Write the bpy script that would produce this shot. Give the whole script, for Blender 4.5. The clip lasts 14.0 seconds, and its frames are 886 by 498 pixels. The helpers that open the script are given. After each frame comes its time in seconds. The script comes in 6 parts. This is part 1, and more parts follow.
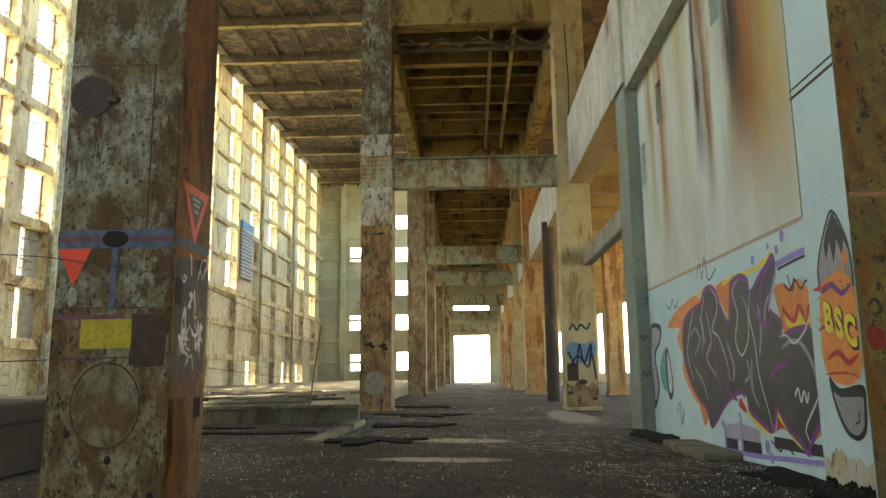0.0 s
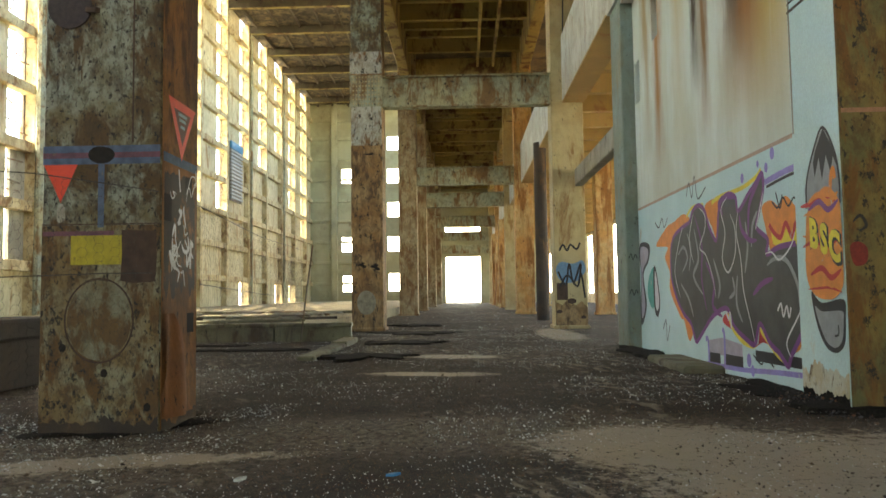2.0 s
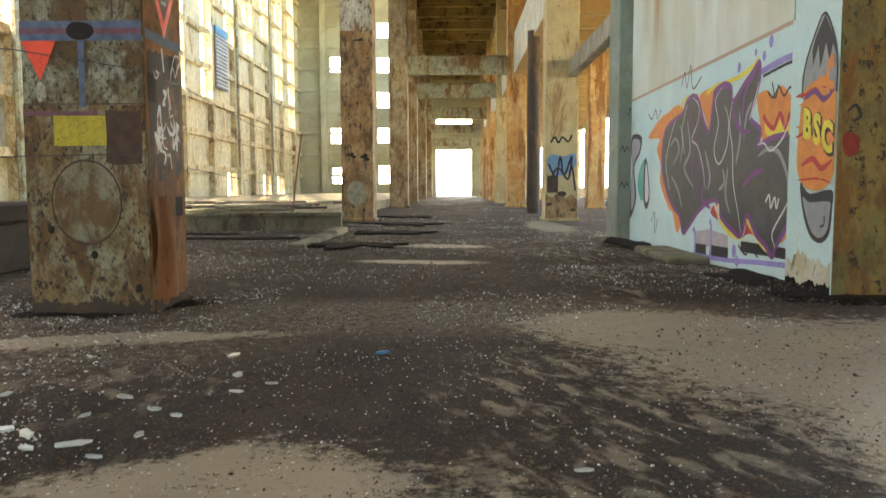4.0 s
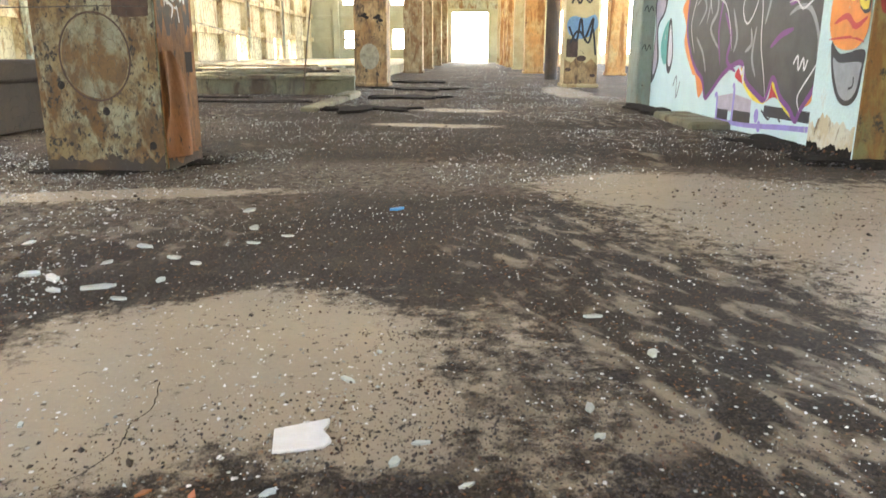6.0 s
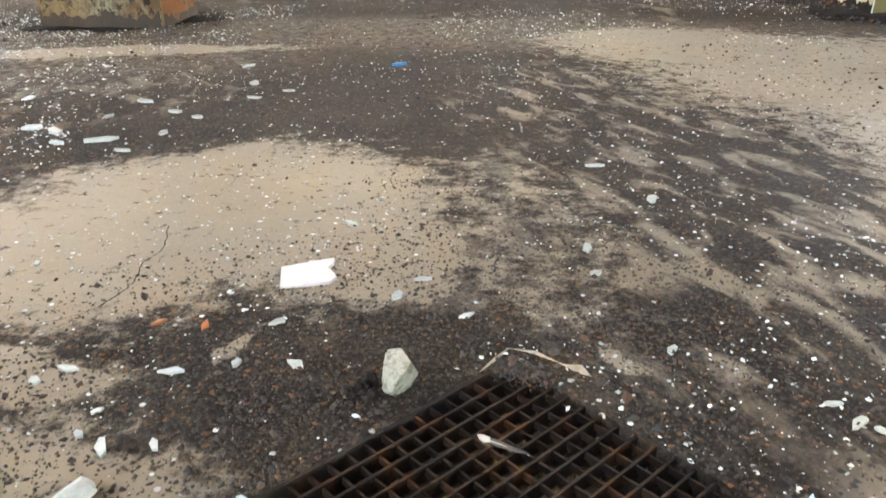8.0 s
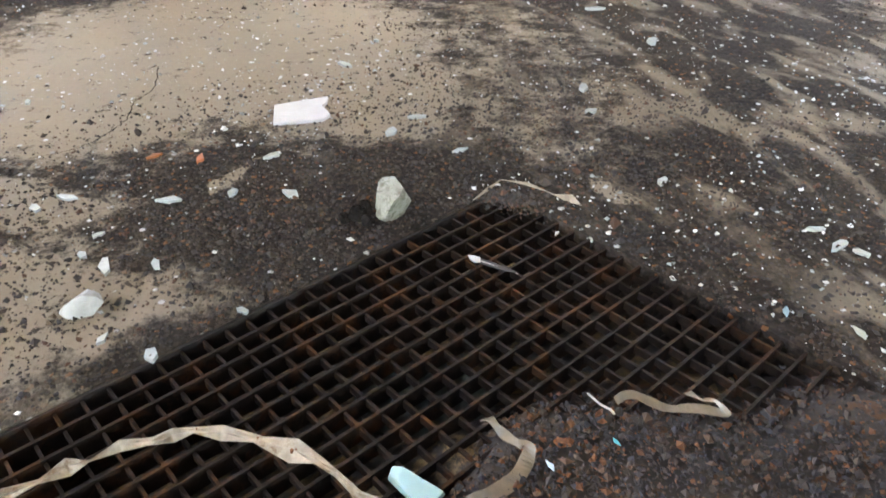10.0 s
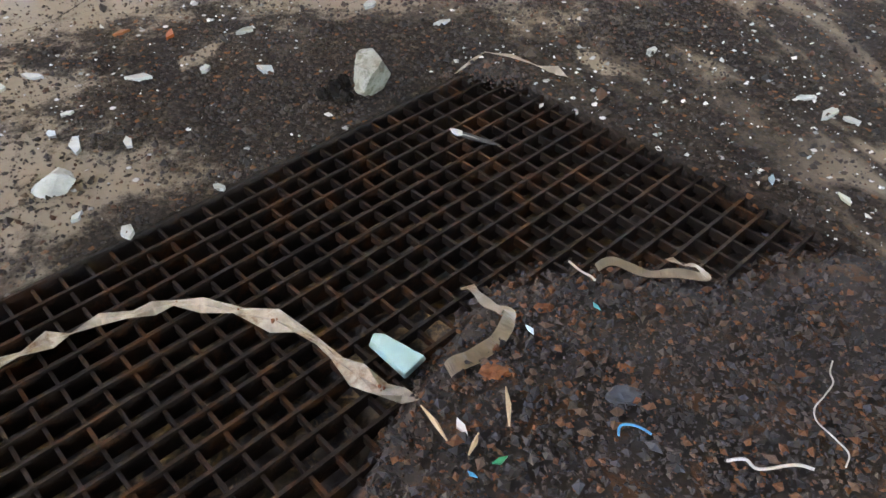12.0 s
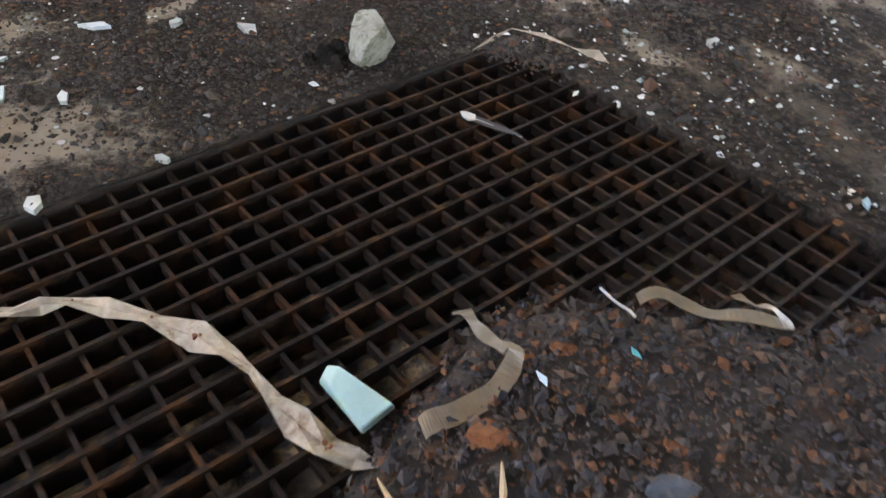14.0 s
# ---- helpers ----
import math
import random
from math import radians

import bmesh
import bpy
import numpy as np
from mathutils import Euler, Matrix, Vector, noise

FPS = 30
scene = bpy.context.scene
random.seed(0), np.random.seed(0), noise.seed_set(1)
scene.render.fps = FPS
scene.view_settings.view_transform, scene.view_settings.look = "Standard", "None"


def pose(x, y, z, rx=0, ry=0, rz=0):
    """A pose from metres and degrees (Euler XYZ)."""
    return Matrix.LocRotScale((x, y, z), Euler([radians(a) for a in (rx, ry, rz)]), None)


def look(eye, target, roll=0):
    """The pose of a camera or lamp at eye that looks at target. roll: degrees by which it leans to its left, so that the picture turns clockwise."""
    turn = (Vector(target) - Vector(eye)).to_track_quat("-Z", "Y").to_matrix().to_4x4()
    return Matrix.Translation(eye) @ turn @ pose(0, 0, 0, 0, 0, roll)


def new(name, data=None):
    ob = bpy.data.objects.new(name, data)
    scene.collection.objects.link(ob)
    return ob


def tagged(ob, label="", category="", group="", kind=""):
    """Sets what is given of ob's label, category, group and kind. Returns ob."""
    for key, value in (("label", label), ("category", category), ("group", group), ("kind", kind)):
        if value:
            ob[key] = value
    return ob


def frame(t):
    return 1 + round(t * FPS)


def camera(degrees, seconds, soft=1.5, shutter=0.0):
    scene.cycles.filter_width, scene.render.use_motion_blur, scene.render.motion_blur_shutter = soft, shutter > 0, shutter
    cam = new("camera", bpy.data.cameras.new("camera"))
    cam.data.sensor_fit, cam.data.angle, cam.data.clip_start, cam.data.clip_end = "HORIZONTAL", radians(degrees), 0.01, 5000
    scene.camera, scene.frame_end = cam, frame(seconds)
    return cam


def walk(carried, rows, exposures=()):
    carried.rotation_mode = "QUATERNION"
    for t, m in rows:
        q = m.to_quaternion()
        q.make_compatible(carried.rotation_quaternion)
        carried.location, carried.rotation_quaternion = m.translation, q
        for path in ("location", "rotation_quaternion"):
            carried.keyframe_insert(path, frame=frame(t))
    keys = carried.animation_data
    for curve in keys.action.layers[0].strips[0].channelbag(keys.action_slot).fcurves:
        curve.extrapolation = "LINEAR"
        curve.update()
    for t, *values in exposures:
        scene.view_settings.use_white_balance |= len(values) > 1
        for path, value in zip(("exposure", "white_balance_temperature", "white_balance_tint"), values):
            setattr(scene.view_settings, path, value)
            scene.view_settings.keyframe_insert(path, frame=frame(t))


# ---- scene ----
cam = camera(62.0, 14.0, shutter=0.5)
PATH = [
    (0, (0.231, 0.499, 0.984), (0.155, 2.471, 1.317), -0.7),
    (0.5, (0.234, 0.499, 0.98), (0.16, 2.476, 1.27), -0.8),
    (1, (0.241, 0.495, 0.971), (0.171, 2.48, 1.207), -0.9),
    (1.5, (0.239, 0.493, 0.956), (0.175, 2.483, 1.147), -0.9),
    (2, (0.246, 0.493, 0.94), (0.189, 2.488, 1.063), -0.8),
    (2.5, (0.25, 0.49, 0.925), (0.203, 2.489, 0.988), -0.5),
    (3, (0.254, 0.49, 0.916), (0.216, 2.49, 0.914), -0.2),
    (3.2, (0.252, 0.493, 0.911), (0.218, 2.493, 0.877), -0.2),
    (5.3, (0.245, 0.5, 0.837), (0.206, 2.462, 0.45), 0.0),
    (5.5, (0.249, 0.498, 0.831), (0.206, 2.452, 0.408), 0.1),
    (6, (0.247, 0.496, 0.816), (0.178, 2.428, 0.305), 0.2),
    (6.5, (0.249, 0.489, 0.802), (0.172, 2.397, 0.207), 0.3),
    (7, (0.253, 0.482, 0.79), (0.176, 2.358, 0.102), 0.2),
    (7.5, (0.257, 0.471, 0.775), (0.18, 2.318, 0.013), -0.0),
    (8, (0.259, 0.458, 0.761), (0.18, 2.27, -0.081), -0.1),
    (8.2, (0.257, 0.45, 0.751), (0.18, 2.25, -0.117), 0.1),
    (10.5, (0.278, 0.403, 0.692), (0.21, 1.994, -0.518), -0.1),
    (11, (0.283, 0.398, 0.683), (0.217, 1.944, -0.585), -0.4),
    (11.5, (0.288, 0.395, 0.671), (0.23, 1.902, -0.642), -0.6),
    (12, (0.288, 0.403, 0.661), (0.246, 1.87, -0.698), -0.4),
    (12.5, (0.289, 0.426, 0.647), (0.259, 1.874, -0.732), -0.3),
    (13, (0.295, 0.46, 0.608), (0.258, 1.884, -0.796), -0.4),
    (13.5, (0.303, 0.511, 0.558), (0.259, 1.946, -0.835), 1.2),
    (14, (0.305, 0.571, 0.501), (0.222, 2.061, -0.83), 3.1),
]
walk(cam, [(t, look(e, g, r)) for t, e, g, r in PATH],
     exposures=[(0, 3.45, 7850, 3), (3.0, 3.72, 7900, 6), (5.5, 4.8, 7650, 12), (8.0, 5.45, 7350, 13), (10.5, 5.12, 7100, 16), (12.0, 4.95, 7050, 17), (14, 4.8, 7000, 18)])

# ---- world and sun: hazy overcast daylight ----
world = bpy.data.worlds.new("sky")
scene.world = world
world.use_nodes = True
wn = world.node_tree
sky = wn.nodes.new("ShaderNodeTexSky")
sky.sky_type = "NISHITA"
sky.sun_disc = False
sky.sun_elevation = radians(63)
sky.sun_rotation = radians(-70)
sky.dust_density = 1.5
sky.air_density = 1.0
bg = wn.nodes["Background"]
bg.inputs[1].default_value = 0.15
wn.links.new(sky.outputs[0], bg.inputs[0])
sun_data = bpy.data.lights.new("sun", "SUN")
sun_data.energy = 5.0
sun_data.angle = radians(1.5)
sun_data.color = (1.0, 0.93, 0.82)
sun = new("sun", sun_data)
sun.matrix_world = look((-34, 22, 68), (0, 30, 0))


# ---- materials ----
def material(name, rough=0.8, metal=0.0):
    m = bpy.data.materials.new(name)
    m.use_nodes = True
    b = m.node_tree.nodes["Principled BSDF"]
    b.inputs["Roughness"].default_value = rough
    b.inputs["Metallic"].default_value = metal
    return m, m.node_tree, b


def noise_at(nt, scale, detail=6.0, rough=0.6, stretch=(1, 1, 1), shift=(0, 0, 0), distort=0.0):
    g = nt.nodes.new("ShaderNodeNewGeometry")
    mp = nt.nodes.new("ShaderNodeMapping")
    mp.inputs["Scale"].default_value = stretch
    mp.inputs["Location"].default_value = shift
    nt.links.new(g.outputs["Position"], mp.inputs["Vector"])
    n = nt.nodes.new("ShaderNodeTexNoise")
    n.inputs["Scale"].default_value = scale
    n.inputs["Detail"].default_value = detail
    n.inputs["Roughness"].default_value = rough
    n.inputs["Distortion"].default_value = distort
    nt.links.new(mp.outputs[0], n.inputs["Vector"])
    return n.outputs["Fac"]


def ramp(nt, fac, lo, hi):
    r = nt.nodes.new("ShaderNodeMapRange")
    r.inputs["From Min"].default_value = lo
    r.inputs["From Max"].default_value = hi
    nt.links.new(fac, r.inputs["Value"])
    return r.outputs[0]


def calc(nt, op, a, b=None):
    n = nt.nodes.new("ShaderNodeMath")
    n.operation = op
    for k, v in enumerate((a, b)):
        if v is None:
            continue
        if isinstance(v, (int, float)):
            n.inputs[k].default_value = v
        else:
            nt.links.new(v, n.inputs[k])
    return n.outputs[0]


def blend(nt, fac, a, b, mode="MIX"):
    n = nt.nodes.new("ShaderNodeMix")
    n.data_type = "RGBA"
    n.blend_type = mode
    for k, v in ((0, fac), (6, a), (7, b)):
        if isinstance(v, (int, float)):
            n.inputs[k].default_value = v
        elif isinstance(v, tuple):
            n.inputs[k].default_value = (*v, 1)
        else:
            nt.links.new(v, n.inputs[k])
    return n.outputs[2]


def bumped(nt, b, height, strength=0.4, dist=0.02):
    n = nt.nodes.new("ShaderNodeBump")
    n.inputs["Strength"].default_value = strength
    n.inputs["Distance"].default_value = dist
    nt.links.new(height, n.inputs["Height"])
    nt.links.new(n.outputs[0], b.inputs["Normal"])


def weathered(name, a, b, c, cut=0.56, scale=0.8, streak=0.25, rough=0.8, bump=0.4, metal=0.0, dark=(0.03, 0.025, 0.02), pits=0.66, soft=0.045, grit=9.0, mottle=0.0):
    """Painted or raw surface a, with patches b, worn through to c in streaks, speckled with dark pits."""
    m, nt, p = material(name, rough, metal)
    n1 = noise_at(nt, scale, 8, 0.65)
    n2 = noise_at(nt, scale * 1.9, 10, 0.7, (1, 1, streak), (3.1, 7.7, 1.3), 0.4)
    n3 = noise_at(nt, 45, 5, 0.7)
    n4 = noise_at(nt, grit, 8, 0.75, (1, 1, 0.7), (11, 5, 2))
    n5 = noise_at(nt, scale * 5, 9, 0.75, (1, 1, 0.6), (2, 8, 4))
    col = blend(nt, ramp(nt, n1, 0.43, 0.57), a, b)
    worn = ramp(nt, n2, cut - soft, cut + soft)
    col = blend(nt, worn, col, c)
    if mottle:
        col = blend(nt, calc(nt, "MULTIPLY", ramp(nt, n5, 0.47, 0.58), mottle), col, blend(nt, 0.5, c, dark))
    col = blend(nt, ramp(nt, n4, pits - 0.055, pits - 0.015), col, dark)
    tone = nt.nodes.new("ShaderNodeMapRange")
    tone.inputs["To Min"].default_value = 0.72
    tone.inputs["To Max"].default_value = 1.22
    nt.links.new(n3, tone.inputs["Value"])
    grey = nt.nodes.new("ShaderNodeCombineColor")
    for k in range(3):
        nt.links.new(tone.outputs[0], grey.inputs[k])
    col = blend(nt, 1.0, col, grey.outputs[0], "MULTIPLY")
    nt.links.new(col, p.inputs["Base Color"])
    h = calc(nt, "ADD", calc(nt, "MULTIPLY", n4, 0.6), calc(nt, "MULTIPLY", n3, 0.35))
    h = calc(nt, "SUBTRACT", h, calc(nt, "MULTIPLY", worn, 0.25))
    bumped(nt, p, h, bump)
    return m


RUST = (0.17, 0.075, 0.028)
DKRUST = (0.075, 0.04, 0.022)
M_COLUMN = weathered("peeling grey-green paint on rusty steel", (0.31, 0.34, 0.27), (0.17, 0.14, 0.07), (0.105, 0.062, 0.024), 0.525, 2.2, 0.5, pits=0.60, grit=26, mottle=0.7)
M_COLLOW = weathered("rust-run grey paint on steel", (0.28, 0.27, 0.18), (0.22, 0.155, 0.07), (0.14, 0.075, 0.026), 0.52, 2.6, 0.4, pits=0.60, grit=24, mottle=0.75)
M_COLSIDE = weathered("rust brown steel", (0.34, 0.14, 0.038), (0.24, 0.10, 0.03), (0.12, 0.058, 0.024), 0.53, 1.4, 0.25, pits=0.64, grit=14, mottle=0.5)
M_COLRAW = weathered("rust brown column with flaking dark primer", (0.27, 0.15, 0.06), (0.38, 0.25, 0.12), (0.11, 0.065, 0.035), 0.55, 1.5, 0.4, pits=0.62, grit=10, mottle=0.5)
M_COLFAR = weathered("peeling cream paint on rusty column", (0.50, 0.41, 0.22), (0.43, 0.33, 0.165), (0.28, 0.165, 0.065), 0.585, 1.2, 0.25, pits=0.67, mottle=0.12)
M_COLLEFT = weathered("rust-stained grey brown column paint", (0.38, 0.32, 0.20), (0.28, 0.195, 0.10), (0.18, 0.095, 0.04), 0.54, 1.2, 0.35, pits=0.64, grit=12, mottle=0.4)
M_PALE = weathered("chipped pale paint on rusty plate", (0.52, 0.52, 0.46), (0.44, 0.43, 0.36), (0.20, 0.11, 0.05), 0.55, 2.0, 0.4, pits=0.61, grit=10, mottle=0.35)
M_NEARCOL = weathered("dark olive brown stained concrete", (0.23, 0.165, 0.055), (0.15, 0.135, 0.055), (0.18, 0.085, 0.022), 0.53, 1.8, 0.3, pits=0.62, grit=12, mottle=0.55)
M_COLRUST = weathered("orange rusted column", (0.60, 0.32, 0.11), (0.62, 0.43, 0.20), (0.32, 0.14, 0.042), 0.53, 1.3, 0.18, pits=0.66, mottle=0.3)
M_BEAM = weathered("grey-green painted girder", (0.36, 0.39, 0.29), (0.39, 0.37, 0.23), (0.22, 0.125, 0.05), 0.55, 1.1, 0.4, pits=0.64, mottle=0.5)
M_BEAMLIGHT = weathered("pale painted concrete beam", (0.60, 0.61, 0.55), (0.50, 0.50, 0.43), (0.36, 0.24, 0.12), 0.60, 0.8, 0.3, pits=0.68, mottle=0.3)
M_SOFFIT = weathered("ochre stained soffit", (0.48, 0.30, 0.105), (0.40, 0.26, 0.10), (0.36, 0.18, 0.07), 0.6, 0.5, 1.0, pits=0.74)
M_OCHRE = weathered("ochre yellow painted steel", (0.36, 0.28, 0.10), (0.28, 0.22, 0.085), (0.12, 0.06, 0.024), 0.55, 0.7, 0.5, pits=0.70)
# dark ochre with near-black blotches
M_CEIL = weathered("dark ochre ceiling boards", (0.13, 0.095, 0.045), (0.07, 0.055, 0.034), (0.035, 0.025, 0.018), 0.52, 0.6, 1.0, pits=0.66)
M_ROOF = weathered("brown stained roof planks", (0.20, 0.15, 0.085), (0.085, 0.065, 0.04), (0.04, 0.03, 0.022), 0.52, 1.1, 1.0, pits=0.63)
M_ROOFBEAM = weathered("brown roof girder", (0.085, 0.066, 0.036), (0.06, 0.045, 0.025), (0.05, 0.028, 0.014), 0.56, 0.6, 0.5)
M_CREAM = weathered("cream yellow rendered wall", (0.64, 0.555, 0.34), (0.53, 0.455, 0.27), (0.36, 0.21, 0.085), 0.59, 0.7, 0.22, pits=0.66, grit=3, mottle=0.25)
M_LEDGE = weathered("cream painted concrete rib", (0.62, 0.52, 0.30), (0.50, 0.38, 0.19), (0.24, 0.13, 0.05), 0.575, 0.9, 0.6, pits=0.65, grit=3, mottle=0.3)
M_PANELGREY = weathered("grey green wall panels", (0.42, 0.40, 0.25), (0.33, 0.31, 0.19), (0.22, 0.17, 0.09), 0.64, 0.4, 0.4, pits=0.76)
M_CONCRETE = weathered("stained grey concrete", (0.36, 0.34, 0.27), (0.27, 0.25, 0.19), (0.15, 0.12, 0.085), 0.58, 1.0, 0.6, pits=0.68)
M_AQUA = weathered("pale aqua painted render", (0.57, 0.75, 0.74), (0.51, 0.69, 0.68), (0.55, 0.50, 0.37), 0.66, 0.8, 0.4, bump=0.2, pits=0.77)
M_DARKSTEEL = weathered("dark rusted steel", (0.024, 0.0155, 0.0105), (0.018, 0.012, 0.009), (0.065, 0.028, 0.011), 0.56, 9, 1.0, rough=0.72, metal=0.15, pits=0.7)
M_DARKSTEEL.node_tree.nodes["Principled BSDF"].inputs["Specular IOR Level"].default_value = 0.15
M_POLE = weathered("dark tarred pole", (0.075, 0.05, 0.032), (0.05, 0.037, 0.028), (0.17, 0.085, 0.035), 0.60, 1.2, 0.3)
# near-black stand-in for the shade inside the mural wall's openings
M_HOLEBACK = weathered("near-black sheet behind wall holes", (0.06, 0.05, 0.04), (0.045, 0.038, 0.03), (0.03, 0.025, 0.02))
M_FRAME = weathered("rusty window steel", (0.19, 0.16, 0.12), (0.13, 0.10, 0.07), (0.18, 0.085, 0.04), 0.56, 1.5, 0.5)


def plain(name, col, rough=0.7, vary=0.15, scale=25, metal=0.0, wear=None, cut=0.62):
    m, nt, p = material(name, rough, metal)
    n = noise_at(nt, scale, 6, 0.65)
    dk = tuple(v * (1 - 2 * vary) for v in col)
    c = blend(nt, ramp(nt, n, 0.35, 0.65), dk, col)
    if wear:
        w = noise_at(nt, 7, 9, 0.75, (1, 1, 0.6), (5, 2, 9))
        c = blend(nt, ramp(nt, w, cut - 0.03, cut + 0.03), c, wear)
    nt.links.new(c, p.inputs["Base Color"])
    bumped(nt, p, n, 0.2, 0.005)
    return m


# ---- building helpers ----
def box(bm, x0, x1, y0, y1, z0, z1):
    vs = [bm.verts.new((x, y, z)) for z in (z0, z1) for y in (y0, y1) for x in (x0, x1)]
    for f in ((0, 2, 3, 1), (4, 5, 7, 6), (0, 1, 5, 4), (2, 6, 7, 3), (0, 4, 6, 2), (1, 3, 7, 5)):
        bm.faces.new([vs[k] for k in f])
    return vs


def bar(bm, a, b, w, h):
    """A straight bar of section w by h from a to b."""
    a, b = Vector(a), Vector(b)
    d = (b - a).normalized()
    side = d.cross(Vector((0, 0, 1)))
    side = Vector((1, 0, 0)) if side.length < 1e-4 else side.normalized()
    up = side.cross(d)
    ring = []
    for p in (a, b):
        ring.append([bm.verts.new(p + side * sx * w / 2 + up * sz * h / 2) for sx, sz in ((-1, -1), (1, -1), (1, 1), (-1, 1))])
    for k in range(4):
        bm.faces.new((ring[0][k], ring[0][(k + 1) % 4], ring[1][(k + 1) % 4], ring[1][k]))
    bm.faces.new(ring[0][::-1])
    bm.faces.new(ring[1])


def tube(bm, pts, r, sides=8):
    """A round tube through the points."""
    rings = []
    for k, p in enumerate(pts):
        a, b = Vector(pts[max(k - 1, 0)]), Vector(pts[min(k + 1, len(pts) - 1)])
        d = (b - a).normalized()
        u = d.cross(Vector((0.31, 0.17, 0.93)))
        u.normalize()
        v = d.cross(u)
        rr = r[k] if isinstance(r, (list, tuple)) else r
        rings.append([bm.verts.new(Vector(p) + (u * math.cos(q) + v * math.sin(q)) * rr) for q in [2 * math.pi * j / sides for j in range(sides)]])
    for k in range(len(rings) - 1):
        for j in range(sides):
            bm.faces.new((rings[k][j], rings[k][(j + 1) % sides], rings[k + 1][(j + 1) % sides], rings[k + 1][j]))
    bm.faces.new(rings[0][::-1])
    bm.faces.new(rings[-1])


def finish(name, bm, mat, bevel=0.0):
    if bevel:
        bmesh.ops.bevel(bm, geom=list(bm.edges), offset=bevel, segments=1, affect="EDGES", clamp_overlap=True)
    bmesh.ops.recalc_face_normals(bm, faces=list(bm.faces))
    me = bpy.data.meshes.new(name)
    bm.to_mesh(me)
    bm.free()
    me.materials.append(mat)
    return new(name, me)


def part(name, bm, mat, parent=None, label="", bevel=0.0):
    ob = finish(name, bm, mat, bevel)
    ob.parent = parent
    if parent is not None:
        ob.matrix_parent_inverse = parent.matrix_world.inverted()
    return tagged(ob, label)


def block(name, dims, mat, parent=None, label="", bevel=0.0):
    bm = bmesh.new()
    box(bm, *dims)
    return part(name, bm, mat, parent, label, bevel)


def thing(name, place, label, category, group="", kind=""):
    ob = new(name)
    ob.location = place
    ob.empty_display_size = 0.1
    bpy.context.view_layer.update()
    return tagged(ob, label, category, group, kind)


def structure(name, dims, mat, label, category, bevel=0.0):
    return tagged(block(name, dims, mat, None, "", bevel), label, category, "", "structure")


# ---- plan ----
LX0, LX1 = -2.74, -1.90           # left row of columns
RX0, RX1 = 2.62, 3.46             # right row of columns
ROWS = [19.95, 34.3, 43.0, 56.0, 70.0]
WALL_X, END_Y, ROOF_Z, BACK_Y = -16.0, 78.0, 21.4, -12.0
RIGHT_X = 12.0


# ---- floor: one sheet with a hole for the grated pit ----
A = Vector((0.3275, 1.6144, 0))
E1 = Vector((-0.7133, -0.7009, 0))   # along the load bars
E2 = Vector((0.7009, -0.7133, 0))    # across them
GL, GW = 2.2, 1.4


def on_grate(u, v, z=0.0):
    return A + E1 * u + E2 * v + Vector((0, 0, z))


def floor_height(x, y):
    r = math.hypot(x - 0.3, y - 1.2)
    f = min(max((r - 1.6) / 2.0, 0), 1)
    n = noise.noise(Vector((x * 0.7, y * 0.7, 0))) * 0.03 + noise.noise(Vector((x * 2.3, y * 2.3, 5))) * 0.012
    crust = 0.05 * min(max((y - 6.3) / 0.12, 0), 1) * min(max((x - 1.25) / 0.3, 0), 1) * min(max((9.0 - y) / 2, 0), 1)
    return n * f + crust


M_FLOOR = None

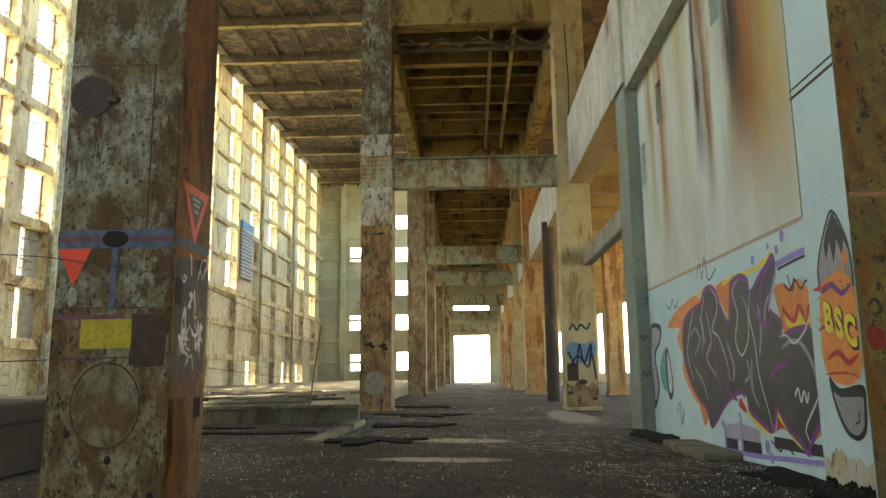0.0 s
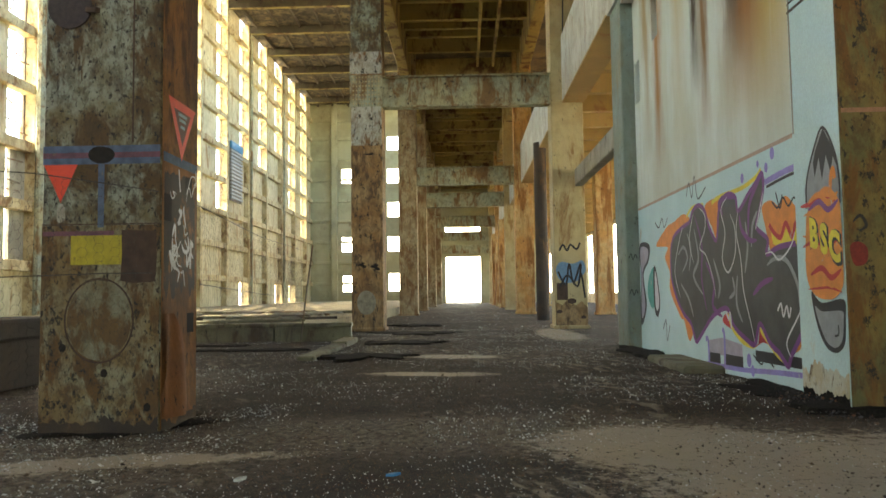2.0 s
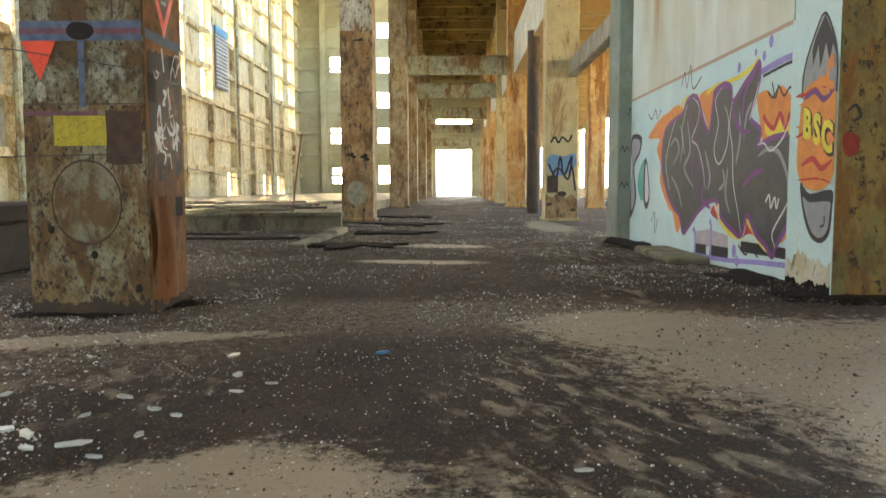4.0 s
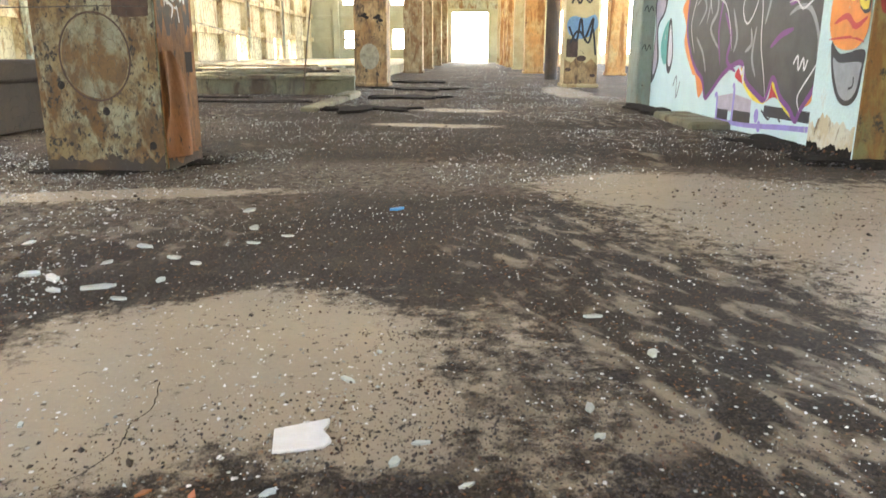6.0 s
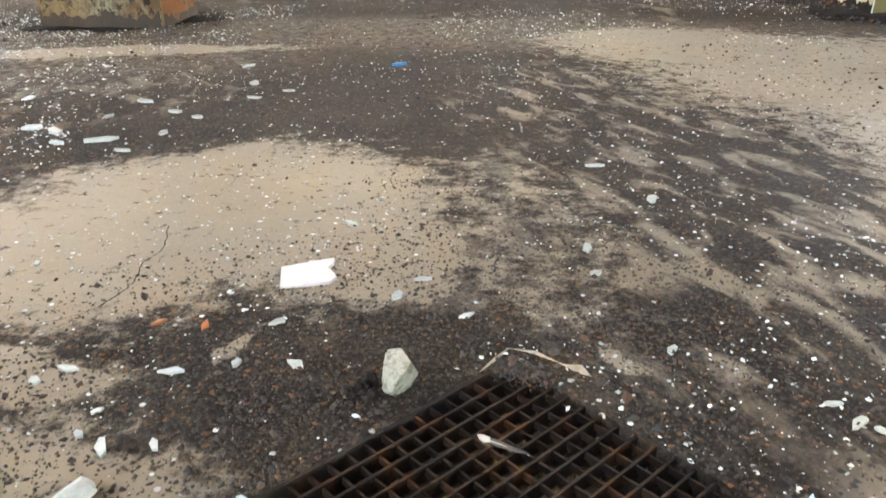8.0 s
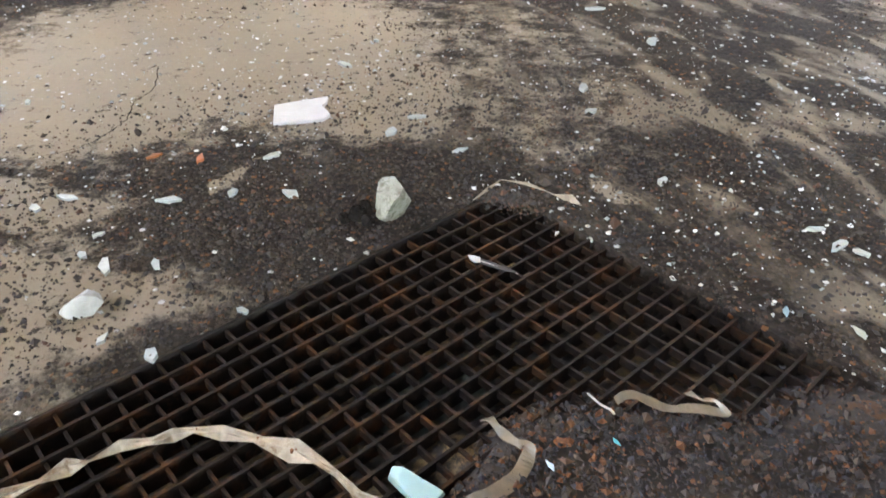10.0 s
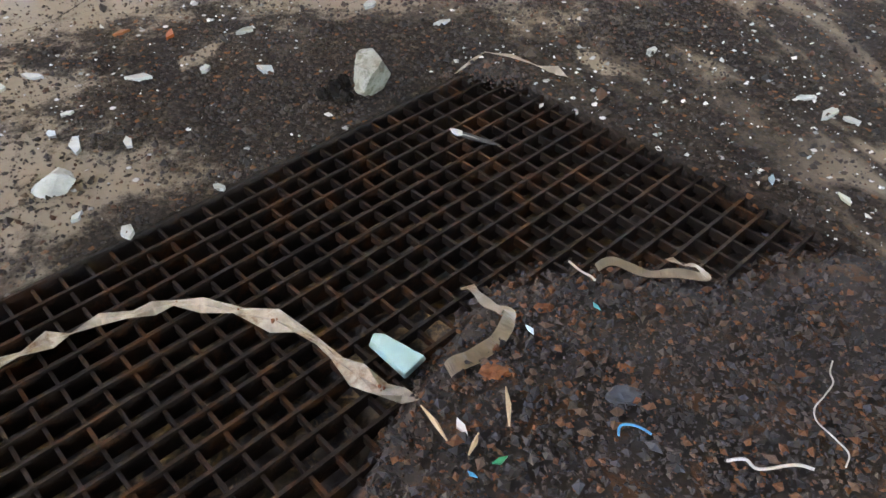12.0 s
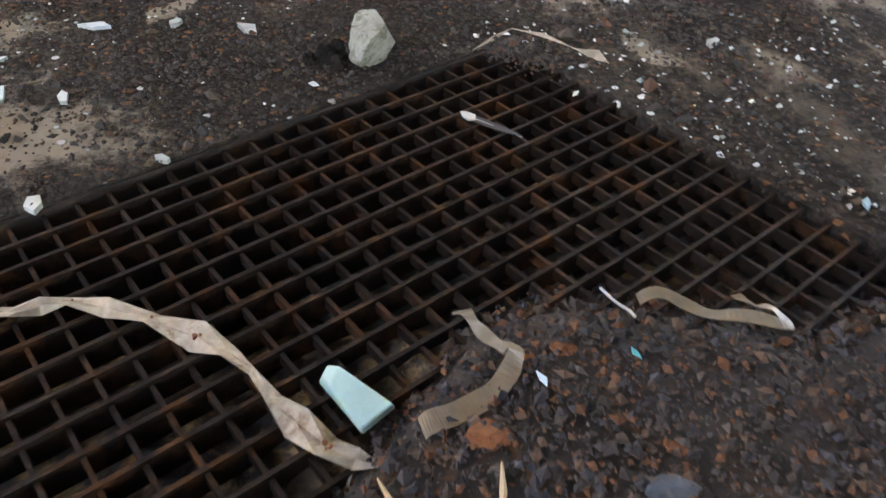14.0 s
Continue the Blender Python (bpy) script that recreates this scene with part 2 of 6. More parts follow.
def floor_material():
    m, nt, p = material("dark dirt and dried mud on concrete", 0.75)
    p.inputs["Specular IOR Level"].default_value = 0.25
    g = nt.nodes.new("ShaderNodeNewGeometry")
    warp = nt.nodes.new("ShaderNodeTexNoise")
    warp.inputs["Scale"].default_value = 2.2
    warp.inputs["Detail"].default_value = 9
    warp.inputs["Roughness"].default_value = 0.7
    nt.links.new(g.outputs["Position"], warp.inputs["Vector"])
    off = nt.nodes.new("ShaderNodeVectorMath")
    off.operation = "MULTIPLY_ADD"
    off.inputs[1].default_value = (0.4, 0.4, 0)
    nt.links.new(warp.outputs["Color"], off.inputs[0])
    nt.links.new(g.outputs["Position"], off.inputs[2])

    def patch(cx, cy, rx, ry, turn):
        """1 inside an oval of dried mud, falling to 0 outside."""
        mp = nt.nodes.new("ShaderNodeMapping")
        mp.vector_type = "TEXTURE"
        mp.inputs["Location"].default_value = (cx + 0.2, cy + 0.2, 0)
        mp.inputs["Rotation"].default_value = (0, 0, radians(turn))
        mp.inputs["Scale"].default_value = (rx, ry, 1000)
        nt.links.new(off.outputs[0], mp.inputs["Vector"])
        ln = nt.nodes.new("ShaderNodeVectorMath")
        ln.operation = "LENGTH"
        nt.links.new(mp.outputs[0], ln.inputs[0])
        return ramp(nt, ln.outputs["Value"], 1.35, 0.65)

    mud = None
    for spec in [(-0.45, 2.40, 0.66, 0.62, -8), (-1.0, 1.98, 0.9, 0.38, 5), (0.02, 2.05, 0.26, 0.30, 0), (2.75, 4.15, 1.75, 1.35, -8), (1.6, 5.1, 1.0, 0.75, 0), (2.3, 3.0, 0.8, 0.7, 0), (-0.45, 1.16, 0.48, 0.19, 44), (-0.55, 1.53, 0.2, 0.09, 0),
                 (-0.19, 1.60, 0.028, 0.09, -22), (-2.3, 4.55, 1.6, 0.2, 15), (-0.2, 9.4, 0.8, 0.22, 0), (0.0, 11.8, 0.8, 0.4, 0), (2.4, 17.5, 0.5, 2.5, 0), (0.55, 1.64, 0.07, 0.035, -30)] :
        q = patch(*spec)
        mud = q if mud is None else calc(nt, "MAXIMUM", mud, q)
    # tracks of swept mud running across the dark dirt
    turned = nt.nodes.new("ShaderNodeMapping")
    turned.inputs["Rotation"].default_value = (0, 0, radians(-24))
    nt.links.new(g.outputs["Position"], turned.inputs["Vector"])
    squeeze = nt.nodes.new("ShaderNodeMapping")
    squeeze.inputs["Scale"].default_value = (1.5, 0.6, 1)
    squeeze.inputs["Location"].default_value = (1.7, 4.2, 0)
    nt.links.new(turned.outputs[0], squeeze.inputs["Vector"])
    tracks = nt.nodes.new("ShaderNodeTexNoise")
    tracks.inputs["Scale"].default_value = 6.5
    tracks.inputs["Detail"].default_value = 6
    tracks.inputs["Distortion"].default_value = 0.5
    nt.links.new(squeeze.outputs[0], tracks.inputs["Vector"])
    streak = tracks.outputs["Fac"]
    broad = noise_at(nt, 0.35, 3, 0.5, (1, 1, 1), (8, 1, 0))
    streaks = calc(nt, "MULTIPLY", ramp(nt, streak, 0.46, 0.62), calc(nt, "MAXIMUM", calc(nt, "MULTIPLY", ramp(nt, broad, 0.42, 0.56), 0.7), calc(nt, "MAXIMUM", calc(nt, "MAXIMUM", patch(1.2, 2.4, 1.0, 1.7, -15), patch(0.65, 3.75, 0.5, 0.7, 0)), patch(0.85, 1.75, 0.35, 0.32, 0))))
    crumbs = noise_at(nt, 22, 8, 0.75)
    edge = noise_at(nt, 11, 10, 0.78, (1, 1, 1), (6, 6, 0))
    speckled = calc(nt, "MULTIPLY", patch(0.36, 2.2, 0.32, 0.75, 5), 0.52)
    cover = calc(nt, "MAXIMUM", mud, speckled)
    dark = calc(nt, "MAXIMUM", calc(nt, "MAXIMUM", patch(0.25, 1.50, 0.30, 0.20, 0), patch(-0.05, 1.50, 0.30, 0.12, 10)), calc(nt, "MAXIMUM", patch(0.62, 1.33, 0.20, 0.2, -30), patch(-1.0, 3.05, 0.75, 0.28, 32)))
    cover = calc(nt, "MULTIPLY", cover, calc(nt, "SUBTRACT", 1.0, calc(nt, "MULTIPLY", dark, 0.85)))
    cover = ramp(nt, calc(nt, "ADD", cover, calc(nt, "MULTIPLY", calc(nt, "SUBTRACT", edge, 0.5), 2.6)), 0.36, 0.74)
    cover = calc(nt, "MULTIPLY", cover, ramp(nt, crumbs, 0.64, 0.58))
    wisps = ramp(nt, calc(nt, "ADD", streaks, calc(nt, "MULTIPLY", calc(nt, "SUBTRACT", edge, 0.5), 2.0)), 0.2, 1.0)
    wisps = calc(nt, "MULTIPLY", wisps, calc(nt, "SUBTRACT", 1.0, calc(nt, "MULTIPLY", dark, 0.85)))
    cover = calc(nt, "MAXIMUM", cover, calc(nt, "MULTIPLY", wisps, 0.75))
    film = ramp(nt, noise_at(nt, 3.5, 8, 0.7, (1, 1, 1), (1, 8, 3)), 0.35, 0.7)
    cover = calc(nt, "MAXIMUM", cover, calc(nt, "MULTIPLY", film, 0.10))
    # dust ovals that also carry the far floor's window sheen in their colour
    dusty = calc(nt, "MAXIMUM", patch(-2.6, 4.6, 1.9, 1.0, 8), calc(nt, "MAXIMUM", patch(0.2, 5.6, 2.6, 0.75, 0), patch(-3.6, 8.5, 1.4, 1.6, 0)))
    grain = ramp(nt, noise_at(nt, 16, 9, 0.75, (1, 1, 1), (3, 1, 9)), 0.38, 0.6)
    cover = calc(nt, "MAXIMUM", cover, calc(nt, "MULTIPLY", calc(nt, "MULTIPLY", dusty, grain), 0.5))
    fine = noise_at(nt, 70, 6, 0.7)
    big = noise_at(nt, 1.1, 6, 0.6, (1, 1, 1), (2, 9, 0))
    dirt = blend(nt, ramp(nt, fine, 0.35, 0.7), (0.008, 0.0059, 0.0046), (0.030, 0.0222, 0.017))
    tan = blend(nt, ramp(nt, big, 0.35, 0.65), (0.345, 0.282, 0.195), (0.28, 0.233, 0.168))
    tan = blend(nt, ramp(nt, fine, 0.3, 0.75), blend(nt, 0.25, tan, (0.1, 0.08, 0.06)), tan)
    cells = nt.nodes.new("ShaderNodeTexVoronoi")
    cells.inputs["Scale"].default_value = 130
    nt.links.new(g.outputs["Position"], cells.inputs["Vector"])
    tint = nt.nodes.new("ShaderNodeSeparateColor")
    nt.links.new(cells.outputs["Color"], tint.inputs[0])
    dirt = blend(nt, ramp(nt, tint.outputs[0], 0.55, 1.0), dirt, (0.058, 0.041, 0.030))
    dirt = blend(nt, calc(nt, "MULTIPLY", ramp(nt, tint.outputs[1], 0.97, 0.98), 0.8), dirt, (0.20, 0.085, 0.03))
    col = blend(nt, cover, dirt, tan)
    specks = nt.nodes.new("ShaderNodeTexVoronoi")
    specks.inputs["Scale"].default_value = 48
    nt.links.new(g.outputs["Position"], specks.inputs["Vector"])
    pick = nt.nodes.new("ShaderNodeSeparateColor")
    nt.links.new(specks.outputs["Color"], pick.inputs[0])
    field = ramp(nt, noise_at(nt, 1.4, 5, 0.6, (1, 1, 1), (7, 3, 1)), 0.38, 0.6)
    chance = calc(nt, "ADD", pick.outputs[0], calc(nt, "MULTIPLY", field, 0.12))
    on = calc(nt, "MULTIPLY", ramp(nt, chance, 0.993, 0.998), ramp(nt, specks.outputs["Distance"], 0.30, 0.22))
    col = blend(nt, on, col, blend(nt, pick.outputs[1], (0.30, 0.29, 0.26), (0.78, 0.78, 0.76)))
    nt.links.new(col, p.inputs["Base Color"])
    rr = nt.nodes.new("ShaderNodeMapRange")
    rr.inputs["To Min"].default_value = 0.9
    rr.inputs["To Max"].default_value = 0.5
    nt.links.new(cover, rr.inputs["Value"])
    nt.links.new(rr.outputs[0], p.inputs["Roughness"])
    h = calc(nt, "ADD", calc(nt, "MULTIPLY", calc(nt, "ADD", fine, calc(nt, "MULTIPLY", cells.outputs["Distance"], -0.45)), calc(nt, "SUBTRACT", 1.1, cover)), calc(nt, "ADD", calc(nt, "MULTIPLY", big, 0.4), on))
    bumped(nt, p, h, 0.7, 0.012)
    return m


M_FLOOR = floor_material()

bm = bmesh.new()
vs = {}
xs = [WALL_X - 6 + 2.0 * k for k in range(0, 10)] + [-3 + 0.15 * k for k in range(1, 48)] + [4.2, 5, 6, 8, 10, 12, 14, 18]
ys = [BACK_Y - 6, BACK_Y, -8, -4, -2, 0] + [0.15 * k + 2.6 for k in range(0, 120)] + [21, 22, 23, 25, 27, 30, 33, 36, 40, 45, 50, 56, 62, 70, 78, 90]
for i, x in enumerate(xs):
    for j, y in enumerate(ys):
        vs[i, j] = bm.verts.new((x, y, floor_height(x, y)))
for i in range(len(xs) - 1):
    for j in range(len(ys) - 1):
        if xs[i] >= -1.95 and xs[i + 1] <= 2.41 and -4.1 < ys[j] and ys[j + 1] <= 2.61:
            continue
        bm.faces.new((vs[i, j], vs[i + 1, j], vs[i + 1, j + 1], vs[i, j + 1]))
hx = [x for x in xs if -1.951 <= x <= 2.401]
hy = [y for y in ys if -4.01 <= y <= 2.601]
outer = [vs[xs.index(hx[0]), ys.index(y)] for y in hy]
outer += [vs[xs.index(x), ys.index(hy[-1])] for x in hx[1:]]
outer += [vs[xs.index(hx[-1]), ys.index(y)] for y in hy[::-1][1:]]
outer += [vs[xs.index(x), ys.index(hy[0])] for x in hx[::-1][1:-1]]
inner = [bm.verts.new(on_grate(u, v)) for u, v in ((0, 0), (GL, 0), (GL, GW), (0, GW))]
edges = []
for ring in (outer, inner):
    for a, b in zip(ring, ring[1:] + ring[:1]):
        edges.append(bm.edges.get((a, b)) or bm.edges.new((a, b)))
bmesh.ops.triangle_fill(bm, use_beauty=True, use_dissolve=False, edges=edges)
low = [bm.verts.new(v.co + Vector((0, 0, -0.45))) for v in inner]
for k in range(4):
    bm.faces.new((inner[k], inner[(k + 1) % 4], low[(k + 1) % 4], low[k]))
floor = finish("floor", bm, M_FLOOR)
for poly in floor.data.polygons:
    poly.use_smooth = abs(poly.normal.z) > 0.9
    if poly.normal.z < -0.5:
        poly.flip()
tagged(floor, "dusty concrete floor under dark dirt, glass crumbs and dried mud", "floor", "", "structure")
bm = bmesh.new()
bm.faces.new([bm.verts.new(on_grate(u, v, -0.45)) for u, v in ((-0.05, -0.05), (GL, -0.05), (GL, GW), (-0.05, GW))])
tagged(finish("pit_floor", bm, M_CONCRETE), "grimy concrete bottom of the grated pit", "floor", "", "structure")
bm = bmesh.new()
bm.faces.new([bm.verts.new((x, y, -0.9)) for x, y in ((-600, -600), (600, -600), (600, 600), (-600, 600))])
tagged(finish("ground", bm, plain("dry grassy ground", (0.55, 0.53, 0.42), 0.9, 0.1, 0.5)), "dry pale ground outside the building", "ground", "", "structure")


# ---- left glazed wall of the hall ----
BAY = 5.0
bay_starts = [END_Y - 3.3 - BAY * k for k in range(0, 18)]
LEVELS = [0.36, 2.2, 4.4, 6.6, 8.8, 11.0, 13.2, 15.4, 17.6, 19.6, ROOF_Z]
rnd = random.Random(4)
wall_left = thing("wall_west", (WALL_X, 30, 0), "cream rendered hall wall with concrete ribs and window strips", "wall", kind="structure")
lower_open = {0: (4, 5), 1: (3, 4, 5), 2: (0, 4, 5), 3: (0,), 4: (5,), 5: (0, 5)}
for k, y0 in enumerate(bay_starts):
    y1 = y0 + BAY
    if y0 < BACK_Y:
        continue
    if k == 10:
        # the near bay: a glazed strip on each side of a stout mullion
        for a, b in ((0.2, 1.3), (3.65, 4.8)):
            block("wall_panel", (WALL_X - 0.25, WALL_X, y0 + a, y0 + b, 0, ROOF_Z), M_CREAM, wall_left)
        block("mullion", (WALL_X - 0.3, WALL_X + 0.32, y0 + 2.55, y0 + 3.0, 0, ROOF_Z), M_LEDGE, wall_left, bevel=0.02)
    else:
        block("wall_panel", (WALL_X - 0.25, WALL_X, y0 + 0.2, y0 + 3.55, 0, ROOF_Z), M_CREAM, wall_left)
    block("mullion", (WALL_X - 0.3, WALL_X + 0.32, y0 - 0.2, y0 + 0.2, 0, ROOF_Z), M_LEDGE, wall_left, bevel=0.02)
    for j in range(len(LEVELS) - 1):
        z0, z1 = LEVELS[j], LEVELS[j + 1]
        if j:
            block("rib", (WALL_X - 0.2, WALL_X + 0.26, y0 + 0.2, y1 - 0.2, z0 - 0.19, z0 + 0.19), M_LEDGE, wall_left, bevel=0.015)
        if k == 10:
            w = thing("window_strip", (WALL_X, y0 + 2, (z0 + z1) / 2), "tall steel window with bent bars and missing glass", "window", "hall windows", "structure")
            for a, b in ((1.3, 2.55), (3.0, 3.65)):
                if j < 3:
                    block("infill_panel", (WALL_X - 0.2, WALL_X - 0.06, y0 + a + (0.35 if a < 2 and j else 0.0), y0 + b, z0, z1), M_CONCRETE if j else M_CREAM, w)
                bm = bmesh.new()
                for yy in (y0 + a + 0.03, y0 + b - 0.03):
                    box(bm, WALL_X - 0.16, WALL_X - 0.10, yy - 0.03, yy + 0.03, z0 + 0.19, z1 - 0.19)
                part("frame", bm, M_FRAME, w)
                for q in range(4 if j > 1 else 0):
                    zz = z0 + 0.19 + (z1 - z0 - 0.38) * (q + 1) / 5
                    bm = bmesh.new()
                    bar(bm, (WALL_X - 0.13, y0 + a + 0.03, zz), (WALL_X - 0.13 + 0.35 * ((q * 7 + j * 3) % 5) / 5, y0 + a + (b - a) * (0.45 + 0.5 * ((q * 3 + j) % 4) / 4), zz - 0.12 + 0.05 * ((q + j) % 3)), 0.045, 0.045)
                    part("glazing_bar", bm, M_FRAME, w)
            continue
        hole = j >= 6 or (j in lower_open.get(k, ())) or (k > 5 and j in (3, 4, 5))
        if k in (0, 1, 2) and j in (4, 5, 6) and k < 1:
            hole = j == 5
        if k == 0 and j >= 6:
            hole = False
        if hole:
            w = thing("window_strip", (WALL_X, y0 + 4, (z0 + z1) / 2), "narrow steel window with bent bars and missing glass", "window", "hall windows", "structure")
            bm = bmesh.new()
            for yy in (y0 + 3.58, y0 + 4.77):
                box(bm, WALL_X - 0.16, WALL_X - 0.10, yy - 0.03, yy + 0.03, z0 + 0.19, z1 - 0.19)
            part("frame", bm, M_FRAME, w)
            for q in range(3):
                if rnd.random() < 0.6:
                    zz = z0 + 0.19 + (z1 - z0 - 0.38) * (q + 1) / 4
                    bm = bmesh.new()
                    bar(bm, (WALL_X - 0.13, y0 + 3.6, zz), (WALL_X - 0.13 + rnd.uniform(0, 0.3), y0 + rnd.uniform(3.9, 4.75), zz + rnd.uniform(-0.1, 0.1)), 0.04, 0.04)
                    part("glazing_bar", bm, M_FRAME, w)
        else:
            block("infill_panel", (WALL_X - 0.2, WALL_X - 0.06, y0 + 3.55, y1 - 0.2, z0, z1), M_CREAM, wall_left)
    if k in (2, 4, 9):
        yp = 27.35 if k == 9 else y0 + 0.1
        bm = bmesh.new()
        tube(bm, [(WALL_X + 0.45, yp, 0.4), (WALL_X + 0.45, yp, 12), (WALL_X + 0.45, yp, ROOF_Z - 0.4)], 0.17 if k == 9 else 0.1)
        dp = thing("drain_pipe", (WALL_X + 0.4, y0 + 0.1, 0.36), "grey rainwater pipe on the hall wall", "pipe", "drain pipes")
        part("pipe", bm, M_BEAM, dp)
structure("wall_west_end", (WALL_X - 0.25, WALL_X, bay_starts[0] + BAY - 0.2, END_Y, 0, ROOF_Z), M_PANELGREY, "grey green end stretch of the hall wall", "wall")
y_near = min(y for y in bay_starts if y >= BACK_Y)
structure("wall_west_near", (WALL_X - 0.25, WALL_X, BACK_Y, y_near - 0.2, 0, ROOF_Z), M_CREAM, "cream rendered wall", "wall")

# ---- end wall with punched windows and the far doorway ----
def pierced(name, x0, x1, z0, z1, y0, y1, holes, mat, label):
    """A wall across the hall with rectangular holes (x0, x1, z0, z1)."""
    xs = sorted({x0, x1, *[h[0] for h in holes], *[h[1] for h in holes]})
    zs = sorted({z0, z1, *[h[2] for h in holes], *[h[3] for h in holes]})
    bm = bmesh.new()
    for a, b in zip(xs, xs[1:]):
        run = None
        for c, d in zip(zs, zs[1:]):
            cx, cz = (a + b) / 2, (c + d) / 2
            solid = not any(h[0] < cx < h[1] and h[2] < cz < h[3] for h in holes)
            if solid:
                run = (run[0], d) if run else (c, d)
            if run and (not solid or d == zs[-1]):
                box(bm, a, b, y0, y1, run[0], run[1])
                run = None
    return tagged(finish(name, bm, mat), label, "wall", "", "structure")


end_holes = [(-7.8, -6.0, z - 0.75, z + 0.75) for z in (6.35, 10.0, 13.6, 17.1)]
end_holes += [(-12.7, -10.9, z - 0.75, z + 0.75) for z in (6.35, 13.65)] + [(-11.6, -10.9, 9.3, 10.8)]
end_holes += [(-12.6, -11.2, 1.4, 3.0), (-7.7, -6.2, 1.4, 3.2), (-1.68, 1.95, 0.0, 4.85), (-1.7, 1.95, 7.3, 8.4)]
end_holes += [(5.2, 7.4, 1.0, 5.0), (9.2, 11.2, 1.0, 5.0)]
pierced("wall_north", WALL_X - 0.25, RIGHT_X + 0.25, 0, ROOF_Z, END_Y, END_Y + 0.35, end_holes, M_PANELGREY, "grey green end wall with square windows and a tall doorway")
for x in (-13.4, -10.2, -5.2):
    structure("pilaster_north", (x - 0.3, x + 0.3, END_Y - 0.4, END_Y, 0.36, ROOF_Z), M_PANELGREY, "grey green pilaster on the end wall", "pilaster", 0.02)
for z in LEVELS[1:-1]:
    structure("rib_north", (WALL_X, -10.5, END_Y - 0.2, END_Y, z - 0.15, z + 0.15), M_PANELGREY, "grey green rib on the end wall", "rib", 0.02)
structure("lintel_north", (-3.0, 3.4, END_Y - 0.3, END_Y, 5.2, 6.1), M_BEAM, "grey green lintel over the far doorway", "lintel", 0.02)
# Unseen wall behind the camera; its openings are sized to light the near floor.
pierced("wall_south_unseen", WALL_X - 0.25, RIGHT_X + 0.25, 0, ROOF_Z, BACK_Y - 0.3, BACK_Y, [(-14.5, -9.5, 8, 19), (-8.5, -3.5, 12, 19), (-1.9, 2.6, 0.0, 3.2), (4.5, 11, 0.5, 3.0)], M_CREAM, "unseen cream wall behind the camera, openings sized for the near light")

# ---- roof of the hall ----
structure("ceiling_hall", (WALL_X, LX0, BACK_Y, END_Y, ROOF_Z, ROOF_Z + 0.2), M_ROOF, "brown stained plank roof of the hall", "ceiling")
for k, y0 in enumerate(bay_starts):
    if y0 < 5:
        continue
    g = thing("roof_girder", ((WALL_X + LX0) / 2, y0, ROOF_Z), "brown riveted roof girder across the hall", "girder", "roof girders")
    block("web", (WALL_X, LX0, y0 - 0.03, y0 + 0.03, ROOF_Z - 0.62, ROOF_Z - 0.02), M_ROOFBEAM, g)
    block("lower_flange", (WALL_X, LX0, y0 - 0.13, y0 + 0.13, ROOF_Z - 0.67, ROOF_Z - 0.62), M_OCHRE, g)
    for j in range(8):
        x = WALL_X + 0.9 + j * 1.62
        block("purlin", (x - 0.06, x + 0.06, y0 + 0.13, y0 + BAY - 0.13, ROOF_Z - 0.26, ROOF_Z - 0.01), M_ROOFBEAM, g)

# ---- nave: columns, cross girders, upper deck ----
def rivets(bm, pts, r, axis):
    """Domed rivet heads at pts on a face whose outward normal is axis."""
    ax = Vector(axis)
    u = Vector((0, 0, 1)).cross(ax).normalized()
    v = ax.cross(u)
    for p in pts:
        p = Vector(p)
        a = [bm.verts.new(p + (u * math.cos(q) + v * math.sin(q)) * r) for q in [math.pi * j / 3 for j in range(6)]]
        top = bm.verts.new(p + ax * r * 0.7)
        for j in range(6):
            bm.faces.new((a[j], a[(j + 1) % 6], top))


def column(x0, x1, y0, top, mat, label, group, depth=0.8, side=None):
    t = thing("steel_column", ((x0 + x1) / 2, y0 + depth / 2, 0), label, "column", group)
    block("shaft", (x0, x1, y0, y0 + depth, 0, top), mat, t, bevel=0.02)
    block("base_plate", (x0 - 0.05, x1 + 0.05, y0 - 0.05, y0 + depth + 0.05, 0, 0.09), mat, t, bevel=0.015)
    return t


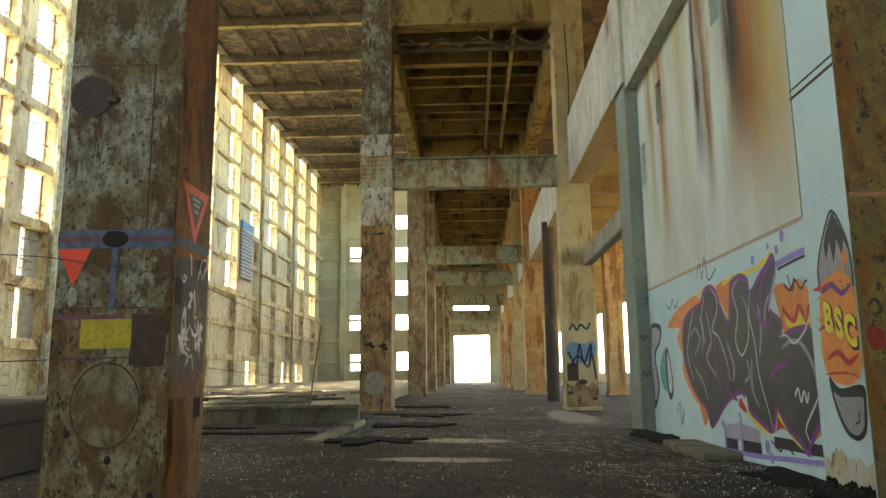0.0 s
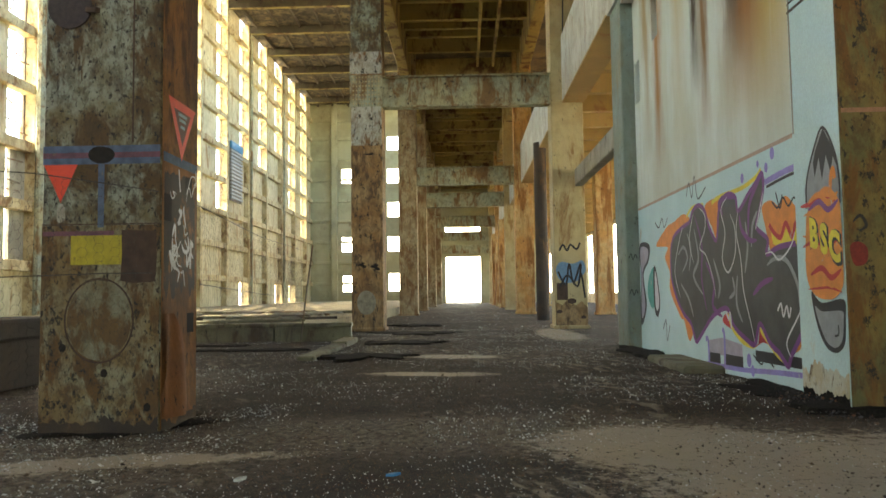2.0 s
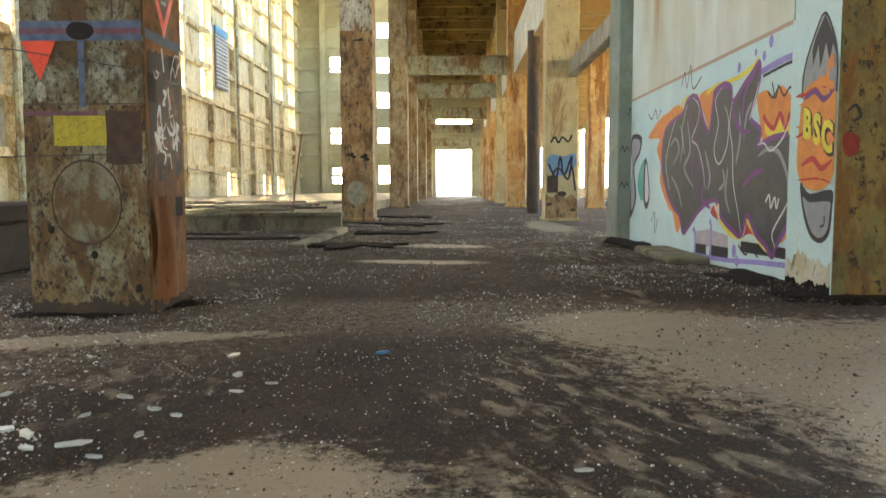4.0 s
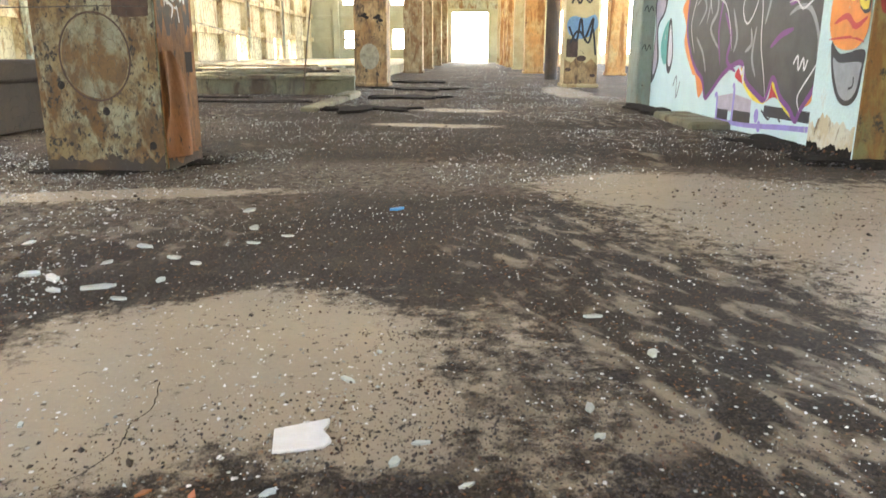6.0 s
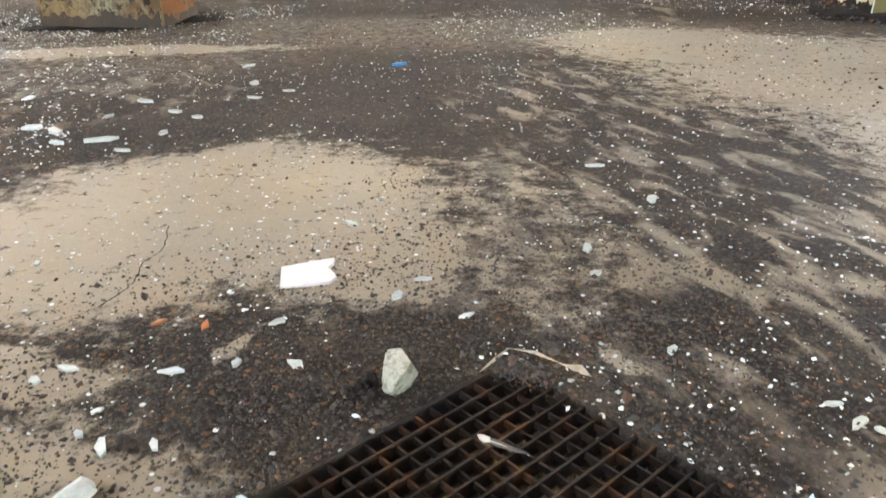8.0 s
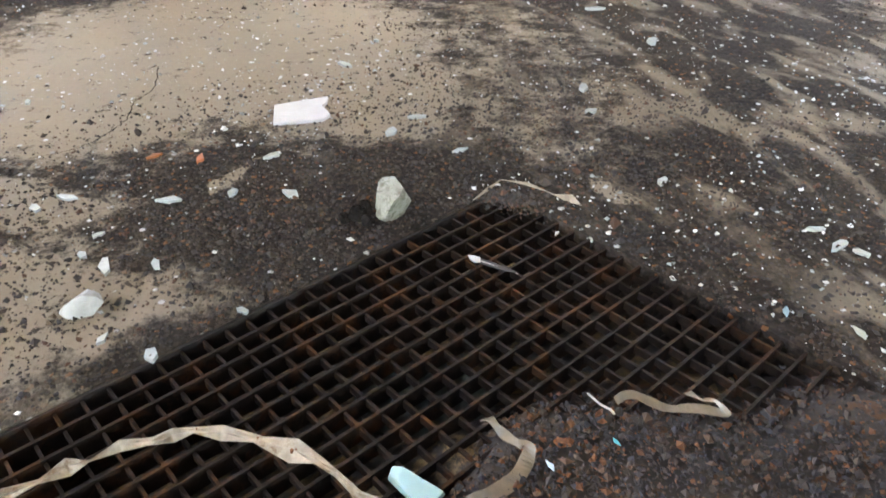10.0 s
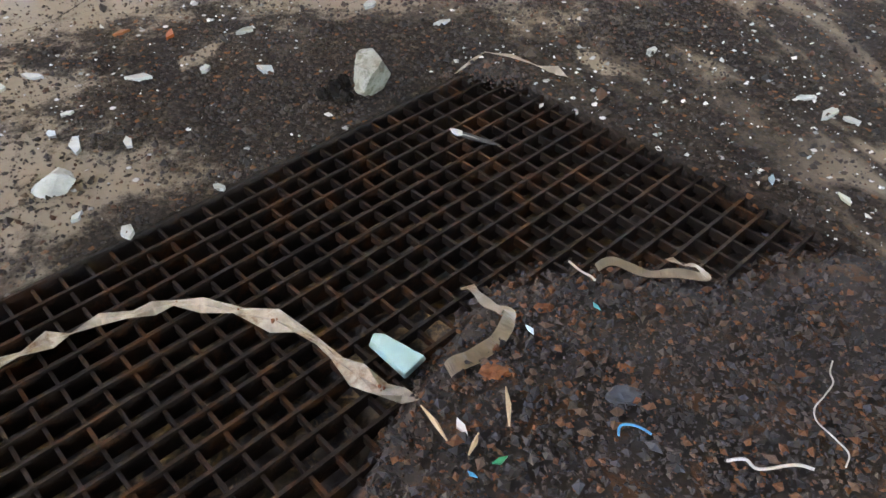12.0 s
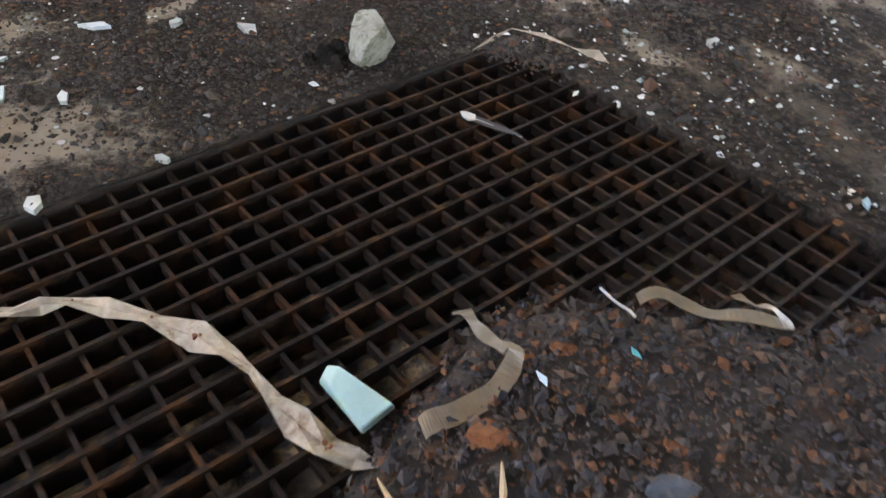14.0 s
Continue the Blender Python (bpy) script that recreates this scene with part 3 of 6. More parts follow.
for k, y in enumerate(ROWS):
    c = column(LX0, LX1, y, ROOF_Z, M_COLRAW if k == 0 else M_COLLEFT, "tall boxed steel column with peeling cream paint and rust", "left row columns")
    if k == 0:
        bm = bmesh.new()
        rivets(bm, [(LX0 + 0.08 + 0.085 * i, y - 0.012, 6.08 + 0.12 * j) for i in range(9) for j in range(7)], 0.022, (0, -1, 0))
        tagged(part("rivets", bm, M_COLFAR, c), kind="stuff")
        block("upper_plate", (LX0 + 0.01, LX1 - 0.01, y - 0.008, y, 7.5, 20.9), M_COLUMN, c, "grey green upper plate")
        block("pale_plate", (LX0 + 0.01, LX1 - 0.01, y - 0.008, y, 4.95, 6.0), M_PALE, c, "pale painted plate")
        block("gusset_plate", (LX0 - 0.02, LX1 + 0.02, y - 0.012, y, 6.0, 6.86), M_BEAM, c)
        block("splice_plate", (LX0 - 0.015, LX1 + 0.015, y - 0.015, y, 6.9, 7.5), M_PALE, c)
    c = column(RX0, RX1, y, ROOF_Z if k == 0 else 12.3, M_COLFAR if k % 2 == 0 else M_COLRUST, "boxed steel column with peeling cream paint, rust and graffiti" if k == 0 else "orange rusted steel column beside the aisle", "right row columns")
    g = thing("cross_girder", (0.35, y + 0.4, 6.4), "grey green riveted plate girder across the aisle", "girder", "cross girders")
    block("web", (LX1 - 0.1, RX0 + 0.1, y + 0.22, y + 0.28, 6.03, 6.82), M_BEAM, g)
    for z in (6.0, 6.82):
        block("flange", (LX1 - 0.1, RX0 + 0.1, y + 0.08, y + 0.42, z, z + 0.035), M_BEAM, g)
    for i in range(1, 6):
        x = LX1 + (RX0 - LX1) * i / 6
        st = block("stiffener", (x - 0.05, x + 0.05, y + 0.17, y + 0.22, 6.04, 6.81), M_BEAM, g)
        if k < 2:
            bm = bmesh.new()
            rivets(bm, [(x + dx, y + 0.17, 6.1 + 0.1 * j) for dx in (-0.03, 0.03) for j in range(7)], 0.014, (0, -1, 0))
            tagged(part("rivets", bm, M_BEAM, st), kind="stuff")
    if k < 2:
        g = thing("upper_girder", (0.35, y + 0.4, 11.4), "ochre painted riveted plate girder high over the aisle", "girder", "cross girders")
        block("web", (LX1 - 0.1, RX0 + 0.1, y + 0.22, y + 0.28, 10.8, 12.0), M_OCHRE, g)
        block("flange", (LX1 - 0.1, RX0 + 0.1, y + 0.08, y + 0.42, 10.76, 10.8), M_OCHRE, g)
        for i in range(4):
            bm = bmesh.new()
            x = LX1 + 0.4 + i * 1.05
            bar(bm, (x, y + 0.6, 10.6), (x + 0.5, y + 0.6, 10.25), 0.07, 0.07)
            bar(bm, (x + 0.5, y + 0.6, 10.25), (x + 1.0, y + 0.6, 10.6), 0.07, 0.07)
            part("lattice", bm, M_ROOFBEAM, g)
        block("lattice_chord", (LX1, RX0, y + 0.56, y + 0.64, 10.14, 10.24), M_ROOFBEAM, g)

for y in (50.6, 63.0):
    column(RX0, RX1, y, 6.0, M_COLRUST, "orange rusted steel column beside the aisle", "right row columns")
structure("ceiling_nave", (LX0, RX1, 13.0, END_Y, 12.35, 12.55), M_CEIL, "dark ochre deck above the aisle", "ceiling")
for x0, x1 in ((LX0 + 0.2, LX1 - 0.2), (RX0 + 0.2, RX1 - 0.2)):
    for a, b in zip(ROWS, ROWS[1:] + [END_Y]):
        t = thing("edge_beam", ((x0 + x1) / 2, a + 0.8, 11.5), "ochre painted edge beam along the aisle", "beam", "edge beams")
        block("web", (x0, x1, a + 0.8, b, 10.9, 12.34), M_OCHRE, t, bevel=0.02)
y = 20.9
k = 0
while y < END_Y - 0.5:
    if all(abs(y - r) > 0.7 and not (r < y < r + 0.9) for r in ROWS):
        t = thing("deck_joist", (0.35, y, 12.2), "ochre painted deck joist above the aisle", "joist", "deck joists")
        block("web", (LX1 - 0.2, RX0 + 0.2, y - 0.03, y + 0.03, 11.95 if k % 4 else 11.6, 12.34), M_OCHRE, t)
        block("flange", (LX1 - 0.2, RX0 + 0.2, y - 0.1, y + 0.1, 11.9 if k % 4 else 11.55, 11.95 if k % 4 else 11.6), M_OCHRE, t)
    y += 0.95
    k += 1
for x in (1.0, 1.7):
    t = thing("hopper_bar", (x, 27, 11.4), "ochre steel bar slung under the deck", "bar", "deck bars")
    block("bar", (x - 0.05, x + 0.05, 21.0, 34.0, 11.4, 11.9), M_OCHRE, t)

# ---- right-hand wall with the mural ----
WX = 3.2
WY0, WY1 = 7.0, 13.0


def stained_wall():
    """Concrete with rust and soot runs below leaks in the roof."""
    m, nt, p = material("grey cream concrete with rust and soot runs", 0.8)
    g = nt.nodes.new("ShaderNodeNewGeometry")
    sep = nt.nodes.new("ShaderNodeSeparateXYZ")
    nt.links.new(g.outputs["Position"], sep.inputs[0])
    wob = noise_at(nt, 1.6, 8, 0.65, (1, 1, 0.25))
    tone = noise_at(nt, 0.55, 8, 0.65, (1, 1, 0.4), (4, 4, 4))
    run = noise_at(nt, 5.5, 6, 0.6, (1, 1, 0.05), (1, 3, 0))
    fine = noise_at(nt, 40, 6, 0.7)
    col = blend(nt, ramp(nt, tone, 0.42, 0.58), (0.66, 0.72, 0.66), (0.55, 0.58, 0.47))
    col = blend(nt, calc(nt, "MULTIPLY", ramp(nt, run, 0.48, 0.64), 0.14), col, (0.38, 0.32, 0.20))
    yy = calc(nt, "ADD", sep.outputs[1], calc(nt, "MULTIPLY", calc(nt, "SUBTRACT", wob, 0.5), 0.9))
    for yc, half, zlow, zfull, tint in ((7.6, 1.1, 2.3, 3.7, (0.50, 0.37, 0.13)), (10.4, 0.5, 2.6, 5.5, (0.55, 0.45, 0.24)), (8.15, 0.75, 2.7, 3.9, (0.33, 0.135, 0.03)), (8.45, 0.34, 3.3, 4.5, (0.04, 0.026, 0.018)),
                                        (9.45, 0.28, 2.7, 3.9, (0.27, 0.14, 0.05)), (9.75, 0.14, 3.3, 4.4, (0.08, 0.05, 0.03)), (11.55, 0.36, 2.6, 3.8, (0.40, 0.20, 0.07)), (12.2, 0.3, 3.0, 5.2, (0.40, 0.28, 0.13))):
        d = calc(nt, "ABSOLUTE", calc(nt, "SUBTRACT", yy, yc))
        f = calc(nt, "MULTIPLY", ramp(nt, d, half, half * 0.15), ramp(nt, sep.outputs[2], zlow, zfull))
        f = calc(nt, "MULTIPLY", f, ramp(nt, run, 0.12, 0.40))
        col = blend(nt, f, col, tint)
    col = blend(nt, calc(nt, "MULTIPLY", ramp(nt, fine, 0.6, 0.72), 0.5), col, (0.2, 0.17, 0.12))
    nt.links.new(col, p.inputs["Base Color"])
    bumped(nt, p, calc(nt, "ADD", fine, calc(nt, "MULTIPLY", run, 0.6)), 0.22, 0.01)
    return m


M_WALLUP = stained_wall()
holes = [(11.45, 11.78, 4.8, 5.45), (12.62, 12.92, 4.1, 4.8), (8.75, 9.05, 5.1, 5.7)]
cuts = sorted({WY0, WY1, *[h[0] for h in holes], *[h[1] for h in holes]})
upper = thing("wall_mural_upper", (WX, 10, 2.34), "grey cream concrete wall with rust and soot streaks", "wall", kind="structure")
for c, d in zip(cuts, cuts[1:]):
    hit = [h for h in holes if h[0] < (c + d) / 2 < h[1]]
    for z0, z1 in ((2.34, hit[0][2]), (hit[0][3], 5.9)) if hit else ((2.34, 5.9),):
        block("wall_panel", (WX, WX + 0.3, c, d, z0, z1), M_WALLUP, upper)
structure("wall_mural_dado", (WX, WX + 0.3, WY0, WY1, 0, 2.30), M_AQUA, "pale aqua painted lower wall under the mural", "wall")
# added sheet that blocks the aisle light; its near-black colour shades the holes
structure("mural_hole_backing", (WX + 0.55, WX + 0.6, WY0, 13.8, 0, 6.9), M_HOLEBACK, "near-black sheet added behind the mural wall to darken its openings", "wall")
structure("dado_line", (WX - 0.002, WX + 0.3, WY0, WY1, 2.30, 2.34), plain("faded orange line", (0.52, 0.38, 0.28)), "thin faded orange line", "trim")
structure("wall_mural_top", (WX - 0.2, WX + 0.35, WY0, WY1, 5.9, 14.0), M_BEAMLIGHT, "pale upper wall and beam above the mural wall", "wall")
p = thing("near_column", (3.5, 6.6, 0), "concrete column, aqua painted side, brown stained front", "column")
bm = bmesh.new()
box(bm, 3.15, 3.154, 6.206, 7.0, 0, 14.0)
part("painted_side", bm, M_AQUA, p)
block("shaft", (3.154, 4.0, 6.2, 7.0, 0, 14.0), M_NEARCOL, p, bevel=0.012)
p = thing("end_pier", (3.1, 13.4, 0), "grey aqua painted pier at the end of the mural wall", "pier")
block("shaft", (2.98, 3.5, 13.0, 13.8, 0, 6.0), weathered("dulled grey aqua paint", (0.25, 0.30, 0.25), (0.21, 0.26, 0.21), (0.26, 0.23, 0.15), 0.58, 0.9, 0.3, mottle=0.3), p, bevel=0.015)
block("capping", (2.93, 3.5, 12.95, 13.85, 6.0, 7.9), M_BEAMLIGHT, p, bevel=0.01)
for a, b in zip([13.85, *[r + 0.8 for r in ROWS]], [*ROWS, END_Y]):
    t = thing("longitudinal_beam", (3.2, a, 6.0), "pale painted beam along the right row, ochre soffit", "beam", "longitudinal beams")
    block("side", (2.92, 3.5, a, b, 6.04, 7.8), M_BEAMLIGHT, t)
    block("soffit", (2.92, 3.5, a, b, 6.0, 6.04), M_SOFFIT, t)
t = thing("pipe_beam", (3.3, 17, 4.0), "grey steel channel running from pier to column", "beam")
block("channel", (3.2, 3.42, 13.8, 19.95, 3.75, 4.2), M_CONCRETE, t, bevel=0.02)
bm = bmesh.new()
tube(bm, [(2.95, 26.2, 0), (2.95, 26.2, 3), (2.95, 26.2, 6.2)], 0.22, 16)
t = thing("dark_pole", (2.95, 26.2, 0), "dark tarred steel pole beside the aisle", "pole")
part("shaft", bm, M_POLE, t)

# ---- right aisle ----
structure("ceiling_right", (3.5, RIGHT_X, 13.0, END_Y, 7.0, 7.2), M_SOFFIT, "brown boarded ceiling of the side aisle", "ceiling")
for k in range(30):
    y = 14.5 + k * 2.1
    t = thing("ceiling_joist", (7.7, y, 6.8), "brown ceiling joist of the side aisle", "joist", "side aisle joists")
    block("joist", (3.5, RIGHT_X, y - 0.12, y + 0.12, 6.45, 7.0), M_SOFFIT, t)
for y in (20.5, 31.7, 43.0, 55.0):
    t = column(5.85, 6.55, y, 6.45, M_COLRUST, "orange rusted column in the side aisle", "side aisle columns", 0.7)
wy = thing("wall_east", (RIGHT_X, 33, 0), "ochre outer wall of the side aisle with tall openings", "wall", kind="structure")
y = BACK_Y
while y < END_Y - 0.1:
    e = min(y + 6.0, END_Y)
    block("pier", (RIGHT_X, RIGHT_X + 0.3, y, y + 2.2, 0, 14), M_LEDGE, wy)
    # unseen near bays, walled up to keep sky light off the near floor
    if y < 5:
        block("infill_panel", (RIGHT_X + 0.02, RIGHT_X + 0.28, y + 2.2, e, 0, 14), M_LEDGE, wy)
    else:
        block("sill", (RIGHT_X, RIGHT_X + 0.3, y + 2.2, e, 0, 0.9), M_LEDGE, wy)
        block("lintel", (RIGHT_X, RIGHT_X + 0.3, y + 2.2, e, 6.3, 14), M_LEDGE, wy)
    y += 6.0
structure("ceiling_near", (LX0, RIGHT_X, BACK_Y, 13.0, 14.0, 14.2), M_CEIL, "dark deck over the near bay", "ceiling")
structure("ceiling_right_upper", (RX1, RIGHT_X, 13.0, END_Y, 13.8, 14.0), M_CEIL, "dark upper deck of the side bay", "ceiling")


# ---- raised floor of the hall behind a low plinth ----
M_PLINTH = weathered("damp green brown concrete", (0.20, 0.19, 0.12), (0.14, 0.13, 0.08), (0.09, 0.065, 0.04), 0.56, 1.2, 0.5)
M_HALLFLOOR = weathered("pale dusty hall floor", (0.36, 0.30, 0.18), (0.27, 0.22, 0.13), (0.12, 0.09, 0.055), 0.58, 0.7, 1.0)
structure("floor_hall", (WALL_X, LX0 - 0.2, 15.95, END_Y, -0.2, 0.37), M_HALLFLOOR, "pale littered concrete floor of the hall", "floor")
plinth = thing("plinth", (-9, 15.85, 0), "low stained concrete plinth along the hall floor", "plinth", kind="structure")
for k in range(9):
    x = -2.12 - 1.63 * k
    block("plinth_panel", (x - 1.6, x, 15.8, 15.95, 0, 0.30), M_PLINTH, plinth, bevel=0.012)
block("plinth_coping", (WALL_X, -2.1, 15.72, 15.97, 0.30, 0.385), M_PLINTH, plinth, bevel=0.012)
rnd = random.Random(8)
for k in range(44):
    x, y = rnd.uniform(-12, -3.4), rnd.uniform(16.3, 27)
    t = thing("loose_plank", (x, y, 0.37), "weathered grey plank lying on the hall floor", "plank", "fallen planks")
    bm = bmesh.new()
    q, ln = rnd.uniform(-0.35, 0.35), rnd.uniform(0.9, 2.8)
    bar(bm, (x - ln / 2 * math.cos(q), y - ln / 2 * math.sin(q), 0.405), (x + ln / 2 * math.cos(q), y + ln / 2 * math.sin(q), 0.415), rnd.uniform(0.12, 0.25), 0.06)
    part("board", bm, M_CONCRETE if k % 4 == 0 else (M_PLINTH if k % 4 < 3 else M_POLE), t, bevel=0.006)
kerb = thing("kerb", (-2.3, 15, 0), "low broken concrete kerb along the column row", "kerb", kind="structure")
for k in range(3):
    y = 11.3 + 1.45 * k
    block("kerb_stone", (-2.25 + rnd.uniform(-.03, .03), -1.98 + rnd.uniform(-.03, .03), y, y + 1.42, -0.03, 0.08 + rnd.uniform(-.02, .02)), M_PLINTH, kerb, bevel=0.02)
t = thing("concrete_bench", (-5.9, 8.2, 0), "dark grimy concrete slab on stub walls", "slab")
block("slab", (-8.2, -4.45, 7.6, 9.4, 0.52, 0.74), M_POLE, t, bevel=0.03)
for x in (-7.9, -6.2, -4.75):
    block("stub_wall", (x, x + 0.25, 7.7, 9.3, 0, 0.52), M_POLE, t, bevel=0.02)
t = thing("wall_ledge", (2.75, 9.6, 0), "low dirty concrete ledge beside the mural wall", "ledge")
block("ledge", (2.72, 3.19, 9.0, 10.7, -0.02, 0.085), M_PLINTH, t, bevel=0.03)

M_TAR = plain("black rubbery dirt", (0.026, 0.022, 0.019), 0.95, 0.3, 30)
M_TAR.node_tree.nodes["Principled BSDF"].inputs["Specular IOR Level"].default_value = 0.1


def ragged(bm, cx, cy, rx, ry, z0, z1, seed, n=28, rough=0.18):
    """A flat heap with a ragged outline."""
    lo, hi = [], []
    for k in range(n):
        a = 2 * math.pi * k / n
        r = 1 + rough * (noise.noise(Vector((math.cos(a) * 2, math.sin(a) * 2, seed))) * 2)
        lo.append(bm.verts.new((cx + rx * r * math.cos(a), cy + ry * r * math.sin(a), z0)))
        hi.append(bm.verts.new((cx + 0.9 * rx * r * math.cos(a), cy + 0.9 * ry * r * math.sin(a), z1 + 0.01 * noise.noise(Vector((a * 3, seed, 0))))))
    c = bm.verts.new((cx, cy, z1 + 0.01))
    for k in range(n):
        j = (k + 1) % n
        bm.faces.new((lo[k], lo[j], hi[j], hi[k]))
        bm.faces.new((hi[k], hi[j], c))


for k, (cx, cy, rx, ry, h) in enumerate(((-1.25, 11.7, 0.75, 0.5, 0.09), (-1.0, 15.0, 0.8, 0.5, 0.07), (-0.9, 18.6, 0.9, 0.6, 0.06), (-1.2, 23.0, 0.7, 0.8, 0.08), (-3.6, 13.4, 1.2, 0.25, 0.05), (-5.2, 14.6, 1.0, 0.3, 0.06))):
    bm = bmesh.new()
    ragged(bm, cx, cy, rx, ry, -0.03, h * 0.45, k * 3.1, 70, 0.5)
    t = tagged(part("dirt_mat", bm, M_TAR), "flat black crust of dirt on the floor", "dirt", "dirt mats")

# ---- painted shapes ----
def smooth_loop(pts, closed=True, steps=5):
    out, n = [], len(pts)
    for k in range(n if closed else n - 1):
        p = [Vector(pts[(k + d) % n] if closed else pts[min(max(k + d, 0), n - 1)]) for d in (-1, 0, 1, 2)]
        for q in range(steps):
            u = q / steps
            out.append(0.5 * (2 * p[1] + (p[2] - p[0]) * u + (2 * p[0] - 5 * p[1] + 4 * p[2] - p[3]) * u * u + (3 * p[1] - p[0] - 3 * p[2] + p[3]) * u ** 3))
    if not closed:
        out.append(Vector(pts[-1]))
    return out


def on_plane(plane, lift):
    """Maps plane coordinates to the world: 'x' planes take (y, z) and face -x or +x, 'y' planes take (x, z) and face -y."""
    axis, at, sign = plane
    if axis == "x":
        return lambda p: (at + sign * lift, p[0], p[1])
    return lambda p: (p[0], at + sign * lift, p[1])


def shape(name, pts, plane, lift, mat, parent, label="", curve=True):
    to = on_plane(plane, lift)
    bm = bmesh.new()
    loop = smooth_loop(pts) if curve else [Vector(p) for p in pts]
    vs = [bm.verts.new(to(p)) for p in loop]
    es = [bm.edges.new((a, b)) for a, b in zip(vs, vs[1:] + vs[:1])]
    bmesh.ops.triangle_fill(bm, use_beauty=True, use_dissolve=False, edges=es)
    ob = part(name, bm, mat, parent, label)
    want = Vector((plane[2], 0, 0)) if plane[0] == "x" else Vector((0, plane[2], 0))
    for f in ob.data.polygons:
        if f.normal.dot(want) < 0:
            f.flip()
    return ob


def stroke(name, pts, width, plane, lift, mat, parent, taper=True, label=""):
    to = on_plane(plane, lift)
    line = smooth_loop(pts, False, 6)
    bm = bmesh.new()
    prev = None
    for k, p in enumerate(line):
        d = (line[min(k + 1, len(line) - 1)] - line[max(k - 1, 0)])
        d = d.normalized() if d.length > 1e-6 else Vector((1, 0))
        w = width / 2 * (1 - 0.75 * abs(2 * k / (len(line) - 1) - 1) ** 3 if taper else 1)
        nrm = Vector((-d.y, d.x)) * w
        cur = [bm.verts.new(to(p + nrm)), bm.verts.new(to(p - nrm))]
        if prev:
            bm.faces.new((prev[0], prev[1], cur[1], cur[0]))
        prev = cur
    return part(name, bm, mat, parent, label)


def paint(name, col, wear=(0.46, 0.54, 0.50), cut=0.64):
    return plain(name, col, 0.55, 0.12, 9, 0.0, wear, cut)


P_ORANGE = paint("orange spray paint", (0.80, 0.27, 0.05))
P_PURPLE = paint("purple spray paint", (0.20, 0.05, 0.24), cut=0.7)
P_CHAR = plain("charcoal spray paint", (0.055, 0.06, 0.058), 0.5, 0.25, 3)
P_BLACK = paint("black spray paint", (0.018, 0.018, 0.022), cut=0.7)
P_WHITE = paint("white spray paint", (0.72, 0.72, 0.75), cut=0.7)
P_GREY = paint("grey spray paint", (0.30, 0.32, 0.33), cut=0.68)
P_LILAC = paint("lilac spray paint", (0.44, 0.40, 0.47))
P_LAV = paint("lavender spray paint", (0.30, 0.25, 0.62))
P_TEAL = paint("teal spray paint", (0.08, 0.42, 0.36))
P_YELLOW = paint("yellow spray paint", (0.82, 0.68, 0.06), cut=0.7)
P_RED = paint("red spray paint", (0.55, 0.03, 0.03), cut=0.66)

mural = thing("graffiti_mural", (WX, 9.5, 1.2), "charcoal and purple lettered graffiti mural with orange flames", "graffiti")
W = ("x", WX, -1)
shape("flame", [(10.18, 1.89), (10.46, 1.97), (10.9, 1.91), (11.27, 1.87), (11.89, 1.64), (11.27, 1.58), (11.41, 1.43), (11.18, 1.2), (11.19, 0.94), (10.73, 0.59), (10.56, 0.54), (10.35, 0.28), (10.13, 0.51), (10.3, 0.74), (10.7, 1.14), (10.6, 1.55), (10.2, 1.79)], W, 0.002, P_ORANGE, mural)
shape("flame", [(9.56, 1.98), (8.98, 2.01), (8.93, 1.84), (9.11, 1.51), (9.32, 1.69)], W, 0.002, P_ORANGE, mural)
shape("flame", [(7.84, 1.76), (7.63, 1.8), (7.46, 1.73), (7.3, 1.8), (7.12, 1.69), (7.01, 1.62), (7.01, 1.28), (7.16, 1.2), (7.39, 1.2), (7.63, 1.25), (7.78, 1.57)], W, 0.002, P_ORANGE, mural)
shape("flame_core", [(7.65, 1.53), (7.55, 1.44), (7.42, 1.39), (7.31, 1.5), (7.19, 1.37), (7.12, 1.48), (7.01, 1.4), (7.01, 1.31), (7.16, 1.35), (7.39, 1.32), (7.61, 1.38)], W, 0.004, P_YELLOW, mural, "", False)
stroke("flame_rim", [(7.68, 1.57), (7.57, 1.48), (7.43, 1.43), (7.31, 1.55), (7.19, 1.41), (7.11, 1.53), (7.02, 1.45)], 0.05, W, 0.005, P_RED, mural, False)
shape("red_flash", [(9.06, 0.58), (8.91, 0.69), (8.68, 0.57), (8.39, 0.41), (8.09, 0.37), (7.99, 0.58), (7.77, 0.45), (7.72, 0.5), (7.55, 0.34), (7.9, 0.42), (8.18, 0.37), (8.6, 0.47)], W, 0.003, P_RED, mural)
for loop in ([(8.88, 0.69), (8.68, 0.57), (8.44, 0.44), (8.14, 0.4), (8.18, 0.34), (8.49, 0.37), (8.8, 0.52)], [(8.02, 0.62), (7.9, 0.53), (7.72, 0.45), (7.55, 0.36), (7.43, 0.25), (7.64, 0.31), (7.85, 0.43), (7.99, 0.52)], [(7.3, 0.45), (7.16, 0.52), (7.02, 0.62), (7.02, 0.5), (7.2, 0.38)]):
    shape("yellow_flash", loop, W, 0.0045, P_YELLOW if loop[0][0] > 7.5 else P_ORANGE, mural)
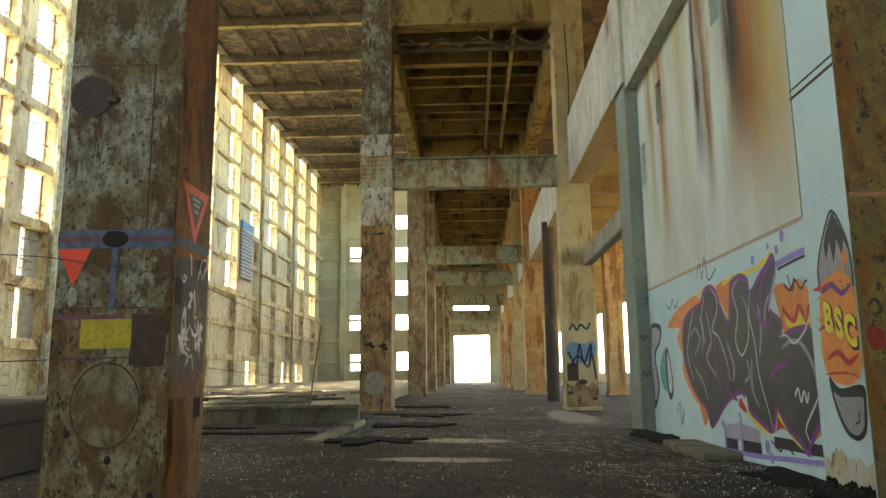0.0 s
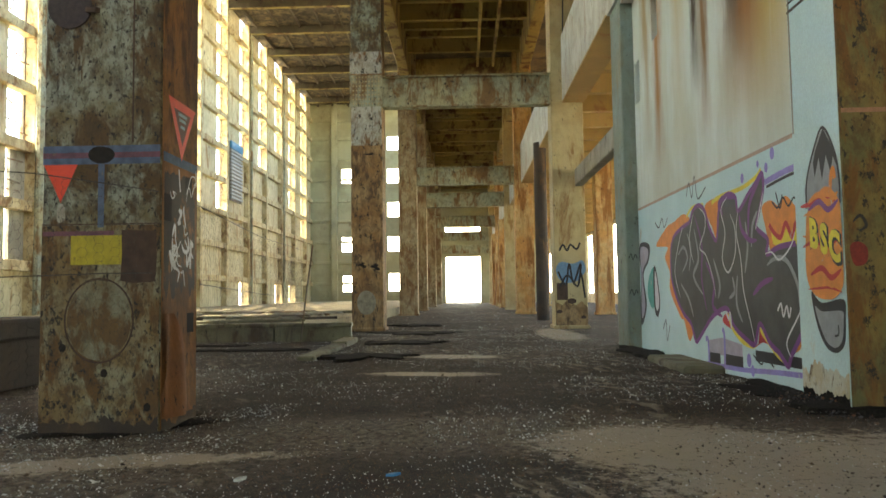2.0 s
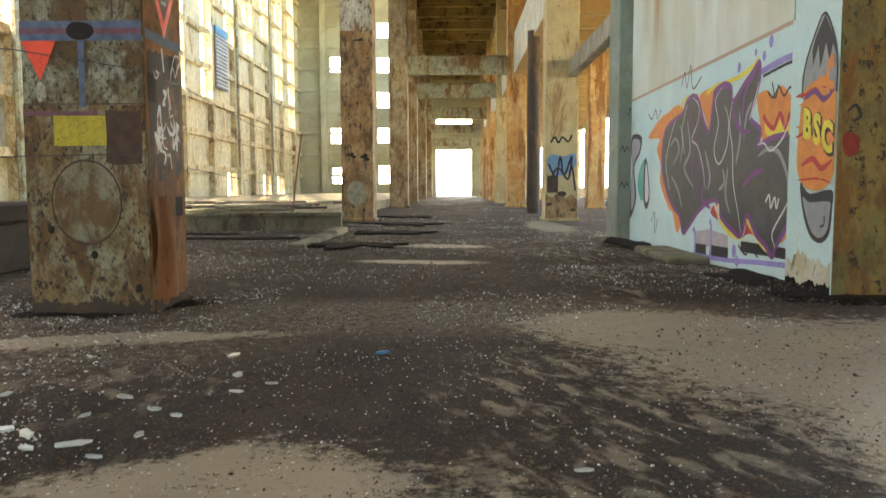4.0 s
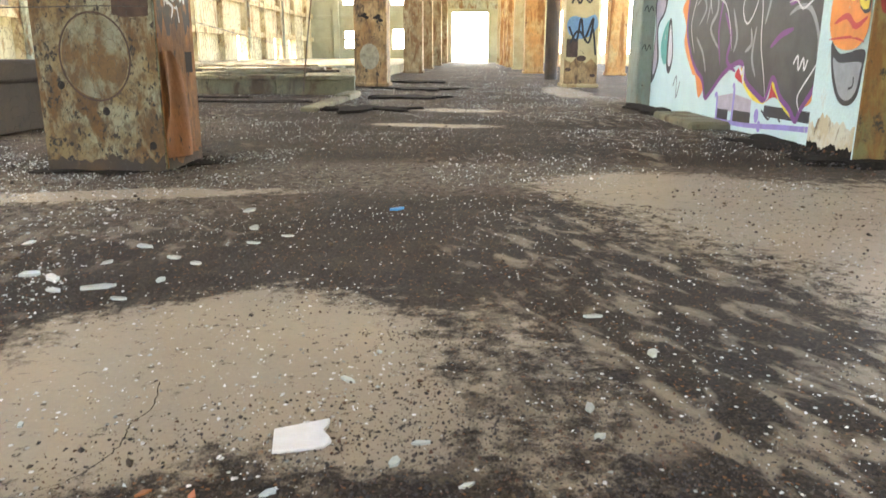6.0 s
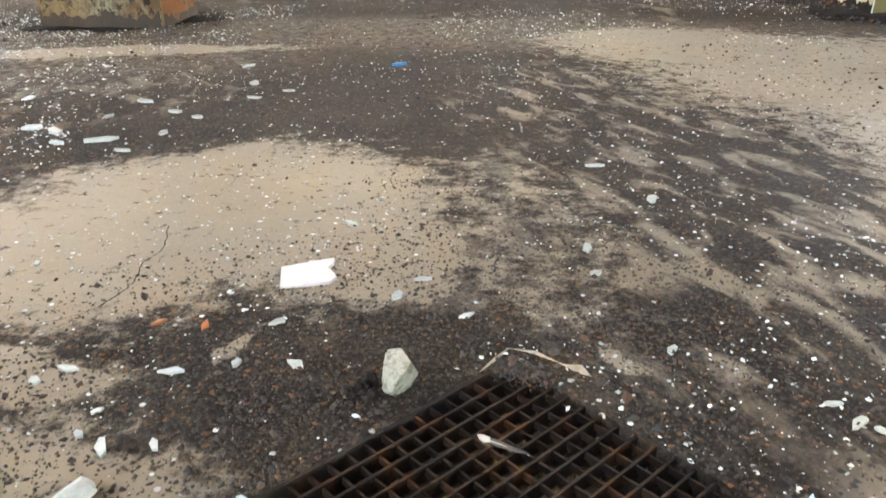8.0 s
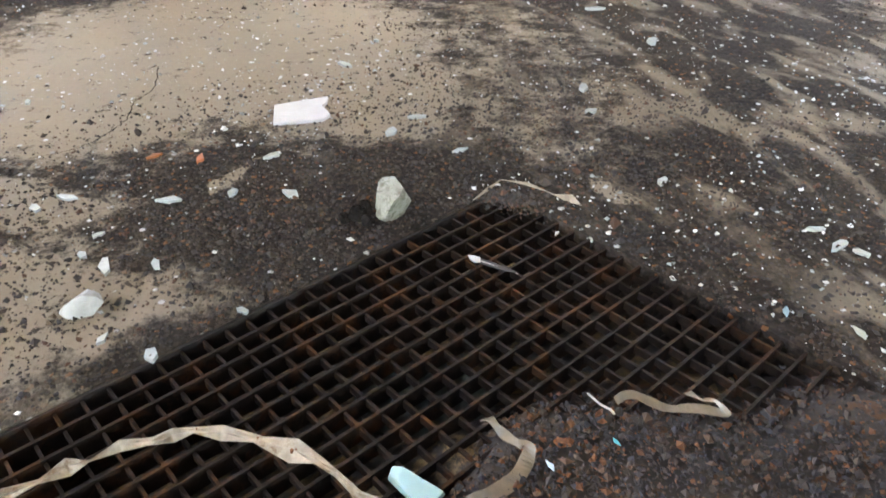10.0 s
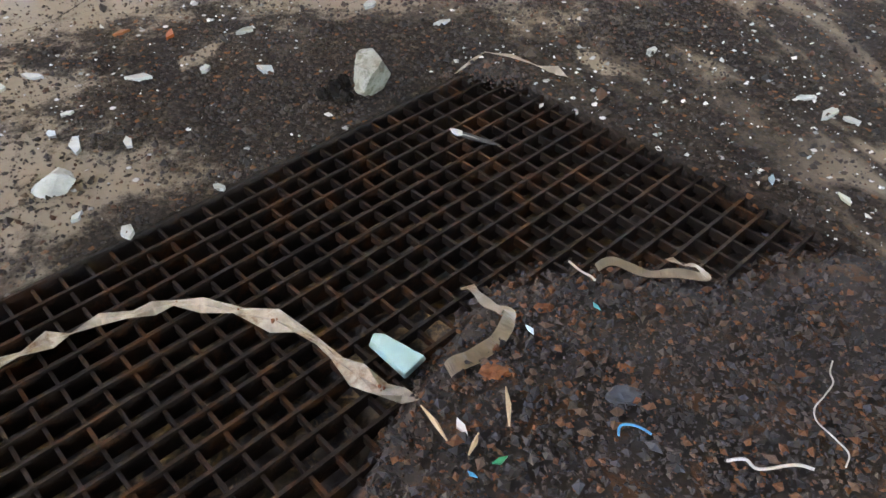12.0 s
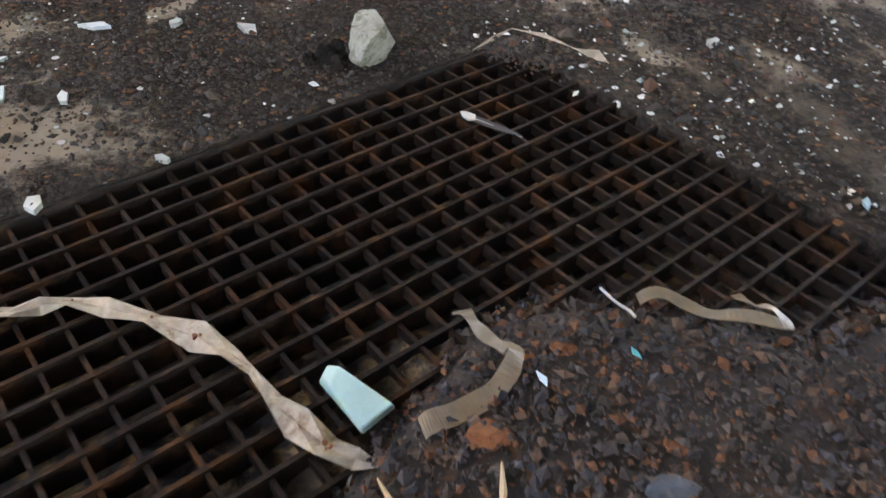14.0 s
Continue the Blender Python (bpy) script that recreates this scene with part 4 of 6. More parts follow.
LETTERS = [(11.08, 1.54), (10.9, 1.71), (10.47, 1.8), (10.18, 1.84), (10.02, 1.97), (9.77, 2.01), (9.56, 1.92), (9.4, 1.7), (9.17, 1.53), (9.04, 1.9), (8.78, 2.01), (8.53, 1.95), (8.46, 1.79), (8.17, 1.93), (7.98, 2.01), (7.8, 2.09), (7.78, 1.93), (7.89, 1.73),
           (7.98, 1.57), (7.72, 1.43), (7.76, 1.29), (7.47, 1.34), (7.12, 1.35), (7.01, 1.29), (7.01, 0.61), (7.16, 0.47), (7.31, 0.33), (7.38, 0.24), (7.55, 0.34), (7.77, 0.43), (7.99, 0.6), (8.14, 0.39), (8.38, 0.43), (8.71, 0.55), (8.88, 0.73), (9.18, 0.7), (9.51, 0.58),
           (9.86, 0.38), (10.07, 0.3), (10.24, 0.51), (10.56, 0.64), (10.85, 0.84), (11.09, 1.15)]
shape("lettering", LETTERS, W, 0.006, P_CHAR, mural, "charcoal interlocked letter shapes", False)
stroke("outline", LETTERS[:23], 0.055, W, 0.0072, P_PURPLE, mural, False, "purple outline")
stroke("outline", LETTERS[24:] + LETTERS[:1], 0.06, W, 0.0072, P_PURPLE, mural, False, "purple outline")
for y0, z0, y1, z1 in ((9.58, 0.07, 9.19, 0.21), (9.05, 0.09, 8.49, 0.23), (8.14, 0.22, 7.01, 0.34)):
    shape("base_fill", [(y0, z0), (y1, z0 + 0.02), (y1, z1), (y0, z1 - 0.01)], W, 0.0025, P_BLACK, mural, "black block under the letters", False)
shape("base_fill", [(9.62, 0.34), (9.10, 0.40), (8.5, 0.36), (8.5, 0.22), (9.6, 0.18)], W, 0.0018, P_LILAC, mural, "", False)
for pts, w, m in (([(8.93, 1.8), (9.04, 1.94), (8.81, 1.99), (8.48, 1.94)], 0.07, P_PURPLE), ([(9.57, 1.29), (9.3, 1.02), (9.37, 0.76), (9.06, 0.64)], 0.07, P_PURPLE), ([(8.13, 0.89), (7.9, 1.0), (7.63, 1.05)], 0.06, P_PURPLE),
                  ([(8.43, 1.75), (8.38, 1.59), (8.18, 1.46), (7.98, 1.44)], 0.06, P_PURPLE), ([(7.8, 2.08), (7.98, 1.96), (8.15, 1.8), (8.2, 1.5)], 0.06, P_PURPLE), ([(9.95, 1.9), (9.7, 1.5), (9.75, 1.1), (9.6, 0.7)], 0.05, P_PURPLE),
                  ([(10.72, 1.44), (10.47, 1.53), (10.31, 1.37), (10.56, 1.19)], 0.05, P_GREY), ([(9.99, 1.73), (9.85, 1.35), (10.07, 1.13), (9.71, 0.89)], 0.06, P_GREY), ([(9.3, 1.32), (9.11, 1.02), (9.18, 0.85)], 0.06, P_GREY),
                  ([(8.27, 1.66), (8.23, 1.39), (8.33, 1.12)], 0.05, P_GREY), ([(7.76, 1.18), (7.55, 1.24), (7.31, 1.2), (7.12, 0.99), (7.09, 0.8)], 0.05, P_GREY), ([(10.64, 1.04), (10.31, 0.84), (10.13, 0.61)], 0.05, P_GREY),
                  ([(8.82, 0.85), (8.65, 0.93), (8.7, 1.09)], 0.05, P_GREY), ([(7.94, 1.73), (8.08, 1.6), (8.13, 1.38)], 0.05, P_GREY), ([(10.3, 1.7), (10.15, 1.5), (10.25, 1.2)], 0.05, P_GREY), ([(8.55, 1.1), (8.6, 0.8), (8.45, 0.6)], 0.05, P_GREY)):
    stroke("brush_line", pts, w, W, 0.008 if m is P_GREY else 0.0088, m, mural)
for pts in ([(9.77, 1.98), (9.56, 1.87), (9.56, 1.69), (9.78, 1.48), (9.57, 1.38), (9.37, 1.15), (9.24, 0.85)], [(8.78, 1.98), (8.98, 1.85), (8.87, 1.59), (8.99, 1.31), (8.82, 1.14), (8.59, 1.33), (8.57, 1.61), (8.7, 1.78)],
            [(8.46, 1.79), (8.53, 1.56), (8.43, 1.28), (8.38, 0.93), (8.23, 0.63), (8.13, 0.41)], [(7.79, 1.29), (7.63, 1.3), (7.47, 1.22), (7.23, 1.32), (7.12, 1.45)], [(7.31, 0.33), (7.38, 0.46), (7.16, 0.67), (7.02, 0.8)],
            [(10.47, 1.8), (10.72, 1.54), (10.9, 1.2), (10.68, 0.84)], [(10.0, 1.93), (10.2, 1.6), (10.05, 1.3)], [(7.78, 1.9), (7.9, 1.7), (8.0, 1.55)]):
    stroke("white_line", pts, 0.022, W, 0.0098, P_WHITE, mural)
stroke("white_tag", [(7.55, 0.74), (7.47, 0.81), (7.43, 0.69), (7.35, 0.79), (7.31, 0.69), (7.26, 0.78)], 0.025, W, 0.0105, P_WHITE, mural, False)
stroke("white_tag", [(8.93, 0.70), (8.85, 0.62), (8.8, 0.69), (8.78, 0.52)], 0.04, W, 0.0105, P_WHITE, mural, False)
shape("lilac_letter", [(13.0, 1.56), (12.86, 1.75), (12.3, 1.68), (12.38, 1.43), (12.74, 1.21), (12.58, 0.72), (12.96, 0.37), (12.98, 0.78), (12.89, 1.21)], W, 0.003, P_BLACK, mural)
shape("lilac_letter", [(12.93, 1.55), (12.82, 1.68), (12.4, 1.62), (12.45, 1.45), (12.8, 1.24), (12.68, 0.72), (12.9, 0.5), (12.92, 0.8), (12.86, 1.2)], W, 0.005, P_LILAC, mural)
shape("teal_letter", [(12.5, 0.96), (12.35, 1.2), (12.04, 1.3), (11.92, 0.85), (12.2, 0.67), (12.42, 0.79)], W, 0.003, P_TEAL, mural)
shape("teal_letter", [(12.1, 1.25), (11.95, 1.3), (11.75, 0.8), (11.9, 0.55), (12.1, 0.7)], W, 0.0045, P_BLACK, mural)
shape("white_patch", [(12.02, 1.18), (11.95, 1.22), (11.8, 0.82), (11.9, 0.65), (12.02, 0.75)], W, 0.006, P_WHITE, mural)
for pts, w, m in (([(7.75, 1.99), (7.34, 2.02), (7.02, 2.03)], 0.06, P_LAV), ([(7.71, 1.94), (7.3, 1.97), (7.02, 1.98)], 0.03, P_BLACK), ([(9.65, 0.06), (8.6, 0.09), (7.72, 0.15), (7.02, 0.19)], 0.05, P_LAV),
                  ([(9.69, 0.35), (9.6, 0.34), (9.58, 0.07)], 0.06, P_LAV), ([(9.09, 0.5), (9.03, 0.43), (9.04, 0.09)], 0.06, P_LAV),
                  ([(9.3, 1.98), (8.98, 2.02), (8.37, 2.02), (7.98, 2.07), (7.82, 2.13)], 0.05, P_YELLOW), ([(10.3, 1.92), (10.1, 2.0), (9.9, 2.02), (9.6, 2.0)], 0.04, P_YELLOW)):
    stroke("brush_line", pts, w, W, 0.0045, m, mural, False)
for cy, cz, r in ((7.55, 2.24, 0.05), (8.32, 2.12, 0.045), (7.7, 2.13, 0.04), (8.32, 0.21, 0.06), (8.23, 0.11, 0.05), (7.9, 2.2, 0.03)):
    shape("paint_dot", [(cy + r * math.cos(a), cz + r * 1.2 * math.sin(a)) for a in [math.pi * k / 4 for k in range(8)]], W, 0.004, P_LAV, mural)
tagset = thing("wall_scribbles", (WX, 10.5, 2.1), "thin black graffiti scribbles on the wall", "graffiti")
for pts in ([(10.27, 2.19), (10.15, 2.35), (10.05, 2.14), (9.92, 2.4), (9.81, 2.1), (9.5, 2.2)], [(7.59, 1.78), (7.47, 1.71), (7.35, 1.79), (7.24, 1.7), (7.12, 1.76), (7.03, 1.68)], [(11.62, 0.38), (11.45, 0.52), (11.42, 0.22), (11.26, 0.45)],
            [(11.9, 2.0), (11.7, 1.9), (11.5, 2.02), (11.4, 1.88), (11.2, 2.0)], [(7.5, 1.86), (7.42, 1.7), (7.36, 1.82)], [(8.2, 0.28), (8.0, 0.2), (7.9, 0.28), (7.7, 0.2)]):
    stroke("scribble", pts, 0.022, W, 0.005, P_BLACK, tagset, False)
t = thing("pier_scribbles", (3.0, 12.9, 1), "black graffiti scribbles on the pier", "graffiti")
for z in (1.5, 0.9):
    stroke("scribble", [(3.02, z), (3.06, z + 0.08), (3.09, z - 0.02), (3.13, z + 0.07), (3.16, z)], 0.012, ("y", 12.998, -1), 0.003, P_BLACK, t, False)

figure = thing("graffiti_pencil", (3.15, 6.5, 1.3), "graffiti pencil and board with yellow letters over orange scribble", "graffiti")
C1 = ("x", 3.148, -1)
shape("pencil_body", [(6.8, 1.75), (6.72, 1.92), (6.6, 2.1), (6.44, 2.23), (6.29, 2.04), (6.22, 1.86), (6.22, 1.66), (6.31, 1.5), (6.67, 1.5)], C1, 0.002, P_GREY, figure)
shape("pencil_tip", [(6.59, 2.07), (6.44, 2.23), (6.27, 2.01), (6.24, 1.88), (6.30, 1.98), (6.35, 1.86), (6.41, 2.01), (6.49, 1.82), (6.53, 2.01), (6.61, 1.86), (6.63, 1.98)], C1, 0.004, P_BLACK, figure, curve=False)
stroke("outline", [(6.78, 1.62), (6.75, 1.86), (6.6, 2.1), (6.44, 2.24), (6.27, 2.01), (6.22, 1.8), (6.22, 1.6)], 0.025, C1, 0.005, P_BLACK, figure, False)
shape("board", [(6.76, 0.92), (6.59, 0.83), (6.24, 0.86), (6.22, 0.71), (6.25, 0.52), (6.38, 0.44), (6.55, 0.48), (6.69, 0.66)], C1, 0.003, P_BLACK, figure)
shape("board_face", [(6.70, 0.80), (6.58, 0.76), (6.27, 0.77), (6.25, 0.70), (6.28, 0.55), (6.39, 0.48), (6.53, 0.52), (6.64, 0.66)], C1, 0.005, P_GREY, figure)
stroke("smile", [(6.39, 0.57), (6.33, 0.59), (6.33, 0.66)], 0.018, C1, 0.007, P_BLACK, figure, False)
shape("scribble_patch", [(6.45, 1.76), (6.25, 1.65), (6.21, 1.51), (6.21, 1.15), (6.23, 0.96), (6.4, 0.86), (6.68, 0.89), (6.82, 1.06), (6.8, 1.43), (6.74, 1.61)], C1, 0.008, P_ORANGE, figure)
for z, m in ((1.66, P_ORANGE), (1.06, P_RED), (1.0, P_ORANGE), (1.60, P_PURPLE)):
    stroke("scribble", [(6.74, z), (6.55, z + 0.05), (6.4, z - 0.03), (6.24, z + 0.03)], 0.05, C1, 0.0095, m, figure)
so = random.Random(3)
for k in range(9):
    z = 0.95 + 0.085 * k + so.uniform(-0.02, 0.02)
    a0, a1 = so.uniform(6.70, 6.88), so.uniform(6.21, 6.30)
    stroke("scribble", [(a0, z), ((a0 + a1) / 2 + 0.1, z + so.uniform(-0.04, 0.04)), ((a0 + a1) / 2 - 0.1, z + so.uniform(-0.04, 0.04)), (a1, z + so.uniform(-0.03, 0.03))], so.uniform(0.02, 0.05), C1, 0.0085 + 0.0001 * k, P_ORANGE if k % 4 else P_RED, figure)
stroke("drip", [(6.36, 1.7), (6.34, 1.82), (6.3, 1.88), (6.28, 1.8)], 0.05, C1, 0.009, P_ORANGE, figure, False)


def lettering(name, text, size, m, depth, mat, parent, bold):
    cu = bpy.data.curves.new(name, "FONT")
    cu.body, cu.size, cu.extrude, cu.offset, cu.align_x, cu.resolution_u = text, size, depth, bold, "CENTER", 3
    tmp = bpy.data.objects.new(name, cu)
    scene.collection.objects.link(tmp)
    bpy.context.view_layer.update()
    me = bpy.data.meshes.new_from_object(tmp.evaluated_get(bpy.context.evaluated_depsgraph_get()))
    bpy.data.objects.remove(tmp)
    me.transform(m)
    me.materials.append(mat)
    ob = new(name, me)
    ob.parent = parent
    ob.matrix_parent_inverse = parent.matrix_world.inverted()
    return ob


def text_on_wall(y, z, x, sx, sz, lean):
    """Upright text on a wall that faces -x, read with +y to the left."""
    return Matrix(((0, 0, -1, x), (-sx, 0, 0, y), (-lean, sz, 0, z), (0, 0, 0, 1)))


for k, (ch, y, z) in enumerate((("B", 6.66, 1.29), ("S", 6.49, 1.235), ("C", 6.325, 1.17))):
    lettering("letter_shadow", ch, 0.34, text_on_wall(y - 0.012, z - 0.012, 3.148 - 0.0105, 0.72, 0.95, 0.2), 0.0005, P_BLACK, figure, 0.032)
    lettering("letter", ch, 0.34, text_on_wall(y, z, 3.148 - 0.0125, 0.72, 0.95, 0.2), 0.0005, P_YELLOW, figure, 0.016)
t = thing("red_blot", (3.4, 6.19, 1.2), "faded red and black paint blots on the column front", "graffiti")
shape("blot", [(3.19, 1.26), (3.25, 1.30), (3.32, 1.25), (3.31, 1.14), (3.22, 1.12)], ("y", 6.199, -1), 0.002, plain("dull red paint", (0.28, 0.03, 0.025), 0.7, 0.2), t)
stroke("scribble", [(3.22, 1.45), (3.28, 1.5), (3.32, 1.42), (3.26, 1.38)], 0.025, ("y", 6.199, -1), 0.003, P_BLACK, t)
t = tagged(block("column_line", (3.172, 3.99, 6.196, 6.199, 2.30, 2.335), plain("faded orange paint line", (0.4, 0.2, 0.12))), "faded orange painted line on the column", "trim", "", "structure")
M_BARE = weathered("bare blotched plaster", (0.55, 0.55, 0.44), (0.50, 0.44, 0.28), (0.10, 0.06, 0.035), 0.57, 4.0, 0.5)
t = thing("damp_foot", (3.15, 6.6, 0), "rotten brown plaster at the foot of the column", "plaster")
def rotten_edge(low, high, seed, y0=6.985, span=0.775):
    """A strip along the foot of the column with a torn upper edge."""
    pts = [(y0, 0.0)]
    for k in range(46):
        y = y0 - span * k / 45
        n = noise.noise(Vector((y * 5, seed, 0))) + 0.5 * noise.noise(Vector((y * 19, seed, 2)))
        pts.append((y, max(low + (high - low) * (0.5 + 0.8 * n), 0.02)))
    return pts + [(y0 - span, 0.0)]


shape("plaster", rotten_edge(0.22, 0.40, 1.0), C1, 0.0015, M_BARE, t, "", False)
shape("black_stain", rotten_edge(0.04, 0.17, 5.0), C1, 0.003, M_TAR, t, "", False)

# ---- the near left column and its paint ----
CY, CXR = 5.655, -1.905
t = thing("marked_column", (-2.34, 6.0, 0), "large steel column, peeling grey paint, coloured signs and rust", "column")
block("shaft", (-2.765, CXR, CY, 6.36, 0, ROOF_Z), M_COLUMN, t, bevel=0.012)
block("rusty_side", (CXR, CXR + 0.004, CY + 0.012, 6.345, 0.02, 13.9), M_COLSIDE, t, "bare rust-brown side plate")
block("lower_plate", (-2.763, CXR - 0.006, CY - 0.004, CY, 0.01, 1.465), M_COLLOW, t, "rust-run lower plate")
F1, S1 = ("y", CY - 0.004, -1), ("x", CXR + 0.004, 1)
P_BAND = plain("faded blue paint", (0.10, 0.15, 0.25), 0.7, 0.2, 15, 0, (0.2, 0.17, 0.12), 0.62)
P_PINK = plain("faded plum paint", (0.20, 0.085, 0.12), 0.7, 0.2, 15, 0, (0.2, 0.15, 0.1), 0.62)
P_SIGNRED = plain("bright red paint", (0.88, 0.085, 0.035), 0.5, 0.08, 12)
P_SIGNYEL = plain("mustard yellow paint", (0.52, 0.43, 0.035), 0.6, 0.15, 15, 0, (0.12, 0.09, 0.03), 0.64)
P_BROWN = plain("dark brown primer", (0.085, 0.05, 0.035), 0.8, 0.2, 12, 0, (0.03, 0.02, 0.02), 0.66)
P_DARKSPOT = plain("black soot patch", (0.02, 0.016, 0.014), 0.9, 0.2)


def rect(x0, x1, z0, z1):
    return [(x0, z0), (x1, z0), (x1, z1), (x0, z1)]


shape("blue_band", rect(-2.762, CXR - 0.008, 1.905, 2.04), F1, 0.002, P_BAND, t, "blue painted band", False)
shape("plum_band", rect(-2.762, CXR - 0.008, 1.95, 1.99), F1, 0.004, P_PINK, t, "plum painted band", False)
shape("soot_blot", [(-2.43, 1.99), (-2.38, 2.03), (-2.28, 2.02), (-2.24, 1.97), (-2.28, 1.92), (-2.36, 1.91), (-2.42, 1.94)], F1, 0.006, P_DARKSPOT, t)
shape("red_triangle", [(-2.755, 1.905), (-2.51, 1.905), (-2.63, 1.63)], F1, 0.003, P_SIGNRED, t, "bright red triangle", False)
shape("blue_stripe", rect(-2.36, -2.315, 1.45, 1.905), F1, 0.003, P_BAND, t, "blue painted stripe", False)
shape("pale_plate", [(-2.65, 1.60), (-2.625, 1.625), (-2.60, 1.60), (-2.598, 1.50), (-2.652, 1.50)], F1, 0.0045, M_PALE, t, "small pale rounded plate")
shape("plum_line", rect(-2.755, -2.24, 1.393, 1.425), F1, 0.002, P_PINK, t, "", False)
shape("yellow_panel", rect(-2.55, -2.17, 1.185, 1.393), F1, 0.004, P_SIGNYEL, t, "mustard yellow rectangle", False)
shape("brown_panel", [(-2.185, 1.43), (-1.935, 1.42), (-1.93, 1.24), (-1.94, 1.06), (-2.1, 1.05), (-2.19, 1.07), (-2.18, 1.25)], F1, 0.005, P_BROWN, t, "dark brown patch", False)
ring = [(-2.34 + 0.245 * math.cos(a), 0.79 + 0.295 * math.sin(a)) for a in [2 * math.pi * k / 40 for k in range(40)]]
stroke("circle_line", ring + ring[:2], 0.013, F1, 0.003, P_BROWN, t, False, "scored circle")
shape("grey_disc", [(-2.34 + 0.23 * math.cos(a), 0.79 + 0.28 * math.sin(a)) for a in [2 * math.pi * k / 40 for k in range(40)]], F1, 0.0015,
      weathered("bare grey-green paint", (0.235, 0.23, 0.16), (0.20, 0.17, 0.10), (0.15, 0.09, 0.038), 0.52, 3.0, 0.5, grit=24, mottle=0.6), t)
bm = bmesh.new()
cap = [bm.verts.new((-2.585 + 0.16 * math.cos(a), CY - 0.012, 3.06 + 0.16 * math.sin(a))) for a in [2 * math.pi * k / 32 for k in range(32)]]
bm.faces.new(cap)
rim = [bm.verts.new((v.co.x, CY, v.co.z)) for v in cap]
for k in range(32):
    bm.faces.new((cap[k], cap[(k + 1) % 32], rim[(k + 1) % 32], rim[k]))
part("round_cover", bm, plain("dark brown rusty plate", (0.06, 0.04, 0.035), 0.7, 0.2), t, "dark round cover plate")
for z in (1.47, 3.3, 4.6):
    block("plate_seam", (-2.762, CXR - 0.008, CY - 0.004, CY, z, z + 0.008), P_BROWN, t)
bm = bmesh.new()
box(bm, -2.12, -2.11, CY - 0.004, CY, 2.06, 3.3)
part("plate_seam", bm, P_BROWN, t)
bm = bmesh.new()
bar(bm, (-2.45, CY - 0.02, 3.03), (-2.34, CY - 0.09, 3.0), 0.035, 0.035)
part("lug", bm, P_BROWN, t)
for x, z in ((-1.99, 0.18), (-1.96, 1.12), (-2.6, 0.6), (-2.3, 0.42)):
    shape("rust_hole", [(x + 0.025 * math.cos(a), z + 0.03 * math.sin(a)) for a in [math.pi * k / 5 for k in range(10)]], F1, 0.002, P_DARKSPOT, t)
shape("sign_border", [(5.75, 2.43), (6.29, 2.43), (6.01, 1.98)], S1, 0.003, P_SIGNRED, t, "orange red triangular sign", False)
shape("sign_face", [(5.85, 2.36), (6.18, 2.36), (6.015, 2.1)], S1, 0.005, plain("red brown sign paint", (0.20, 0.065, 0.04), 0.6), t, "", False)
for a, b, z in ((5.93, 6.1, 2.33), (5.95, 6.08, 2.29), (5.97, 6.06, 2.24)):
    shape("sign_bar", rect(a, b, z - 0.012, z + 0.012), S1, 0.007, P_GREY, t, "", False)
jag = [(0.04 + 0.60 * u, 1.86 + 0.06 * noise.noise(Vector((u * 9, 3.0, 1)))) for u in [k / 24 for k in range(25)]]
jag += [(0.64 - 0.60 * u, 1.02 + 0.22 * noise.noise(Vector((u * 5, 8.0, 2))) + 0.10 * noise.noise(Vector((u * 21, 8.0, 2)))) for u in [k / 24 for k in range(25)]]
shape("black_paint", [(CY + u, z) for u, z in jag], S1, 0.0012, plain("flaking black paint over rust", (0.045, 0.034, 0.026), 0.7, 0.2, 14, 0, (0.24, 0.10, 0.03), 0.56), t, "flaking black paint", False)
shape("blue_band_side", rect(CY + 0.02, 6.33, 1.93, 2.0), S1, 0.002, P_BAND, t, "", False)
sc = random.Random(12)
for k in range(24):
    y, z = sc.uniform(5.78, 6.22), sc.choice((1.15, 1.25, 1.35, 1.5, 1.72)) + sc.uniform(-0.06, 0.06)
    pts = [(y, z)]
    for q in range(sc.choice((2, 3, 4))):
        y, z = min(max(y + sc.uniform(-0.1, 0.1), 5.7), 6.31), z + sc.uniform(-0.13, 0.13)
        pts.append((y, z))
    stroke("white_scribble", pts, sc.uniform(0.010, 0.034), S1, 0.003, P_WHITE, t, sc.random() < 0.5)
for y, z, h in ((6.15, 1.82, 0.12), (5.75, 1.6, 0.2), (6.2, 0.75, 0.15)):
    shape("black_patch", rect(y - 0.06, y + 0.08, z - h / 2, z + h / 2), S1, 0.002, P_DARKSPOT, t, "", False)
bm = bmesh.new()
gv = {}
for i in range(9):
    for j in range(13):
        u, v = i / 8, j / 12
        yy = CY + 0.02 + u * (0.16 + 0.42 * v)
        gv[i, j] = bm.verts.new((CXR + 0.02 + 0.03 * math.sin(7 * u + 5 * v) * (0.4 + v) + 0.02 * v, yy, 0.83 - v * 0.74 + 0.05 * u * math.sin(v * 6)))
for i in range(8):
    for j in range(12):
        bm.faces.new((gv[i, j], gv[i + 1, j], gv[i + 1, j + 1], gv[i, j + 1]))
cl = part("hanging_cloth", bm, weathered("stiff rust brown cloth", (0.30, 0.12, 0.045), (0.24, 0.10, 0.04), (0.15, 0.07, 0.03), 0.58, 3, 0.4), t, "stiff rust-brown cloth flap")
cl.data.polygons.foreach_set("use_smooth", [True] * len(cl.data.polygons))
bm = bmesh.new()
ragged(bm, -2.34, 6.0, 0.58, 0.47, -0.03, 0.004, 2.2, 90, 0.3)
tagged(part("column_dirt", bm, M_TAR), "black dirt heaped round the column foot", "dirt", "dirt mats")

